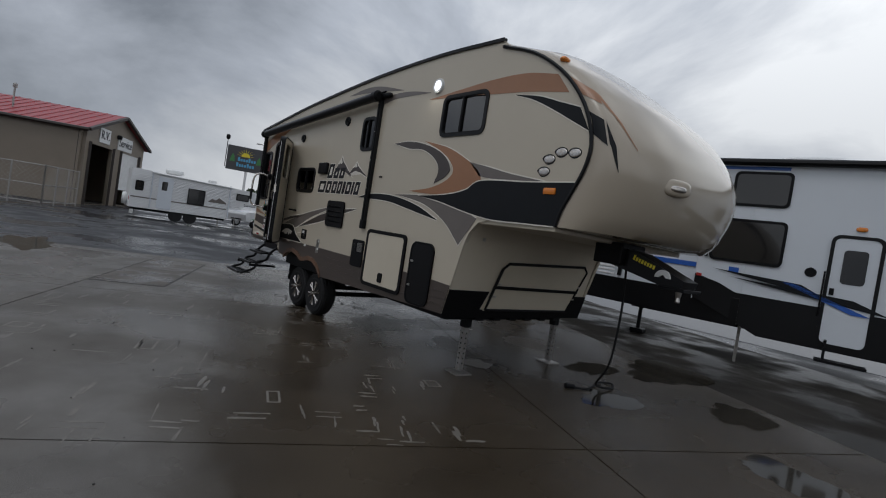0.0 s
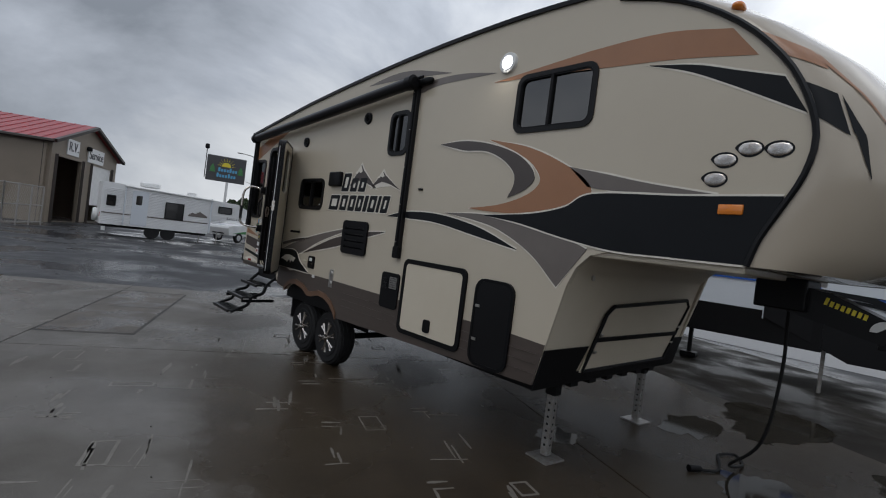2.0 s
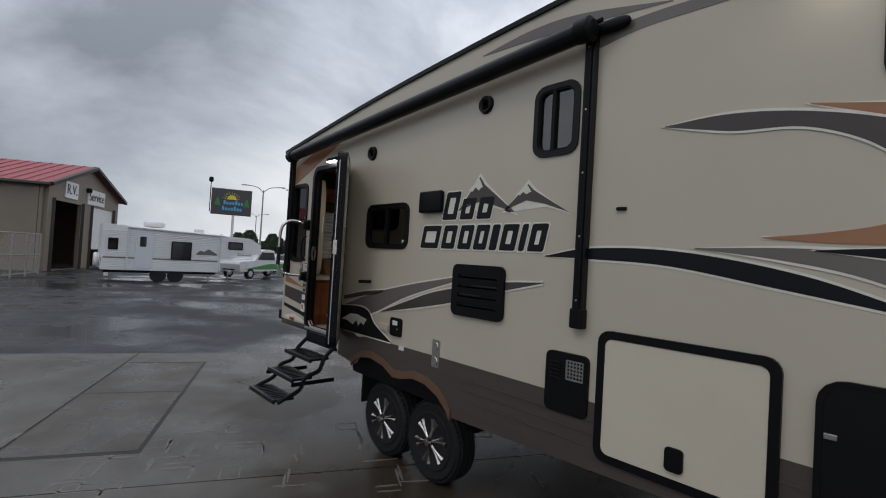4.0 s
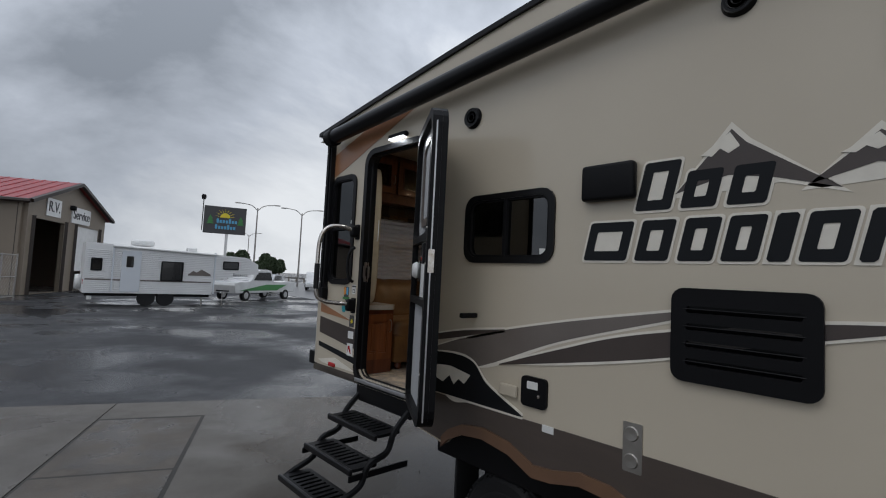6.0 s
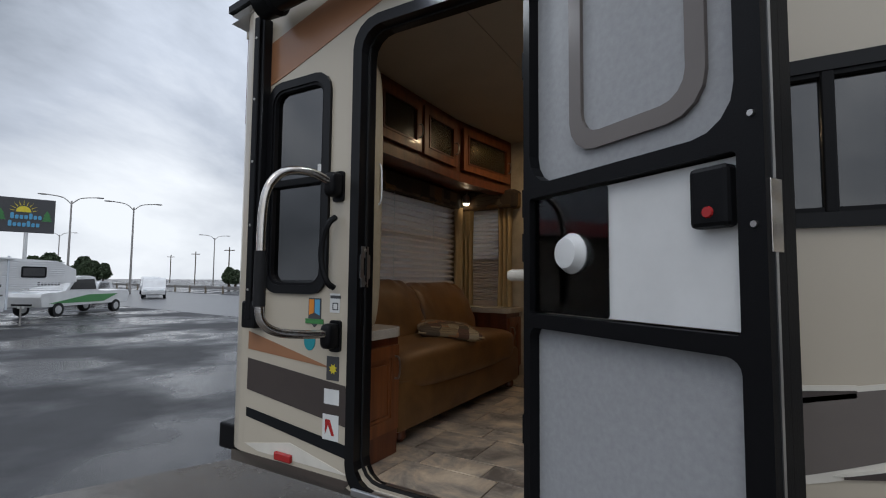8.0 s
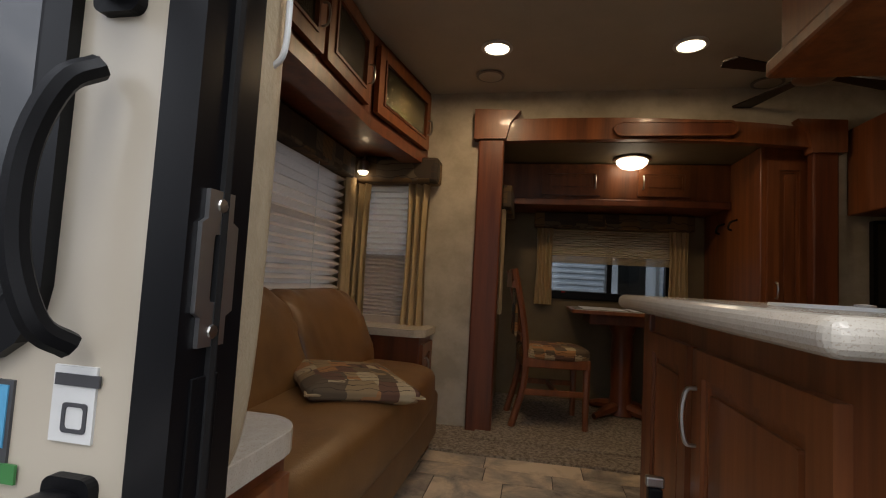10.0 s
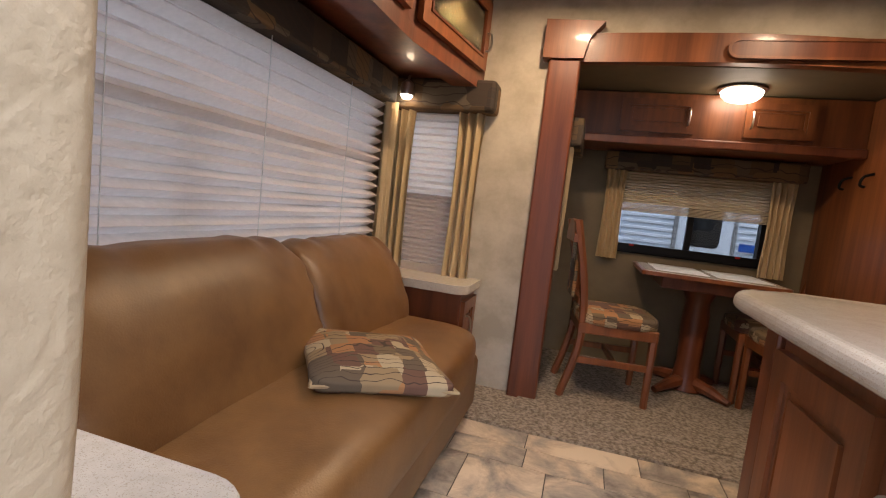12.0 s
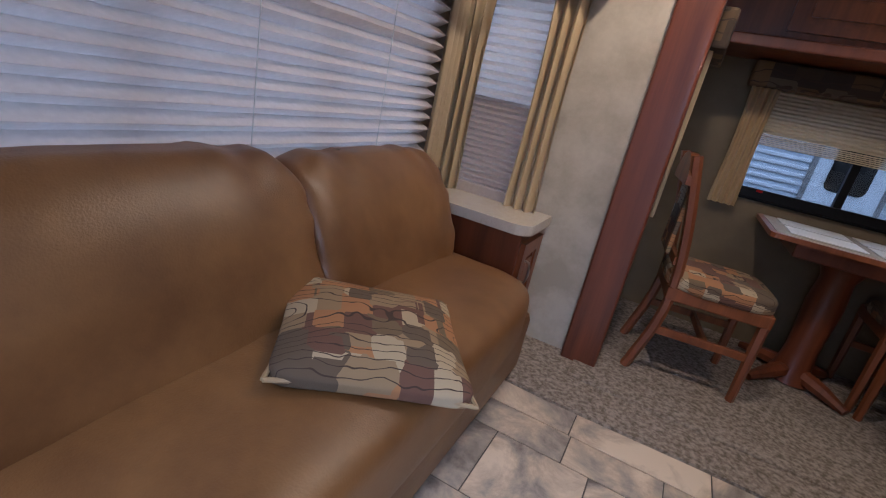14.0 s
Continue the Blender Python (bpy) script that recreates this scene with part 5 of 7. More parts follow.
def pleats(u0, u1, z0, z1, w, depth, count, plane, tight=None):
    """A pleated sheet between two heights; tight: below this height the pleats are stacked."""
    bm = bmesh.new()
    zs = [z1 - (z1 - z0) * i / (2 * count) for i in range(2 * count + 1)]
    rows = []
    for i, z in enumerate(zs):
        off = depth if i % 2 else 0.0
        rows.append([bm.verts.new(to3(plane, u0 + (u1 - u0) * k / 24, z + 0.0007 * math.sin(k * 1.7 + i), w + off)) for k in range(25)])
    for a, b in zip(rows, rows[1:]):
        for k in range(24):
            bm.faces.new((a[k], a[k + 1], b[k + 1], b[k]))
    bmesh.ops.recalc_face_normals(bm, faces=bm.faces)
    return bm


part("pleated_blind", pleats(3.80, 4.66, 2.155, 2.40, SB - 0.05, 0.016, 13, "xz"), BLIND2, win, "cream pleated blind")
part("blind_stack", join(*[box(3.80, SB - 0.055, 2.10 + 0.009 * k, 4.66, SB - 0.03, 2.106 + 0.009 * k, 0.001) for k in range(6)]), BLIND2, win)


def curtain(x0, x1, z0, z1, y, out, plane="xz", folds=4):
    bm = bmesh.new()
    rows = []
    for i in range(13):
        s = i / 12
        pinch = 1 - 0.22 * math.sin(math.pi * min(1, s * 1.1)) * 0.6
        row = []
        for k in range(8 * folds + 1):
            u = k / (8 * folds)
            c = (x0 + x1) / 2 + (u - 0.5) * (x1 - x0) * pinch
            row.append(bm.verts.new(to3(plane, c, z1 + (z0 - z1) * s, y + out * (0.6 + 0.4 * math.sin(u * folds * 2 * math.pi + 0.5 * s)))))
        rows.append(row)
    for a, b in zip(rows, rows[1:]):
        for k in range(8 * folds):
            bm.faces.new((a[k], a[k + 1], b[k + 1], b[k]))
    return bm


for x0, x1 in ((3.70, 3.83), (4.64, 4.78)):
    part("curtain", curtain(x0, x1, 1.76, 2.42, SB - 0.04, -0.045), CURTAIN, win, "gold satin side curtain", smooth=True)
part("valance", box(3.68, SB - 0.13, 2.37, 4.80, SB - 0.01, 2.49, 0.012), VALANCE, win, "padded patchwork valance")
# end window of the slide-out, seen edge on
w3 = thing("window_3", "narrow end window with gold curtain and padded valance", "window", at=(3.46, 2.8, 2.0), kind="structure")
part("curtain", curtain(2.56, 2.70, 1.70, 2.44, 3.45, 0.05, "yz"), CURTAIN, w3, smooth=True)
part("valance", box(3.445, 2.50, 2.40, 3.54, 3.05, 2.55, 0.012), VALANCE, w3)
part("pleated_blind", pleats(2.66, 2.96, 1.86, 2.40, 3.455, 0.014, 16, "yz"), BLIND2, w3)
# lamp on the slide-out ceiling
dl = thing("dome_light", "round frosted glass dome light, lit", "lamp", at=(4.28, 2.75, 2.79))
part("base", lathe([(0.11, 0), (0.115, -0.012), (0.10, -0.02)], (4.28, 2.75, 2.80), "z", 24), NICKEL, dl, smooth=True)
gl = part("glass_bowl", lathe([(0.098, -0.018), (0.092, -0.04), (0.07, -0.062), (0.03, -0.075), (0, -0.078)], (4.28, 2.75, 2.80), "z", 24), GLOW, dl, smooth=True)
gl.visible_shadow = False

# table and chairs
tb = thing("dinette_table", "cherry pedestal dinette table with pale patterned top", "table", at=(4.28, 3.0, FZ))
part("tabletop", plate(rr(3.94, 2.72, 4.66, 3.28, 0.03), (), 1.735, 1.757, "xy"), CHERRY, tb)
part("top_inlay", plate(rr(3.965, 2.745, 4.635, 3.255, 0.02), (), 1.757, 1.760, "xy"), COUNTER, tb)
part("apron", box(4.06, 2.82, 1.66, 4.54, 3.20, 1.735, 0.006), DARKWOOD, tb)
part("pedestal", lathe([(0.10, 1.03), (0.075, 1.10), (0.065, 1.2), (0.075, 1.45), (0.065, 1.58), (0.10, 1.66)], (4.30, 3.02, 0), "z", 20), DARKWOOD, tb, smooth=True)
for k in range(4):
    a = radians(45 + 90 * k)
    part("foot", tube([(4.30 + 0.05 * math.cos(a), 3.02 + 0.05 * math.sin(a), 1.08), (4.30 + 0.16 * math.cos(a), 3.02 + 0.16 * math.sin(a), 1.065), (4.30 + 0.27 * math.cos(a), 3.02 + 0.27 * math.sin(a), 1.04)], [0.04, 0.034, 0.02], 8), DARKWOOD, tb, smooth=True)
for i in range(2):
    for j in range(2):
        solid("place_mat", plate(rr(4.02 + 0.31 * i, 2.79 + 0.23 * j, 4.29 + 0.31 * i, 2.99 + 0.23 * j, 0.01), (), 1.762, 1.765, "xy"), STICK, "pale woven place mat lying on the dinette table", "place mat", group="place mats on the table")


def chair():
    c = thing("dining_chair", "cherry wood dining chair with patchwork upholstered seat", "chair", "dinette chairs")
    def cp(n, bm, m, lab="", sm=False):
        ob = link_mesh(n, bm, m, sm)
        ob.parent = c
        tagged(ob, lab)
    cp("seat", soft(0.0, 0, 0.455, 0.42, 0.40, 0.09, 5, 8), PILLOWF, "patchwork fabric seat pad", True)
    cp("seat_rail", box(-0.20, -0.19, 0.37, 0.20, 0.19, 0.43, 0.006), CHERRY)
    for y in (-0.17, 0.17):
        cp("front_leg", tube([(0.18, y, 0.0), (0.18, y, 0.42)], [0.017, 0.022], 6), CHERRY)
        cp("back_post", tube(smooth_line([(-0.25, y, 0.0), (-0.19, y, 0.25), (-0.18, y, 0.45), (-0.21, y, 0.7), (-0.27, y, 0.98)], 4), 0.021, 6), CHERRY)
        cp("side_stretcher", box(-0.20, y - 0.01, 0.20, 0.18, y + 0.01, 0.235, 0.003), CHERRY)
    cp("cross_stretcher", box(0.0, -0.17, 0.20, 0.02, 0.17, 0.235, 0.003), CHERRY)
    top = plate(spline2([(-0.185, 0.90), (-0.10, 0.965), (0, 0.985), (0.10, 0.965), (0.185, 0.90)], 4) + [(0.185, 0.86), (-0.185, 0.86)], (), -0.28, -0.245, "yz")
    cp("crest_rail", top, CHERRY)
    cp("back_panel", moved(box(-0.012, -0.11, 0.55, 0.006, 0.11, 0.87, 0.004), Matrix.Translation((-0.235, 0, 0)) ), PILLOWF)
    cp("back_rail", box(-0.215, -0.17, 0.52, -0.19, 0.17, 0.56, 0.004), CHERRY)
    return c


ch = chair()
ch.matrix_world = pose(3.82, 2.68, FZ + 0.022, 0, 0, 8)
copy_thing(ch, pose(4.74, 2.70, FZ + 0.022, 0, 0, 186))
copy_thing(ch, pose(4.70, 3.08, FZ + 0.022, 0, 0, 180))

# ---- rear wall: window, blind, sofa, cabinets ----
rw = thing("window_1", "wide rear window behind a lowered white pleated blind", "window", at=(XI, 1.2, 2.1), kind="structure")
part("window_frame", ring(0.40, 1.70, 2.12, 2.57, 0.045, 0.06, X0 - 0.02, XI + 0.01, "yz"), BLACK, rw)
ob = part("pane", plate(rr(0.42, 1.72, 2.10, 2.55, 0.04), (), X0 + 0.015, X0 + 0.02, "yz"), GLASS, rw)
ob.visible_shadow = False
part("window_bar", box(X0 + 0.0, 0.44, 2.20, X0 + 0.03, 2.08, 2.235, 0.003), BLACK, rw)
for y in (0.98, 1.54):
    part("window_bar", box(X0 + 0.0, y, 1.73, X0 + 0.03, y + 0.03, 2.22, 0.003), BLACK, rw)
part("pleated_blind", pleats(0.36, 2.13, 1.66, 2.60, XI + 0.010, 0.046, 20, "yz"), BLIND, rw, "white pleated blind, lowered")
for y in (0.72, 1.25, 1.78):
    part("blind_cord", tube([(XI + 0.056, y, 1.72), (XI + 0.056, y, 2.60)], 0.0018, 5), STICK, rw)
part("valance", box(XI + 0.002, 0.30, 2.50, XI + 0.10, 2.16, 2.64, 0.012), VALANCE, rw, "padded patchwork valance")
part("curtain", curtain(2.13, 2.27, 1.62, 2.52, XI + 0.02, 0.06, "yz", 3), CURTAIN, rw, "gold satin side curtain", smooth=True)
sw = thing("window_4", "small side window with lowered cream pleated blind", "window", at=(2.78, 2.39, 2.05), kind="structure")
part("window_frame", ring(2.56, 1.58, 3.0, 2.54, 0.035, 0.04, 2.38, 2.45), BLACK, sw)
ob = part("pane", plate(rr(2.58, 1.60, 2.98, 2.52, 0.03), (), 2.42, 2.425), GLASS, sw)
ob.visible_shadow = False
part("window_bar", box(2.58, 2.415, 2.04, 2.98, 2.44, 2.07, 0.003), BLACK, sw)
part("pleated_blind", pleats(2.58, 2.99, 2.05, 2.54, 2.372, -0.040, 13, "xz"), BLIND, sw, "sheer white upper half of the pleated blind")
part("pleated_blind", pleats(2.58, 2.99, 1.66, 2.05, 2.368, -0.018, 15, "xz"), BLIND3, sw, "dense taupe lower half of the pleated blind")
part("blind_rail", box(2.575, 2.34, 1.585, 2.995, 2.372, 1.66, 0.004), BLIND3, sw)
for x0, x1 in ((2.57, 2.70), (2.93, 3.07)):
    part("curtain", curtain(x0, x1, 1.57, 2.52, 2.345, -0.055, "xz", 3), CURTAIN, sw, "gold satin side curtain", smooth=True)
part("valance", box(2.56, 2.24, 2.50, 3.12, 2.385, 2.66, 0.02), VALANCE, sw, "padded patchwork valance")

sofa = thing("sofa", "tan leather sofa with two loose back cushions under the rear window", "sofa", at=(2.95, 1.2, FZ))


def sofa_cushion(y0, y1, x, z0, z1):
    """A plump back cushion, gathered along its top seam and at its ends."""
    bm = soft(0, 0, 0, 1, 1, 1, 5.5, 30)
    for v in bm.verts:
        c = v.co
        w, h = y1 - y0, z1 - z0
        yy, zz = math.copysign(0.5 * (2 * abs(c.y)) ** 0.45, c.y) * w, c.z * h
        up, end = max(0, 2 * c.z), 2 * abs(c.y)
        fold = 0.009 * math.sin(yy * 46 + 2 * noise.noise(Vector((yy * 6, 0, 1)))) * up ** 5 + 0.016 * noise.noise(Vector((yy * 3.1, zz * 4, x))) + 0.006 * noise.noise(Vector((yy * 11, zz * 9, x)))
        edge = 0.007 * max(0, end - 0.7) / 0.3 * math.sin(zz * 48 + 3 * noise.noise(Vector((zz * 8, yy, 2))))
        depth = 0.20 * (1 - 0.45 * up ** 3)
        sag = -0.022 * end ** 4 * up
        v.co = Vector((x + c.x * depth - 0.15 * c.z + fold * (c.x > 0) + edge, (y0 + y1) / 2 + yy, (z0 + z1) / 2 + zz + fold * 0.5 + sag))
    return bm


part("back_cushion", sofa_cushion(0.47, 1.262, 2.762, 1.44, 1.845), LEATHER, sofa, "plump tan leather back cushion", smooth=True)
part("back_cushion", sofa_cushion(1.25, 1.97, 2.762, 1.44, 1.825), LEATHER, sofa, smooth=True)
seat = soft(0, 0, 0, 1, 1, 1, 5, 20)
for v in seat.verts:
    c = v.co
    k = 0.010 * noise.noise(Vector((c.x * 4, c.y * 6, 1.3)))
    v.co = Vector((2.95 + c.x * 0.64, 1.235 + c.y * 1.60, 1.35 + c.z * 0.24 + k + 0.02 * (c.z > 0) * math.cos(c.y * 3)))
part("seat_cushion", seat, LEATHER, sofa, smooth=True)
part("front_panel", box(2.62, 0.45, 1.06, 3.24, 2.02, 1.32, 0.03), LEATHER, sofa, smooth=True)
part("back_frame", box(2.56, 0.46, 1.06, 2.72, 2.0, 1.66, 0.03), LEATHER, sofa, smooth=True)
for y in (0.54, 1.96):
    part("foot", lathe([(0.02, 0), (0.035, 0.02), (0.03, 0.07)], (3.18, y, FZ), "z", 12), DARKWOOD, sofa, smooth=True)

cus = soft(0, 0, 0, 1, 1, 1, 7, 16)
for v in cus.verts:
    c = v.co
    pinch = (abs(c.x) * 2) ** 4 * (abs(c.y) * 2) ** 4
    sx, sy = 0.38 * (1 + 0.14 * pinch), 0.37 * (1 + 0.12 * pinch)
    thick = 0.10 * (1 - 0.80 * (max(abs(c.x), abs(c.y)) * 2) ** 3)
    v.co = Vector((c.x * sx, c.y * sy, c.z * (thick + 0.012)))
pil = solid("throw_pillow", cus, PILLOWF, "square patchwork throw pillow lying on the sofa seat", "pillow", smooth=True)
rim = [Vector((0.19 * (1 + 0.07 * (abs(x * y) ** 4)) * x, 0.185 * (1 + 0.06 * (abs(x * y) ** 4)) * y, 0)) for x, y in
       [(-1 + 2 * k / 10, -1) for k in range(10)] + [(1, -1 + 2 * k / 10) for k in range(10)] + [(1 - 2 * k / 10, 1) for k in range(10)] + [(-1, 1 - 2 * k / 10) for k in range(11)]]
cord = link_mesh("piping", tube([(p.x * 0.965, p.y * 0.965, 0) for p in rim], 0.005, 6), PIPING, True)
cord.parent = pil
pil.matrix_world = pose(3.085, 1.18, 1.512, 3, 5, 38)


def end_cabinet(name, x0, y0, x1, y1, ztop, face, label, round_corner):
    c = thing(name, label, "cabinet", at=((x0 + x1) / 2, (y0 + y1) / 2, FZ))
    part("body", box(x0, y0, FZ, x1, y1, ztop - 0.04, 0.004), DARKWOOD, c)
    o = 0.03
    if round_corner == "near":
        pts = [(x0, y0), (x1 + o, y0)] + [(x1 + o - 0.09 + 0.09 * math.cos(a), y1 + o - 0.09 + 0.09 * math.sin(a)) for a in np.linspace(0, math.pi / 2, 8)] + [(x0, y1 + o)]
    else:
        pts = [(x0, y1), (x1 + o, y1)] + [(x1 + o - 0.07 + 0.07 * math.cos(a), y0 - o + 0.07 - 0.07 * math.sin(a)) for a in np.linspace(0, math.pi / 2, 8)] + [(x0, y0 - o)]
    bm = plate(pts, (), ztop - 0.042, ztop, "xy")
    top = part("countertop", bm, COUNTER, c, "speckled solid-surface top")
    bev = top.modifiers.new("round", "BEVEL")
    bev.width, bev.segments, bev.limit_method, bev.angle_limit = 0.016, 3, "ANGLE", radians(50)
    return c


ec = end_cabinet("end_cabinet", XI, 2.10, 3.10, 2.38, 1.58, 1, "low cherry end cabinet with speckled top in the corner", "far")
part("drawer_front", raised_door(2.12, 1.10, 2.36, 1.50, 3.10, 1, "yz", CHERRY), CHERRY, ec)
part("handle", pull((3.12, 2.16, 1.38), 0.045, (1, 0, 0)), NICKEL, ec, smooth=True)
ec2 = end_cabinet("end_cabinet", XI, 0.06, 3.265, 0.40, 1.58, 1, "low cherry end cabinet with speckled top beside the entry", "near")
dd = part("cabinet_door", raised_door(0.09, 1.12, 0.38, 1.50, 3.265, 1, "yz", CHERRY), CHERRY, ec2)
part("handle", pull((3.285, 0.35, 1.40), 0.05, (1, 0, 0)), NICKEL, dd, smooth=True)

# overhead cabinets along the rear wall, with reeded glass doors
oh = thing("overhead_cabinet", "cherry overhead cabinets with brass-framed reeded glass doors", "cabinet", at=(2.75, 1.2, 2.65))
body = plate([(XI, 0.06), (2.90, 0.06), (2.90, 1.62), (3.02, 2.385), (XI, 2.385)], (), 2.66, CZ, "xy")
part("body", body, DARKWOOD, oh)
part("bottom_rail", plate([(2.80, 0.06), (2.925, 0.06), (2.925, 1.615), (3.045, 2.385), (2.92, 2.385), (2.80, 1.63)], (), 2.62, 2.68, "xy"), DARKWOOD, oh)


def glass_door(p0, p1, z0, z1):
    v = Vector((p1[0] - p0[0], p1[1] - p0[1], 0))
    w = v.length
    M = Matrix.Translation((p0[0], p0[1], 0)) @ Matrix.Rotation(math.atan2(v.y, v.x), 4, "Z")
    d = part("glass_door", moved(ring(0, z0, w, z1, 0.06, 0.01, -0.026, 0.0), M), CHERRY, oh)
    part("inner_bead", moved(ring(0.055, z0 + 0.055, w - 0.055, z1 - 0.055, 0.012, 0.004, -0.032, -0.02), M), DARKWOOD, d)
    n = int((w - 0.13) / 0.014)
    reeds = join(*[moved(lathe([(0.0, z0 + 0.06), (0.0068, z0 + 0.061), (0.0068, z1 - 0.061), (0.0, z1 - 0.06)], (0.072 + 0.014 * i, -0.012, 0), "z", 6), M) for i in range(n)])
    part("reeded_pane", reeds, REED, d, "reeded glass", smooth=True)
    part("handle", moved(pull((w - 0.03, -0.026, z0 + 0.14)), M), NICKEL, d, smooth=True)


for y0, y1 in ((0.12, 0.60), (0.63, 1.10), (1.13, 1.58)):
    glass_door((2.903, y0), (2.903, y1), 2.72, 3.07)
glass_door((2.912, 1.67), (3.012, 2.33), 2.72, 3.07)
rs = thing("reading_light", "small lit swivel spotlight under the cabinet", "lamp", at=(2.68, 2.2, 2.6))
part("stem", tube([(2.68, 2.22, 2.66), (2.68, 2.20, 2.62)], 0.007, 8), NICKEL, rs)
part("head", lathe([(0.012, 0.09), (0.03, 0.075), (0.036, 0.03), (0.034, 0.012)], (2.68, 2.20, 2.54), "z", 16), NICKEL, rs, smooth=True)
lb = part("bulb", lathe([(0, -0.012), (0.022, -0.006), (0.032, 0.012), (0.03, 0.02)], (2.68, 2.20, 2.54), "z", 16), GLOW, rs, smooth=True)
lb.visible_shadow = False

# ---- galley ----
isl = thing("galley_peninsula", "cherry galley peninsula with rounded speckled countertop", "counter", at=(4.4, 0.6, FZ))
part("body", box(4.05, 0.06, FZ, 4.95, 1.15, 1.84, 0.006), CHERRY, isl)
part("corner_stile", box(4.035, 1.09, FZ, 4.09, 1.16, 1.84, 0.006), DARKWOOD, isl)
dd = part("cabinet_door", raised_door(0.20, 1.06, 0.68, 1.78, 4.05, -1, "yz"), CHERRY, isl)
part("handle", pull((4.026, 0.64, 1.64), 0.06, (-1, 0, 0)), NICKEL, dd, "nickel bow handle", smooth=True)
part("side_panel", raised_door(0.72, 1.06, 1.08, 1.78, 4.05, -1, "yz"), CHERRY, isl)
tip = [(3.95, 0.06)] + [(4.13 + 0.18 * math.cos(a), 1.10 + 0.18 * math.sin(a)) for a in np.linspace(math.pi, math.pi / 2, 9)] + [(4.38, 1.295), (4.60, 1.26), (4.74, 1.16), (4.90, 1.06), (5.0, 1.03), (5.0, 0.06)]
ct = part("countertop", plate(tip, (), 1.845, 1.888, "xy"), COUNTER, isl, "speckled solid-surface top with bullnose edge")
bev = ct.modifiers.new("round", "BEVEL")
bev.width, bev.segments, bev.limit_method, bev.angle_limit = 0.018, 4, "ANGLE", radians(50)
sink = part("round_sink_cover", lathe([(0, 0.004), (0.13, 0.004), (0.135, 0.0)], (4.27, 0.55, 1.888), "z", 32), COUNTER, isl)
part("cover_ring", join(lathe([(0.135, 0.0), (0.137, 0.006), (0.142, 0.006), (0.144, 0.0)], (4.27, 0.55, 1.888), "z", 32)), STICK, isl)
part("cover_knob", lathe([(0.014, 0.004), (0.016, 0.010), (0.0, 0.012)], (4.27, 0.55, 1.888), "z", 14), WHITE, isl)
ext = thing("fire_extinguisher", "small white fire extinguisher with black strap on the peninsula side", "fire extinguisher", at=(3.99, 0.78, 1.2))
part("cylinder", lathe([(0.0, 1.10), (0.036, 1.10), (0.04, 1.115), (0.04, 1.33), (0.028, 1.37), (0.014, 1.385), (0.0, 1.385)], (3.985, 0.78, 0), "z", 18), WHITE, ext, smooth=True)
part("strap", lathe([(0.0405, 1.25), (0.043, 1.25), (0.043, 1.31), (0.0405, 1.31)], (3.985, 0.78, 0), "z", 18), BLACK, ext)
part("valve", box(3.97, 0.765, 1.385, 4.00, 0.795, 1.43, 0.004), BLACK, ext)
part("lever", box(3.965, 0.77, 1.43, 4.005, 0.79, 1.455, 0.004), NICKEL, ext)
part("bracket", box(4.022, 0.76, 1.12, 4.052, 0.80, 1.36, 0.003), BLACK, ext)
part("label_bar", join(*[lathe([(0.0403, 1.13 + 0.02 * k), (0.0408, 1.13 + 0.02 * k), (0.0408, 1.137 + 0.02 * k), (0.0403, 1.137 + 0.02 * k)], (3.985, 0.78, 0), "z", 18) for k in range(4)]), INK, ext)

mo = thing("overhead_galley_cabinet", "cherry overhead galley cabinet with black panel", "cabinet", at=(4.7, 0.6, 2.6))
part("body", box(4.36, 0.06, 2.62, 5.2, 1.05, CZ - 0.004, 0.006), CHERRY, mo)
part("bottom_moulding", box(4.33, 0.055, 2.575, 5.22, 1.08, 2.63, 0.012), CHERRY, mo)
part("black_panel", plate(rr(0.30, 2.72, 0.90, 3.05, 0.03), (), 4.348, 4.362, "yz"), TV, mo)
sc = thing("under_cabinet_light", "round lit puck light under the galley cabinet", "lamp", at=(4.75, 1.0, 2.57))
part("lens", lathe([(0, -0.012), (0.04, -0.010), (0.05, 0.0)], (4.75, 1.0, 2.574), "z", 20), GLOW, sc, smooth=True).visible_shadow = False

en = thing("entertainment_cabinet", "cherry wall cabinets above a counter with black television", "cabinet", at=(5.8, 2.2, FZ))
part("upper_body", box(5.28, 2.06, 2.38, XP, 2.385, 2.86, 0.006), CHERRY, en)
part("upper_door", raised_door(5.30, 2.42, 5.62, 2.83, 2.06), CHERRY, en)
part("upper_door", raised_door(5.65, 2.42, 5.97, 2.83, 2.06), CHERRY, en)
part("lower_body", box(5.28, 2.02, FZ, XP, 2.385, 1.66, 0.006), CHERRY, en)
part("dark_front", plate(rr(5.36, 1.30, 5.90, 1.58, 0.02), (), 2.008, 2.018), TV, en)
part("counter", box(5.25, 1.98, 1.66, XP, 2.385, 1.70, 0.01), COUNTER, en)
tv = thing("television", "flat black television on the galley wall", "television", at=(5.6, 2.3, 2.1))
part("screen", box(5.36, 2.30, 1.90, 5.98, 2.32, 2.33, 0.004), TV, tv)
part("bezel", ring(5.345, 1.885, 5.995, 2.345, 0.02, 0.01, 2.295, 2.325), BLACK, tv)
part("stand", box(5.6, 2.25, 1.70, 5.75, 2.34, 1.90, 0.004), BLACK, tv)

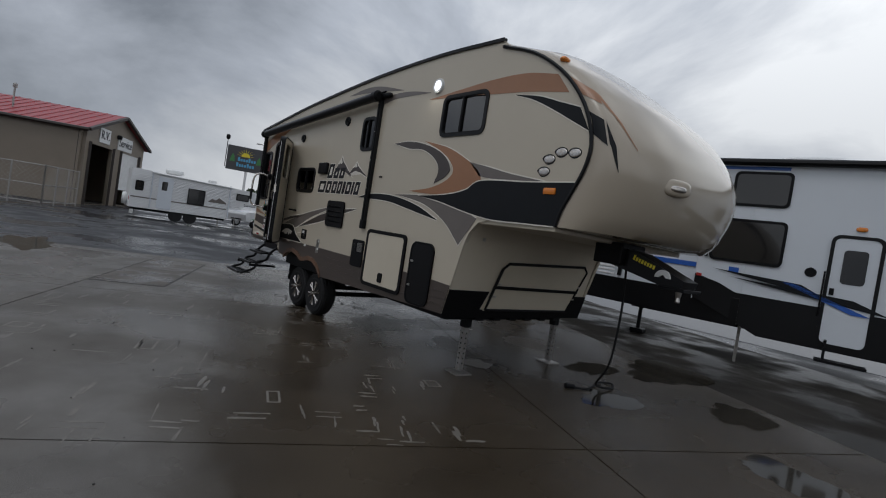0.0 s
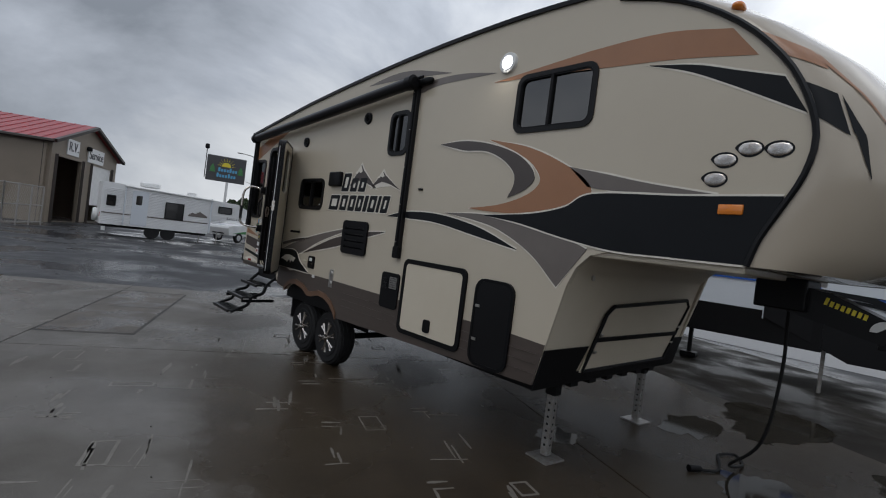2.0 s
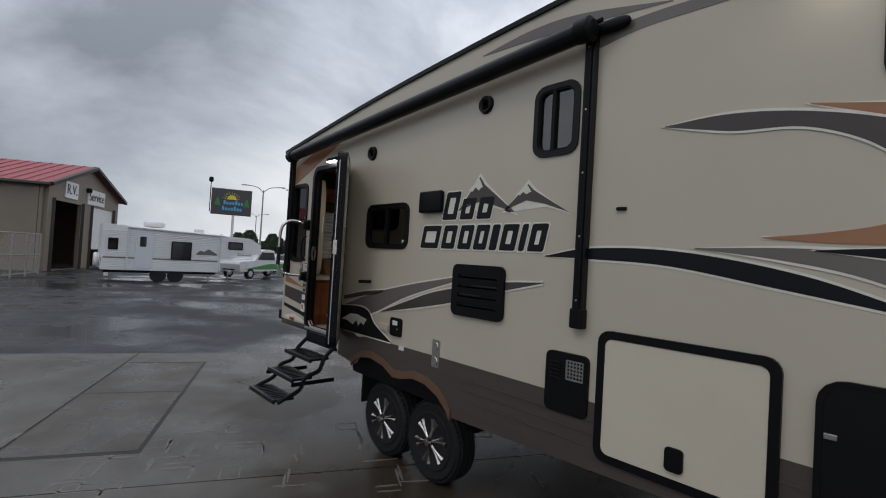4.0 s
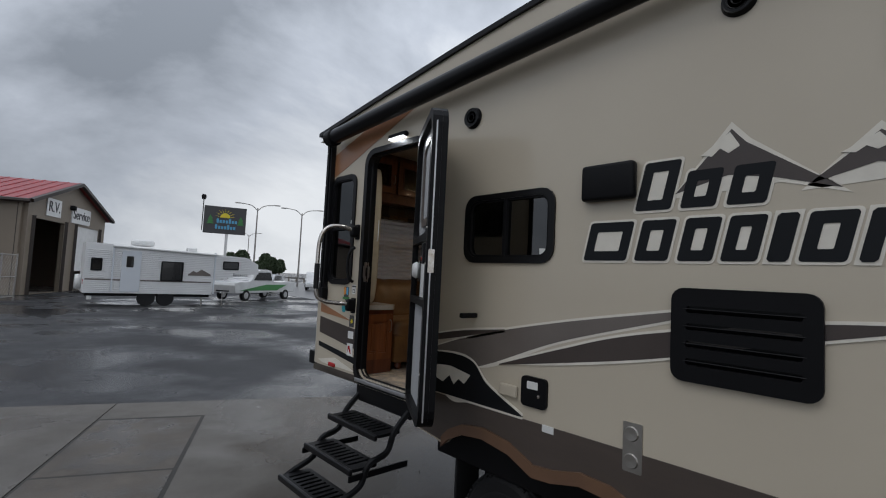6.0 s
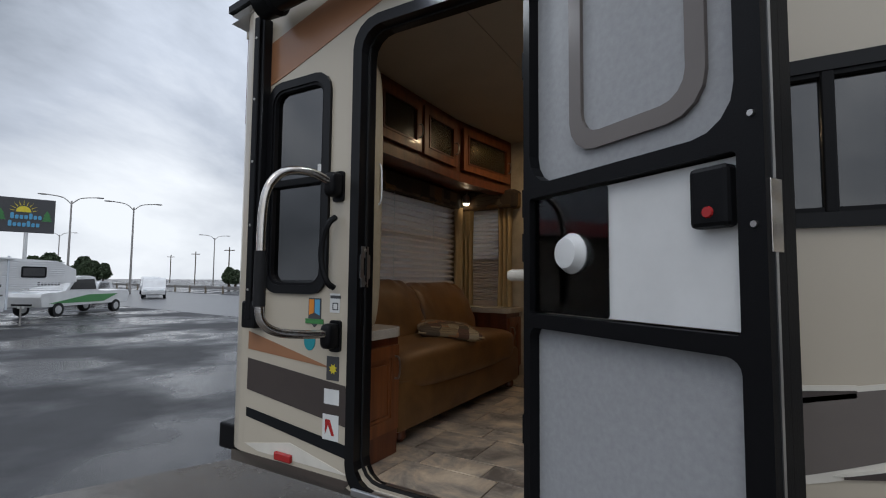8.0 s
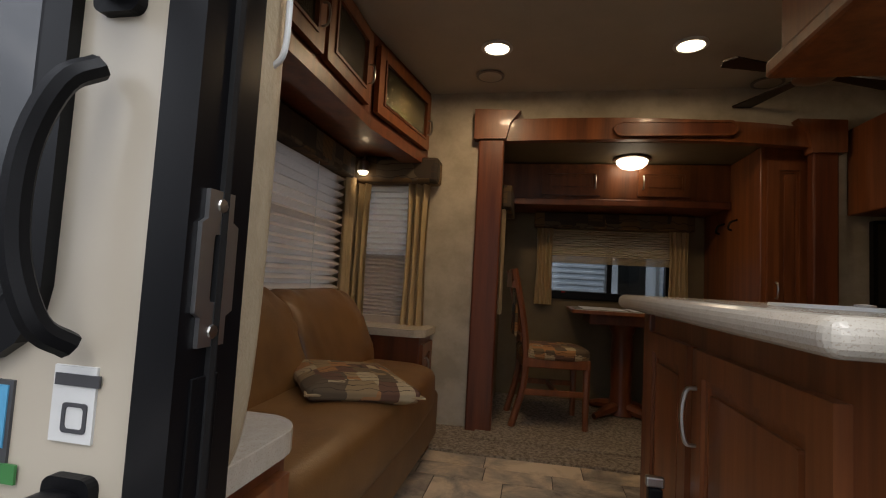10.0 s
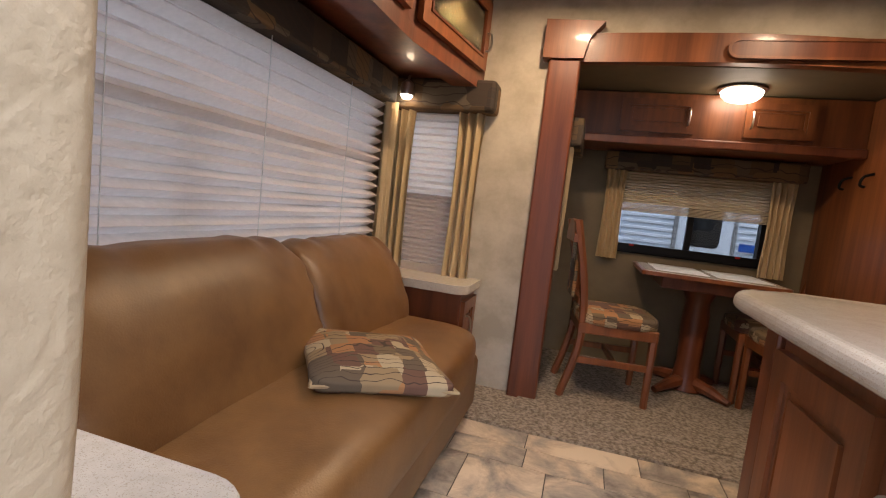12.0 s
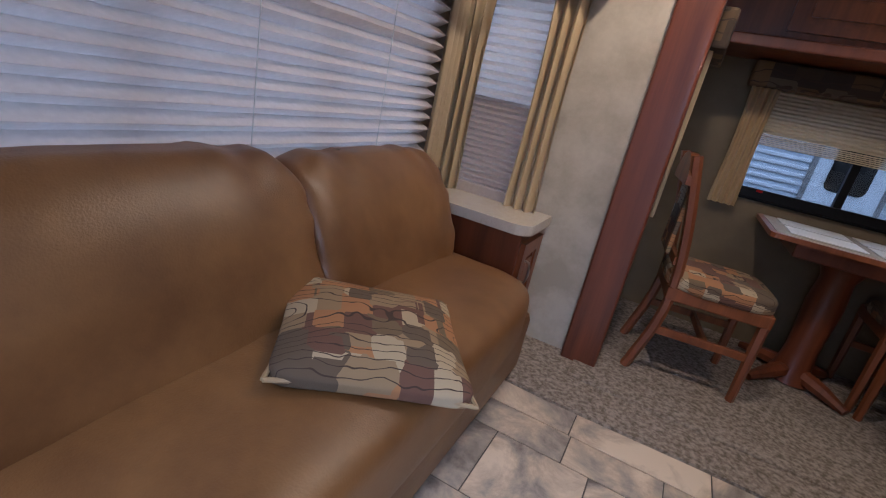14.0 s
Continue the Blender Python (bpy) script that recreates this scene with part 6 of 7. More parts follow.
for x, y in ((3.47, 1.83), (4.36, 1.87), (5.25, 1.89)):
    cl = thing("ceiling_light", "small round recessed ceiling light, lit", "lamp", "ceiling lights", at=(x, y, CZ))
    part("trim_ring", lathe([(0.075, 0), (0.078, -0.008), (0.06, -0.012), (0.058, 0)], (x, y, CZ), "z", 28), WHITE, cl, smooth=True)
    part("lens", lathe([(0.062, -0.004), (0.05, -0.012), (0, -0.016)], (x, y, CZ), "z", 24), GLOW, cl, smooth=True).visible_shadow = False
for x, y in ((3.41, 2.14), (4.87, 2.31)):
    cs = thing("ceiling_speaker", "round beige ceiling speaker grille", "speaker", "ceiling speakers", at=(x, y, CZ))
    part("grille", lathe([(0.07, 0), (0.072, -0.008), (0.06, -0.014), (0, -0.014)], (x, y, CZ), "z", 24), CEIL, cs, smooth=True)
    part("rim", lathe([(0.07, 0), (0.078, -0.004), (0.078, -0.010), (0.068, -0.012)], (x, y, CZ), "z", 24), GREYV, cs, smooth=True)
fan = thing("ceiling_fan", "dark-bladed ceiling fan at rest", "fan", at=(4.92, 1.98, CZ))
part("hub", lathe([(0.03, 0), (0.03, -0.07), (0.085, -0.09), (0.085, -0.14), (0.03, -0.16)], (4.92, 1.98, CZ), "z", 20), NICKEL, fan, smooth=True)
for k in range(4):
    a = radians(20 + 90 * k)
    part("blade", moved(plate([(0.10, -0.025), (0.44, -0.05), (0.47, 0), (0.44, 0.05), (0.10, 0.025)], (), -0.12, -0.112, "xy"), Matrix.Translation((4.92, 1.98, CZ)) @ Matrix.Rotation(a, 4, "Z")), TRIMB, fan)

# the room was set out under a 2.12 m ceiling; its true height is 2.0 m
LOW = 0.945
for ob in list(scene.objects):
    kept = ob.type in {"LIGHT", "CAMERA"} or ob.parent or ob in (rv, awn, door, stp, grab, cable) or ob.name.startswith("end_cabinet") or ob.name == "floor"
    if not kept:
        ob.location.z = FZ + (ob.location.z - FZ) * LOW
        ob.scale.z = LOW

# padded jamb lining and white handle just inside the door
pad = thing("door_side_panel", "embossed cream vinyl padded lining beside the entry", "panel", at=(3.30, 0.12, 1.6))
pb = soft(0, 0, 0, 1, 1, 1, 4, 14)
for v in pb.verts:
    v.co = Vector((3.318 + v.co.x * 0.075, 0.105 + v.co.y * 0.10, 2.16 + v.co.z * 1.12))
part("lining", pb, PADDED, pad, smooth=True)
part("white_handle", tube(smooth_line([(3.350, 0.125, 2.29), (3.366, 0.118, 2.27), (3.372, 0.115, 2.20), (3.370, 0.115, 2.13), (3.350, 0.12, 2.11)], 5), 0.004, 8), WHITE, pad, smooth=True)

# ---- ground ----
NV, MV = Vector((0.914, -0.407)), Vector((0.407, 0.914))


def gp(n, m):
    p = NV * n + MV * m
    return (p.x, p.y)


solid("ground", plate([(-400, -400), (400, -400), (400, 400), (-400, 400)], (), -0.30, -0.022, "xy"), ASPHALT, "dark wet asphalt lot with puddles", "ground", "structure")
ROWS = (-0.4, 4.6, 9.5, 14.5, 19.5)
COLS = (-12.6, -7.0, -1.15, 4.5, 7.9)
pav = tagged(new("pavement"), "wet stained concrete slabs with sawn joints", "pavement", "", "structure")
for i in range(4):
    for j in range(4):
        a, b, c, d = ROWS[i] + 0.008, ROWS[i + 1] - 0.008, COLS[j] + 0.008, COLS[j + 1] - 0.008
        ob = part("slab", plate([gp(a, c), gp(b, c), gp(b, d), gp(a, d)], (), -0.20, 0.0, "xy"), CONCRETE, pav)
part("joint_filler", plate([gp(ROWS[0], COLS[0]), gp(ROWS[-1], COLS[0]), gp(ROWS[-1], COLS[-1]), gp(ROWS[0], COLS[-1])], (), -0.21, -0.012, "xy"), JOINT, pav)
for n0, n1, m0, m1 in ((0.35, 2.0, -0.06, -1.12), (2.0, 3.9, -0.06, -1.12)):
    part("patched_slab", plate([gp(n0 + 0.02, m1), gp(n1 - 0.02, m1), gp(n1 - 0.02, m0), gp(n0 + 0.02, m0)], (), -0.01, 0.004 if n0 > 1 else 0.002, "xy"), PATCH, pav)
part("patch_joint", plate([gp(0.31, -1.145), gp(3.94, -1.145), gp(3.94, -0.02), gp(0.31, -0.02)], (), -0.01, 0.0015, "xy"), JOINT, pav)
rnd = random.Random(11)


def scratches():
    """Pale rectangular scrape marks left on the slabs."""
    bms = []
    for k in range(190):
        n, m = rnd.uniform(3.0, 9.4), rnd.uniform(-3.5, 3.6)
        w, l = rnd.uniform(0.006, 0.024), rnd.uniform(0.06, 0.34)
        turn = rnd.choice((0, 0, 90)) + rnd.uniform(-6, 6)
        if k % 7 == 0:
            w2, l2 = rnd.uniform(0.10, 0.24), rnd.uniform(0.18, 0.42)
            p = gp(n, m)
            bms.append(moved(ring(-l2 / 2, -w2 / 2, l2 / 2, w2 / 2, rnd.uniform(0.012, 0.03), 0.01, 0.0, 0.0012, "xy"), Matrix.Translation((p[0], p[1], 0)) @ Matrix.Rotation(radians(turn - 24), 4, "Z")))
            continue
        for s in range(rnd.choice((1, 2, 3))):
            jag = [(-l / 2, -w * rnd.uniform(0.3, 1)), (-l / 6, -w * rnd.uniform(0.4, 1.2)), (l / 5, -w * rnd.uniform(0.2, 1)), (l / 2, -w * 0.4), (l / 2, w * 0.5), (l / 7, w * rnd.uniform(0.2, 1)), (-l / 4, w * rnd.uniform(0.3, 1.2)), (-l / 2, w * 0.4)]
            b = plate(jag, (), 0.0, 0.0012, "xy")
            p = gp(n + s * 0.09, m + s * rnd.uniform(-0.04, 0.06))
            bms.append(moved(b, Matrix.Translation((p[0], p[1], 0)) @ Matrix.Rotation(radians(turn - 24 + 90 * (s == 2)), 4, "Z")))
    return join(*bms)


def puddle(n, m, a, b, seed):
    """A shallow film of water with a wandering outline."""
    pts = []
    for k in range(40):
        t = 2 * math.pi * k / 40
        r = 1 + 0.55 * noise.noise(Vector((math.cos(t) * 1.6 + seed, math.sin(t) * 1.6, seed))) + 0.22 * noise.noise(Vector((math.cos(t) * 5, math.sin(t) * 5, seed)))
        pts.append((n + a * r * math.cos(t), m + b * r * math.sin(t)))
    return plate(pts, (), 0.0004, 0.0022, "xy")


for n, m, a, b in ((9.4, 4.1, 0.55, 0.9), (9.85, 1.75, 0.30, 0.42), (8.35, 1.1, 0.16, 0.2), (10.8, 3.1, 0.35, 0.5), (11.6, 1.6, 0.4, 0.3), (8.9, 2.9, 0.3, 0.5), (-1.6, -3.4, 1.3, 0.5)):
    part("puddle", puddle(n, m, a, b, n + m), WATER, pav, "thin standing rainwater")
tagged(part("scrape_marks", scratches(), SCRATCH, pav), kind="stuff")
pebbles = join(*[moved(soft(0, 0, 0, 0.016, 0.013, 0.010, 2.2, 1), Matrix.Translation((*gp(rnd.uniform(1, 12), rnd.uniform(-7, 4)), 0.003)) @ Matrix.Scale(rnd.uniform(0.4, 1.2), 4)) for _ in range(280)])
tagged(solid("pebbles", pebbles, JOINT, "scattered pebbles and grit on the concrete", "gravel"), kind="stuff")

MUD = material("muddy_asphalt", (0.034, 0.030, 0.025), 0.7, dark=(0.014, 0.012, 0.010), scale=0.9, bump=1.0, bscale=70, spread=0.4, wet=(0.8, 0.30, 0.85), spec=0.12, fine=(0.05, 0.044, 0.037))
solid("verge", plate([gp(-12, 7.92), gp(30, 7.92), gp(30, 12.6), gp(-12, 12.6)], (), -0.021, -0.010, "xy"), MUD, "dark muddy asphalt strip between slab and parked trailers", "ground", "structure")

# road beside the lot, with kerb rail
solid("road", plate([(-200, 30), (-10, 12.5), (40, 9.5), (40, 21), (-10, 26), (-200, 52)], (), -0.03, -0.012, "xy"), ROAD, "wet grey road beyond the lot", "road", "structure")
gr = thing("guard_rail", "long weathered guard rail beside the road", "guard rail", at=(-40, 27, 0))
for k in range(40):
    x = -120 + 4 * k
    y = 28 + (40 - 0.0) * (-(x + 10) / 190) * 0.62 if x < -10 else 28 - (x + 10) * 0.05
    part("post", box(x - 0.08, y - 0.08, -0.05, x + 0.08, y + 0.08, 0.85, 0.01), WOODFENCE, gr)
    if k < 39:
        x2 = x + 4
        y2 = 28 + 40 * (-(x2 + 10) / 190) * 0.62 if x2 < -10 else 28 - (x2 + 10) * 0.05
        part("rail", moved(box(-2.03, -0.04, 0.5, 2.03, 0.04, 0.8, 0.01), Matrix.Translation(((x + x2) / 2, (y + y2) / 2, 0)) @ Matrix.Rotation(math.atan2(y2 - y, 4), 4, "Z")), GALV, gr)


# ---- service building ----
bl = thing("service_building", "tan metal-clad service building with red roof and two bay doors", "building", at=(-24, 0, 0))
C0 = Vector((-24.6, -1.5))
gdir = Vector((-0.90, 0.43)).normalized()   # along the gable end
ldir = Vector((-0.43, -0.90)).normalized()  # along the eave
GW, LEN, EH, RH = 10.0, 26.0, 4.75, 6.3


def bp(g, l):
    p = C0 + gdir * g + ldir * l
    return p.x, p.y


def wall_uv(outer, holes, p0, d, t0, t1):
    bm = plate(outer, holes, t0, t1, "xz")
    M = Matrix.Translation((p0.x, p0.y, 0)) @ Matrix.Rotation(math.atan2(d.y, d.x), 4, "Z")
    return moved(bm, M)


part("gable_wall", wall_uv([(0, 0), (GW, 0), (GW, EH), (GW / 2, RH), (0, EH)], [[(0.7, 0.02), (4.0, 0.02), (4.0, 3.9), (0.7, 3.9)], [(5.6, 0.02), (9.0, 0.02), (9.0, 3.9), (5.6, 3.9)]], C0, gdir, -0.2, 0.0), TAN, bl)
part("eave_wall", wall_uv([(0, 0), (LEN, 0), (LEN, EH), (0, EH)], [[(6.4, 0.05), (7.4, 0.05), (7.4, 2.15), (6.4, 2.15)]], C0, ldir, 0.0, 0.2), TAN, bl)
for k in range(86):
    part("cladding_rib", wall_uv([(0.15 + k * 0.3, 0.15), (0.19 + k * 0.3, 0.15), (0.19 + k * 0.3, EH - 0.1), (0.15 + k * 0.3, EH - 0.1)], (), C0, ldir, -0.025, 0.0), TAN, bl) if not (20.8 < k < 24.6) else None
part("back_wall", wall_uv([(0, 0), (GW, 0), (GW, EH), (GW / 2, RH), (0, EH)], (), C0 + ldir * LEN, gdir, -0.2, 0), TAN, bl)
part("far_wall", wall_uv([(0, 0), (LEN, 0), (LEN, EH), (0, EH)], (), C0 + gdir * GW, ldir, -0.2, 0.0), TAN, bl)
part("inner_floor", plate([bp(0.2, 0.2), bp(GW - 0.2, 0.2), bp(GW - 0.2, LEN), bp(0.2, LEN)], (), -0.02, 0.01, "xy"), CONCRETE, bl)


def roof_slope(g0, g1, z0, z1):
    bm = bmesh.new()
    q = [(*bp(g0, -0.5), z0), (*bp(g0, LEN), z0), (*bp(g1, LEN), z1), (*bp(g1, -0.5), z1)]
    lo = [bm.verts.new(p) for p in q]
    hi = [bm.verts.new((p[0], p[1], p[2] + 0.12)) for p in q]
    bm.faces.new(lo), bm.faces.new(hi)
    for i in range(4):
        bm.faces.new((lo[i], lo[(i + 1) % 4], hi[(i + 1) % 4], hi[i]))
    bmesh.ops.recalc_face_normals(bm, faces=bm.faces)
    return bm


rf = part("roof", roof_slope(-0.5, GW / 2, EH - 0.15, RH + 0.02), REDROOF, bl, "red ribbed metal roof")
part("roof", roof_slope(GW + 0.5, GW / 2, EH - 0.15, RH + 0.02), REDROOF, bl)
for k in range(45):
    a, b = (*bp(-0.5, k * 0.58 - 0.4), EH - 0.02), (*bp(GW / 2, k * 0.58 - 0.4), RH + 0.15)
    part("roof_rib", tube([a, b], 0.03, 4), REDROOF, rf)
for g0, g1 in ((-0.5, GW / 2), (GW + 0.5, GW / 2)):
    part("bargeboard", tube([(*bp(g0, -0.52), EH - 0.1), (*bp(g1, -0.52), RH + 0.06)], 0.13, 4), TRIMB, bl)
part("gutter", tube([(*bp(-0.52, -0.5), EH - 0.12), (*bp(-0.52, LEN), EH - 0.12)], 0.11, 6), TRIMB, bl)
part("downpipe", tube([(*bp(-0.12, 0.15), 0.0), (*bp(-0.12, 0.15), EH - 0.1)], 0.09, 6), TRIMB, bl)
for g in (0.55, 4.15, 5.45, 9.15):
    part("bay_post", tube([(*bp(g, -0.22), 0.0), (*bp(g, -0.22), 4.0)], 0.13, 4), TRIMB, bl)
bay2 = part("bay_door", wall_uv([(5.6, 1.2), (9.0, 1.2), (9.0, 3.9), (5.6, 3.9)], (), C0, gdir, -0.16, -0.12), WHITE, bl, "white sectional bay door")
for k in range(4):
    part("panel_seam", wall_uv([(5.6, 1.75 + 0.55 * k), (9.0, 1.75 + 0.55 * k), (9.0, 1.78 + 0.55 * k), (5.6, 1.78 + 0.55 * k)], (), C0, gdir, -0.115, -0.10), GREYV, bay2)
part("bay_lining", wall_uv([(0.7, 0), (4.0, 0), (4.0, 3.9), (0.7, 3.9)], (), C0 + ldir * 5, gdir, -0.2, 0.0), CREAM, bl)
part("side_door", wall_uv([(6.4, 0.05), (7.4, 0.05), (7.4, 2.15), (6.4, 2.15)], (), C0, ldir, 0.02, 0.07), SNOWY, bl, "white steel side door")
part("vent_pipe", tube([(*bp(1.5, 4.5), EH), (*bp(1.5, 4.5), EH + 1.9)], 0.05, 8), GALV, bl)
part("vent_cowl", lathe([(0.12, 0), (0.12, 0.2), (0.02, 0.28)], (*bp(1.5, 4.5), EH + 1.8), "z", 10), GALV, bl)


def words(text, size, m, mat, name, parent):
    cu = bpy.data.curves.new(name, "FONT")
    cu.body, cu.size, cu.extrude, cu.align_x = text, size, 0.01, "CENTER"
    tmp = new("tmp_text", cu)
    me = bpy.data.meshes.new_from_object(tmp.evaluated_get(bpy.context.evaluated_depsgraph_get()))
    bpy.data.objects.remove(tmp)
    me.transform(m)
    me.materials.append(mat)
    ob = new(name, me)
    ob.parent = parent
    if parent.location.length > 0 and parent.parent is None:
        ob.matrix_parent_inverse = Matrix.Translation(-parent.location)
    return ob


for txt, g, w, z in (("R.V.", 2.5, 1.6, 4.15), ("Service", 6.0, 2.6, 4.05)):
    sg = part("sign_board", wall_uv([(g - w / 2, z), (g + w / 2, z), (g + w / 2, z + 0.95), (g - w / 2, z + 0.95)], (), C0, gdir, -0.26, -0.2), SIDING, bl, "white sign board")
    p = bp(g, 0)
    nrm = -ldir
    # upright text on the board, facing away from the wall
    zrot = math.atan2(gdir.y, gdir.x)
    base = Matrix.Translation((p[0] + nrm.x * 0.275, p[1] + nrm.y * 0.275, z + 0.25)) @ Matrix.Rotation(zrot, 4, "Z") @ Matrix.Rotation(math.pi / 2, 4, "X")
    words(txt, 0.8, base, INK, "sign_text", bl)
part("wall_lamp", soft(*bp(4.7, -0.25), 4.9, 0.4, 0.4, 0.3, 3, 3), BLACK, bl)
sh2 = thing("lean_to_shed", "small tan lean-to shed with brown roof against the service building", "shed", at=(-20, -5, 0))
sp0 = C0 + ldir * 9.5 - gdir * 0.05
part("shed_wall", moved(plate([(0, 0), (6, 0), (6, 2.6), (0, 2.6)], (), 0, -3.0), Matrix.Translation((sp0.x, sp0.y, 0)) @ Matrix.Rotation(math.atan2(ldir.y, ldir.x), 4, "Z")), TAN, sh2)
part("shed_roof", moved(plate([(-0.3, 2.55), (6, 2.55), (6, 2.8), (-0.3, 2.8)], (), 0.0, -3.3), Matrix.Translation((sp0.x, sp0.y, 0)) @ Matrix.Rotation(math.atan2(ldir.y, ldir.x), 4, "Z")), TRIMB, sh2)
# chain-link enclosure
fc = thing("chain_link_fence", "galvanised chain-link enclosure beside the service building", "fence", at=(-19, -2, 0))
cor = [Vector((-21.3, -1.6)), Vector((-17.6, -3.1)), Vector((-19.2, -6.8))]
for a, b in zip(cor, cor[1:]):
    n = 3
    for k in range(n + 1):
        p = a.lerp(b, k / n)
        part("post", tube([(p.x, p.y, 0), (p.x, p.y, 2.0)], 0.035, 6), GALV, fc)
    for z in (0.15, 1.0, 1.95):
        part("rail", tube([(a.x, a.y, z), (b.x, b.y, z)], 0.025, 6), GALV, fc)
    wires = []
    L = (b - a).length
    for k in range(int(L / 0.22) + 9):
        for s in (-1, 1):
            u0, u1 = (k - 4) * 0.22, (k - 4) * 0.22 + s * 1.8
            z0, z1 = 0.15, 1.95
            c0, c1 = max(0, min(L, u0)), max(0, min(L, u1))
            if abs(u1 - u0) > 0 and c0 != c1:
                za, zb = z0 + (c0 - u0) / (u1 - u0) * 1.8, z0 + (c1 - u0) / (u1 - u0) * 1.8
                pa, pb2 = a.lerp(b, c0 / L), a.lerp(b, c1 / L)
                wires.append(tube([(pa.x, pa.y, za), (pb2.x, pb2.y, zb)], 0.006, 3))
    tagged(part("chain_mesh", join(*wires), GALV, fc), kind="stuff")
bo = solid("bollard", lathe([(0.10, 0), (0.10, 1.2), (0.06, 1.28), (0, 1.3)], (-21.7, 1.1, 0), "z", 14), WHITE, "white painted steel bollard before the bay door", "bollard", smooth=True)


# ---- white travel trailer across the lot ----
def local_parts(owner):
    def add(n, bm, m, lab="", par=None, sm=False):
        ob = link_mesh(n, bm, m, sm)
        ob.parent = par or owner
        return tagged(ob, lab)
    return add


wt = thing("white_travel_trailer", "older white corrugated travel trailer parked by the service building", "travel trailer")
add = local_parts(wt)
TL, TH = 6.6, 2.62
prof = [(0, 0.55), (0, TH), (6.3, TH - 0.25), (6.9, TH - 0.55), (6.95, 1.6), (4.9, 1.25), (4.85, 0.55)]
add("body", plate(prof, (), 0, 2.3), SIDING, "white ribbed aluminium body")
for k in range(24):
    z = 0.62 + k * 0.08
    x1 = 4.8 if z < 1.26 else 6.55
    if z < TH - 0.3:
        add("siding_rib", box(0.05, -0.018, z, x1, 0.0, z + 0.035, 0.006, 1), SIDING)
add("stripe", box(0.05, -0.022, 1.08, 4.8, -0.016, 1.14, 0), GREYV)
d = add("entry_door", plate(rr(1.25, 0.62, 1.95, 2.35, 0.06), (), -0.03, 0), SNOWY, "cream entry door")
add("door_window", plate(rr(1.42, 1.65, 1.68, 2.12, 0.04), (), -0.036, -0.03), TV, par=d)
for x0, z0, x1, z1 in ((2.75, 1.15, 3.55, 1.95), (5.3, 1.78, 5.95, 2.1), (0.25, 1.5, 0.55, 1.95)):
    w = add("window", plate(rr(x0, z0, x1, z1, 0.04), (), -0.03, 0), TV, "dark window")
    add("window_frame", ring(x0 - 0.04, z0 - 0.04, x1 + 0.04, z1 + 0.04, 0.05, 0.05, -0.036, -0.01), BLACK, par=w)
add("picture_print", plate([(3.8, 1.45), (4.0, 1.62), (4.15, 1.55), (4.35, 1.70), (4.75, 1.48), (4.75, 1.40), (3.8, 1.40)], (), -0.024, -0.016), GREYV)
for k in range(7):
    add("lettering_bar", box(5.75 + 0.10 * k, -0.012, 1.45, 5.82 + 0.10 * k, -0.004, 1.55 + 0.05 * (k == 0), 0), INK)
add("roof_conditioner", soft(2.1, 1.1, TH + 0.13, 0.9, 0.7, 0.30, 4, 5), WHITE, "white roof air conditioner", sm=True)
add("roof_vent", box(3.9, 0.9, TH - 0.15, 4.3, 1.3, TH + 0.06, 0.02), WHITE)
add("awning_roller", tube([(0.9, -0.05, TH - 0.10), (5.0, -0.05, TH - 0.22)], 0.05, 8), WHITE)
for x in (0.95, 4.9):
    add("awning_arm", box(x - 0.03, -0.06, 0.6, x + 0.03, 0.0, TH - 0.12, 0.004), SNOWY)
for x in (2.25, 2.98):
    t = add("wheel", lathe([(0.2, -0.1), (0.33, -0.11), (0.35, 0), (0.33, 0.11), (0.2, 0.1)], (x, 0.15, 0.35), "y", 22), RUBBER, "tyre on white wheel", sm=True)
    add("rim", lathe([(0.2, -0.09), (0.22, -0.10), (0.17, -0.07), (0, -0.075)], (x, 0.15, 0.35), "y", 18), WHITE, par=t)
    for k in range(8):
        add("rim_hole", lathe([(0, -0.079), (0.025, -0.078), (0.027, -0.07)], (x + 0.12 * math.cos(k * 0.785), 0.15, 0.35 + 0.12 * math.sin(k * 0.785)), "y", 8), BLACK, par=t)
for x in (4.5, 5.4):
    add("stabiliser_leg", tube([(x, 0.3, 0.0), (x, 0.3, 0.7)], 0.03, 6), GALV)
add("spare_wheel", lathe([(0, -0.12), (0.30, -0.10), (0.34, 0), (0.30, 0.1)], (-0.12, 1.2, 0.95), "x", 18), WHITE, sm=True)
add("underframe", box(0.1, 0.2, 0.42, 4.8, 2.1, 0.56, 0.01), BLACK)
add("tail_lamp", box(-0.02, 0.05, 0.9, 0.0, 0.2, 1.1, 0.004), REDL)
wt.matrix_world = pose(-17.3, 0.35, 0, 0, 0, math.degrees(math.atan2(5.8, 0.3)))


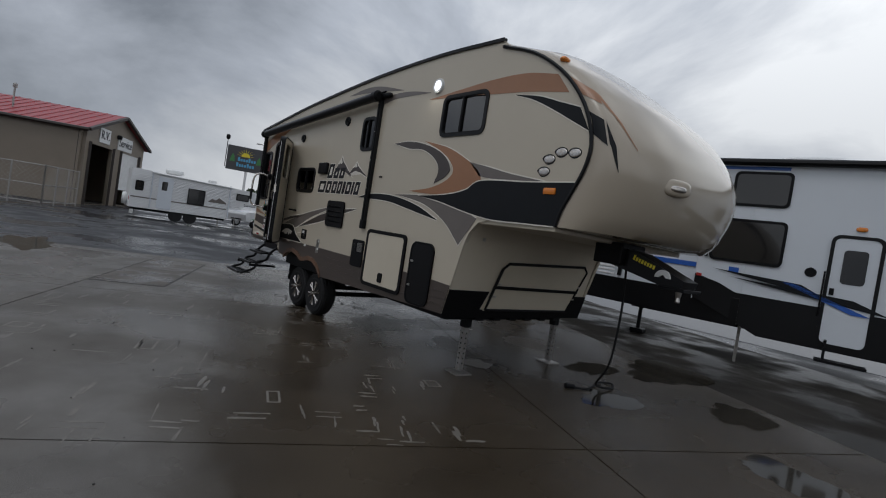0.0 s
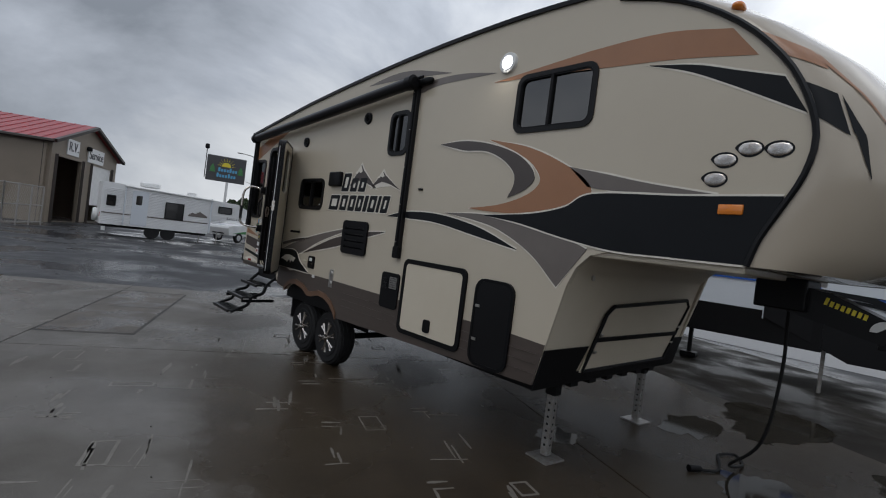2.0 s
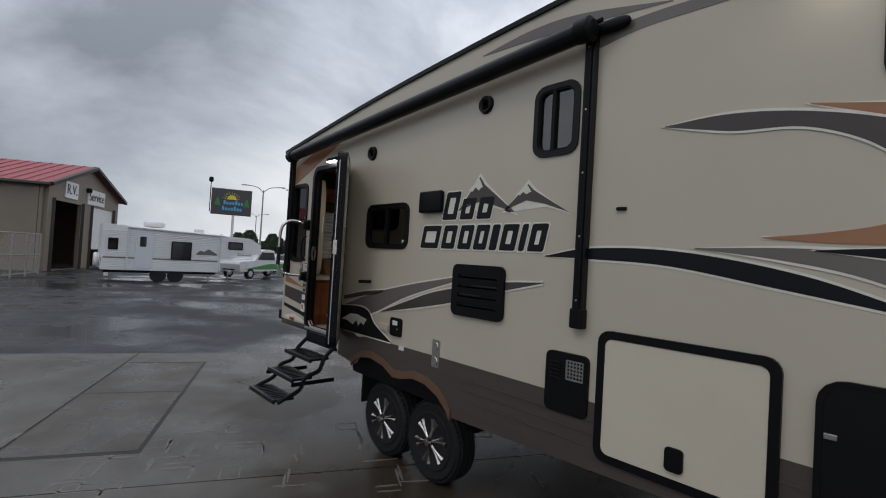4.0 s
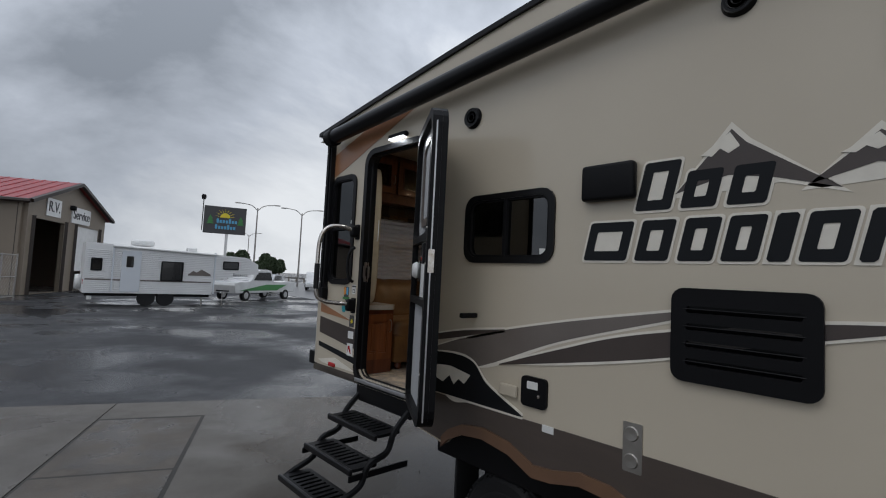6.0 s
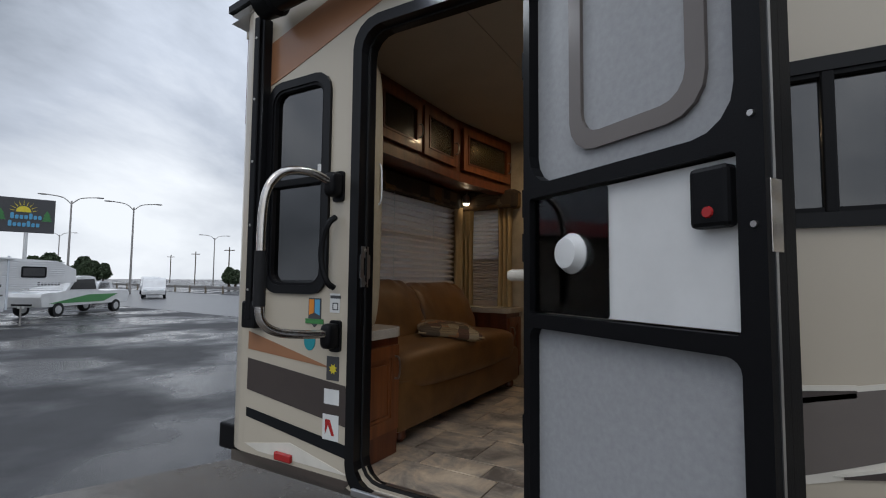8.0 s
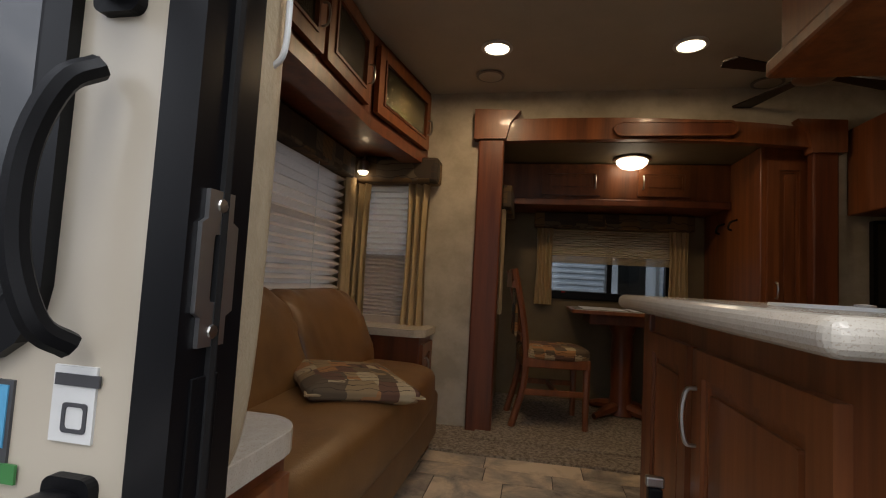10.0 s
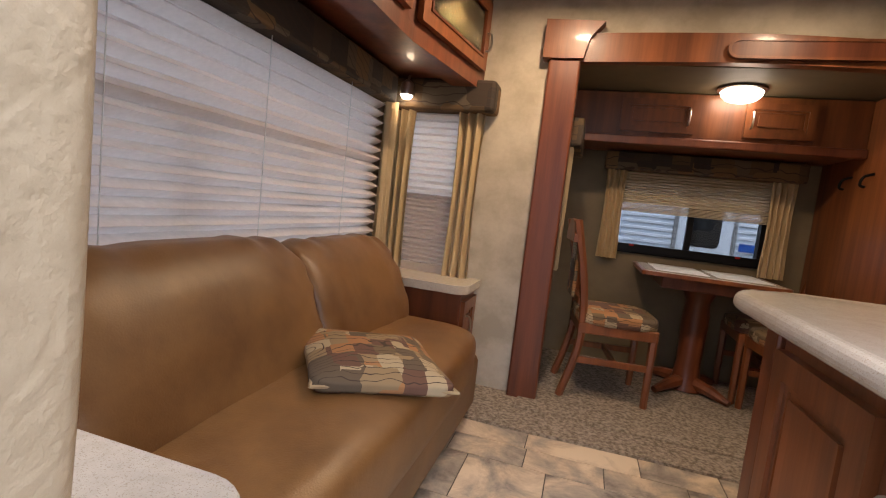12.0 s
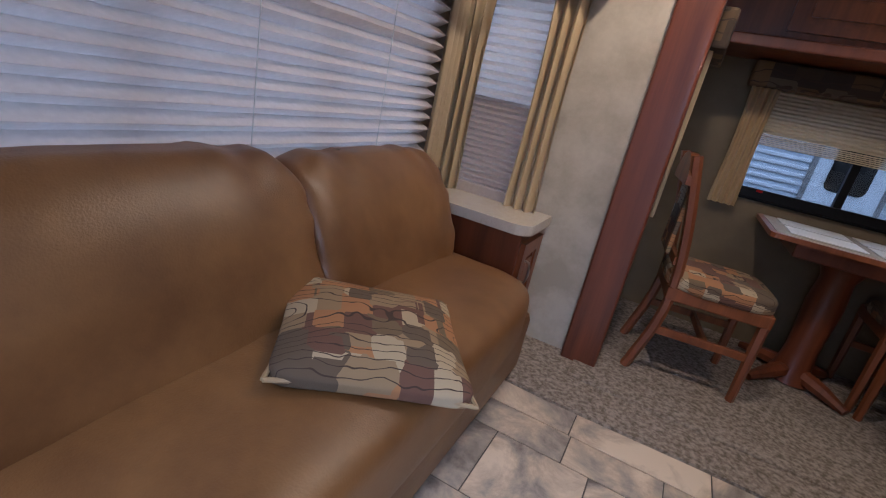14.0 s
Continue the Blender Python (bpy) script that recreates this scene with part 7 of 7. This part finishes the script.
# ---- vehicles ----
def car(label, paint, length=4.5, height=1.5, pickup=False):
    c = thing("pickup_truck" if pickup else "car", label, "pickup truck" if pickup else "car")
    add = local_parts(c)
    if pickup:
        prof = [(0, 0.45), (0, 1.05), (1.2, 1.15), (1.7, 1.75), (3.0, 1.78), (3.3, 1.15), (length, 1.12), (length, 0.5)]
    else:
        prof = [(0, 0.35), (0.02, 0.75), (0.9, 0.95), (1.6, height - 0.04), (2.7, height), (3.9, height - 0.12), (length - 0.05, 0.95), (length, 0.4)]
    b = add("body", plate(spline2(prof, 3), (), -0.85, 0.85), paint)
    bv = b.modifiers.new("round", "BEVEL")
    bv.width, bv.segments, bv.limit_method = 0.10, 3, "ANGLE"
    add("side_glass", plate([(1.35, 1.0), (1.75, height - 0.12), (3.3, height - 0.12), (3.7, 1.0)] if not pickup else [(1.45, 1.2), (1.8, 1.66), (2.9, 1.68), (3.1, 1.2)], (), -0.87, 0.87), TV, "dark window glass")
    add("windscreen", moved(box(-0.02, -0.68, 0, 0.02, 0.68, 0.62, 0.005), Matrix.Translation((1.02 if not pickup else 1.28, 0, 0.98 if not pickup else 1.16)) @ Matrix.Rotation(radians(50 if not pickup else 38), 4, "Y")), TV)
    for x in (0.85, length - 0.9):
        for y in (-0.78, 0.78):
            w = add("wheel", lathe([(0.18, -0.1), (0.31, -0.1), (0.33, 0), (0.31, 0.1), (0.18, 0.1)], (x, y, 0.33), "y", 18), RUBBER, sm=True)
            add("rim", lathe([(0.0, -0.11), (0.18, -0.105), (0.2, 0), (0.18, 0.105), (0, 0.11)], (x, y, 0.33), "y", 14), ALU, par=w)
    for y in (-0.6, 0.6):
        add("headlight", soft(0.06, y, 0.72, 0.18, 0.34, 0.14, 3, 3), GLASS)
    add("grille", box(-0.03, -0.45, 0.52, 0.02, 0.45, 0.68, 0.01), BLACK)
    add("number_plate", box(-0.05, -0.15, 0.42, -0.02, 0.15, 0.5, 0), STICK)
    return c


SILVER = material("silver_paint", (0.50, 0.51, 0.52), 0.25, metal=0.4, scale=2, coat=0.6)
WPAINT = material("white_paint", (0.70, 0.70, 0.70), 0.25, scale=2, coat=0.6)
c1 = car("silver crossover car parked at the lot edge", SILVER)
c1.matrix_world = pose(-30.2, 12.6, 0, 0, 0, 140)
c2 = car("white sport utility car on the road", WPAINT, 4.6, 1.7)
c2.matrix_world = pose(-36, 20.5, 0, 0, 0, 150)
c3 = car("white pickup truck on the road", WPAINT, 5.2, 1.8, True)
c3.matrix_world = pose(-46, 25.5, 0.0, 0, 0, 150)
c4 = car("white and green pickup truck beside the white trailer", WPAINT, 5.4, 1.8, True)
add = local_parts(c4)
add("green_panel", plate([(0.3, 0.6), (3.6, 0.6), (4.6, 0.95), (2.6, 0.95)], (), -0.875, 0.875), GREEN)
c4.matrix_world = pose(-21.0, 7.0, 0, 0, 0, 120)

# ---- pylon sign ----
sn = thing("pylon_sign", "dark roadside pylon sign with sun, trees and blue lettering shapes", "sign")
add = local_parts(sn)
add("panel", box(-1.75, -0.12, 4.9, 1.75, 0.12, 7.35, 0.03), INK)
add("pole", tube([(0.2, 0, 0), (0.2, 0, 4.9)], 0.12, 10), WHITE)
add("camera_pole", tube([(-1.85, 0, 5.1), (-1.85, 0, 8.0)], 0.04, 6), BLACK)
add("camera_head", soft(-1.85, 0, 8.1, 0.4, 0.4, 0.5, 3, 3), BLACK)
add("sun_disc", plate([(0.42 * math.cos(a), 6.35 + 0.42 * math.sin(a)) for a in np.linspace(0, math.pi, 14)], (), -0.15, -0.12), YELLOW)
for k in range(9):
    a = math.pi * (k + 0.5) / 9
    add("sun_ray", plate([(math.cos(a - 0.05) * 0.5, 6.35 + math.sin(a - 0.05) * 0.5), (math.cos(a) * 0.85, 6.35 + math.sin(a) * 0.85), (math.cos(a + 0.05) * 0.5, 6.35 + math.sin(a + 0.05) * 0.5)], (), -0.15, -0.12), YELLOW)
for x in (-1.2, 1.3):
    for k in range(3):
        add("tree_shape", plate([(x - 0.3 + 0.05 * k, 5.75 + 0.2 * k), (x + 0.3 - 0.05 * k, 5.75 + 0.2 * k), (x, 6.15 + 0.2 * k)], (), -0.15 - 0.004 * k, -0.12), GREEN)
for z, x0, n in ((5.85, -0.75, 7), (5.3, -0.85, 7)):
    for k in range(n):
        add("lettering_shape", plate([(x + 0.06, zz) for x, zz in rr(x0 + 0.25 * k, z, x0 + 0.25 * k + 0.19, z + (0.42 if k in (0, 4) else 0.28), 0.07)], (), -0.16, -0.12), CYAN)
sn.matrix_world = pose(-38.4, 12.5, 0, 0, 0, 70)


def street_lamp():
    s = thing("street_lamp", "tall galvanised twin-arm street lamp", "street lamp", "street lamps")
    add = local_parts(s)
    add("pole", tube([(0, 0, 0), (0, 0, 9.0)], [0.12, 0.07], 8), GALV)
    for q in (-1, 1):
        add("arm", tube(smooth_line([(0, 0, 8.7), (0.7 * q, 0, 9.3), (2.0 * q, 0, 9.5)], 4), 0.05, 6), GALV)
        add("head", soft(2.2 * q, 0, 9.48, 0.7, 0.26, 0.14, 3, 3), GALV)
    return s


sl0 = street_lamp()
sl0.matrix_world = pose(-49, 19.5, 0, 0, 0, 60)
copy_thing(sl0, pose(-95, 36, 0, 0, 0, 60))
copy_thing(sl0, pose(-48, 24.6, 0, 0, 0, 60))
copy_thing(sl0, pose(-75, 52, 0, 0, 0, 60))


# ---- trees in the distance ----
def tree(seed, h):
    r = random.Random(seed)
    t = thing("tree", "broad green roadside tree in full leaf", "tree", "roadside trees")
    add = local_parts(t)
    limbs = [tube([(0, 0, 0), (0.1, 0, h * 0.3), (0, 0.1, h * 0.6)], [0.28, 0.2, 0.1], 7)]
    for k in range(6):
        a = k * 1.05
        limbs.append(tube([(0, 0, h * (0.25 + 0.04 * k)), (math.cos(a) * h * 0.16, math.sin(a) * h * 0.16, h * (0.45 + 0.04 * k)), (math.cos(a) * h * 0.28, math.sin(a) * h * 0.28, h * (0.58 + 0.04 * k))], [0.1, 0.06, 0.03], 5))
    add("trunk", join(*limbs), BARK)
    bm = bmesh.new()
    for k in range(1300):
        a, u = r.uniform(0, 6.283), r.random()
        z = h * (0.28 + 0.72 * r.random())
        rad = h * 0.36 * math.sin(math.pi * min(1, (z / h - 0.2) / 0.85)) ** 0.7 * (0.45 + 0.55 * math.sqrt(u)) * (0.8 + 0.35 * noise.noise(Vector((math.cos(a) * 2, math.sin(a) * 2, z * 0.8 + seed))))
        c = Vector((math.cos(a) * rad, math.sin(a) * rad, z))
        s = r.uniform(0.10, 0.26)
        R = Euler((r.uniform(0, 6), r.uniform(0, 6), r.uniform(0, 6))).to_matrix()
        v = [bm.verts.new(c + R @ Vector(q)) for q in ((-s, -s * 0.6, 0), (s, -s * 0.5, 0.05), (s * 0.8, s * 0.6, 0), (-s * 0.7, s * 0.7, 0.06))]
        bm.faces.new(v)
    tagged(add("crown", bm, LEAF), kind="stuff")
    return t


t1, t2 = tree(1, 4.2), tree(2, 3.4)
spots = [(-75, 27, 1.1), (-79, 29, 1.2), (-83, 35, 1.0), (-88, 37, 1.2), (-72, 29, 0.9), (-94, 41, 1.1), (-100, 44, 1.0), (-62, 46, 0.8), (-66, 50, 0.9), (-56, 44, 0.7), (-70, 55, 1.0), (-104, 42, 0.9), (-45, 48, 0.8), (-110, 50, 1.1)]
t1.matrix_world = pose(-70, 24, 0) @ Matrix.Scale(1.0, 4)
t2.matrix_world = pose(-91, 38, 0)
for k, (x, y, s) in enumerate(spots):
    o = copy_thing(t1 if k % 2 else t2, pose(x, y, 0, 0, 0, 47 * k))
    o.scale = (s, s, s)
for k in range(4):
    up = thing("utility_pole", "wooden utility pole with crossarm far down the road", "utility pole", "utility poles")
    add = local_parts(up)
    add("pole", tube([(0, 0, 0), (0, 0, 9)], 0.14, 7), BARK)
    add("crossarm", box(-1.2, -0.06, 8.2, 1.2, 0.06, 8.4, 0.01), BARK)
    up.matrix_world = pose(-70 - 26 * k, 62 + 8 * k, 0, 0, 0, 30)


# ---- neighbouring trailers ----
nb = thing("toy_hauler_trailer", "white travel trailer with black skirt and blue slash graphic", "travel trailer")
add = local_parts(nb)
NH = 3.95
add("body", plate([(0, 1.15), (0.0, NH), (8.0, NH), (8.0, 0.75), (1.3, 0.75), (0.9, 0.9)], (), 0, 2.4), SNOWY, "white smooth body")
add("front_panel", box(-0.02, 0.05, 1.1, 0.0, 2.35, NH - 0.05, 0.004), SNOWY)
add("black_skirt", plate([(0, 1.15), (0.0, 1.62), (0.45, 1.50), (0.75, 1.36), (8.0, 1.30), (8.0, 0.60), (1.2, 0.60)], (), -0.012, 0.01), SATIN)
add("awning_roller", tube([(0.05, -0.10, NH - 0.03), (7.8, -0.10, NH - 0.03)], 0.07, 10), SATIN)
add("awning_arm", box(0.10, -0.06, 2.0, 0.17, 0.0, NH, 0.006), SATIN)
add("blue_edge", box(0.2, -0.01, NH - 0.16, 1.3, 0.0, NH - 0.10, 0), BLUE)
for x0, z0, x1, z1 in ((0.45, 3.10, 1.35, 3.72), (0.22, 1.98, 1.38, 2.78), (3.6, 1.6, 4.5, 2.6)):
    w = add("window", plate(rr(x0, z0, x1, z1, 0.08), (), -0.025, 0), TV, "dark tinted window")
    add("window_frame", ring(x0 - 0.03, z0 - 0.03, x1 + 0.03, z1 + 0.03, 0.05, 0.10, -0.032, -0.01), BLACK, par=w)
dn = add("entry_door", plate(rr(2.12, 0.72, 2.75, 2.62, 0.10), (), -0.02, 0), SNOWY, "white entry door")
add("door_seal", ring(2.07, 0.68, 2.80, 2.68, 0.055, 0.13, -0.03, -0.001), SATIN, par=dn)
add("door_window", plate(rr(2.27, 1.82, 2.60, 2.42, 0.06), (), -0.028, -0.02), TV, par=dn)
add("door_latch", box(2.15, -0.04, 1.60, 2.22, -0.02, 1.72, 0.006), BLACK, par=dn)
add("grab_handle", tube([(2.05, -0.05, 1.2), (2.05, -0.08, 1.4), (2.05, -0.08, 1.8), (2.05, -0.05, 2.0)], 0.015, 6), BLACK)
for pts, m in (([(0.3, 1.78), (1.75, 1.70), (2.1, 1.52), (1.5, 1.60)], CHAR), ([(0.6, 1.66), (2.5, 1.55), (3.0, 1.35), (2.3, 1.44)], CHAR), ([(1.45, 1.70), (1.65, 1.70), (2.75, 1.30), (2.5, 1.30)], BLUE)):
    add("stripe_graphic", plate(pts, (), -0.036, -0.03), m)
add("marker_lamp", soft(2.45, -0.02, 2.80, 0.16, 0.05, 0.08, 3, 3), AMBER)
add("service_port", lathe([(0, -0.02), (0.08, -0.02), (0.09, 0)], (1.85, 0, 1.95), "y", 16), BLACK)
add("red_lamp", box(0.02, -0.025, 1.58, 0.12, 0, 1.64, 0.006), REDL)
add("roof_conditioner", soft(1.6, 1.0, NH + 0.12, 1.1, 0.8, 0.3, 5, 5), WHITE)
add("roof_antenna", lathe([(0.03, 0), (0.03, 0.12), (0.14, 0.15), (0.14, 0.18), (0, 0.2)], (3.1, 0.5, NH), "z", 14), GALV)
add("step_board", box(2.1, -0.35, 0.42, 2.8, -0.05, 0.47, 0.01), BLACK)
add("step_link", box(2.2, -0.2, 0.45, 2.24, 0.0, 0.8, 0.005), BLACK)
add("underframe", box(-1.4, 0.9, 0.62, 7.5, 1.5, 0.78, 0.01), BLACK)
add("propane_cover", box(-1.0, 0.85, 0.78, -0.35, 1.55, 1.50, 0.06), BLACK)
add("tongue_jack", tube([(-1.25, 1.2, 0.0), (-1.25, 1.2, 1.5)], 0.045, 8), BLACK)
add("jack_foot", box(-1.4, 1.05, 0.0, -1.1, 1.35, 0.10, 0.02), BLACK)
for x in (4.6, 5.5):
    add("wheel", lathe([(0.2, -0.1), (0.35, -0.1), (0.37, 0), (0.35, 0.1), (0.2, 0.1)], (x, 0.15, 0.37), "y", 20), RUBBER)
add("stabiliser_leg", tube([(0.9, 0.2, 0), (0.9, 0.2, 0.8)], 0.03, 6), GALV)
nb.matrix_world = pose(8.55, 6.95, 0, 0, 0, 11)

n2 = thing("white_siding_trailer", "white ribbed travel trailer with grey front parked behind", "travel trailer")
add = local_parts(n2)
add("body", plate([(0, 0.75), (0, 3.3), (7.2, 3.3), (7.2, 0.75)], (), 0, 2.4), SNOWY)
for k in range(22):
    add("siding_rib", box(1.55, -0.016, 1.30 + 0.085 * k, 4.6, 0, 1.342 + 0.085 * k, 0.006, 1), SIDING)
add("grey_panel", box(0.02, -0.02, 0.9, 1.5, 0, 3.25, 0.006), GALV)
add("skirt", box(0, -0.02, 0.7, 7.2, 0, 1.25, 0.006), SATIN)
dn = add("entry_door", plate(rr(2.55, 0.95, 3.20, 2.75, 0.08), (), -0.03, 0), SIDING, "white entry door")
add("door_window", plate(rr(2.68, 1.75, 3.06, 2.5, 0.07), (), -0.038, -0.03), TV, par=dn)
add("door_frame", ring(2.50, 0.90, 3.25, 2.80, 0.05, 0.1, -0.036, -0.001), GALV, par=dn)
add("blue_stripe", box(3.3, -0.024, 1.75, 7.1, -0.016, 1.85, 0), BLUE)
add("awning_arm", box(4.7, -0.06, 1.3, 4.78, 0.0, 3.2, 0.006), SATIN)
for x in (1.2, 2.0):
    add("wheel", lathe([(0.2, -0.1), (0.35, -0.1), (0.37, 0), (0.35, 0.1), (0.2, 0.1)], (x, 0.15, 0.37), "y", 20), RUBBER)
add("front_leg", tube([(0.4, 0.3, 0), (0.4, 0.3, 0.8)], 0.03, 6), GALV)
n2.matrix_world = pose(2.2, 6.6, 0, 0, 0, 4)

pieces_floor()
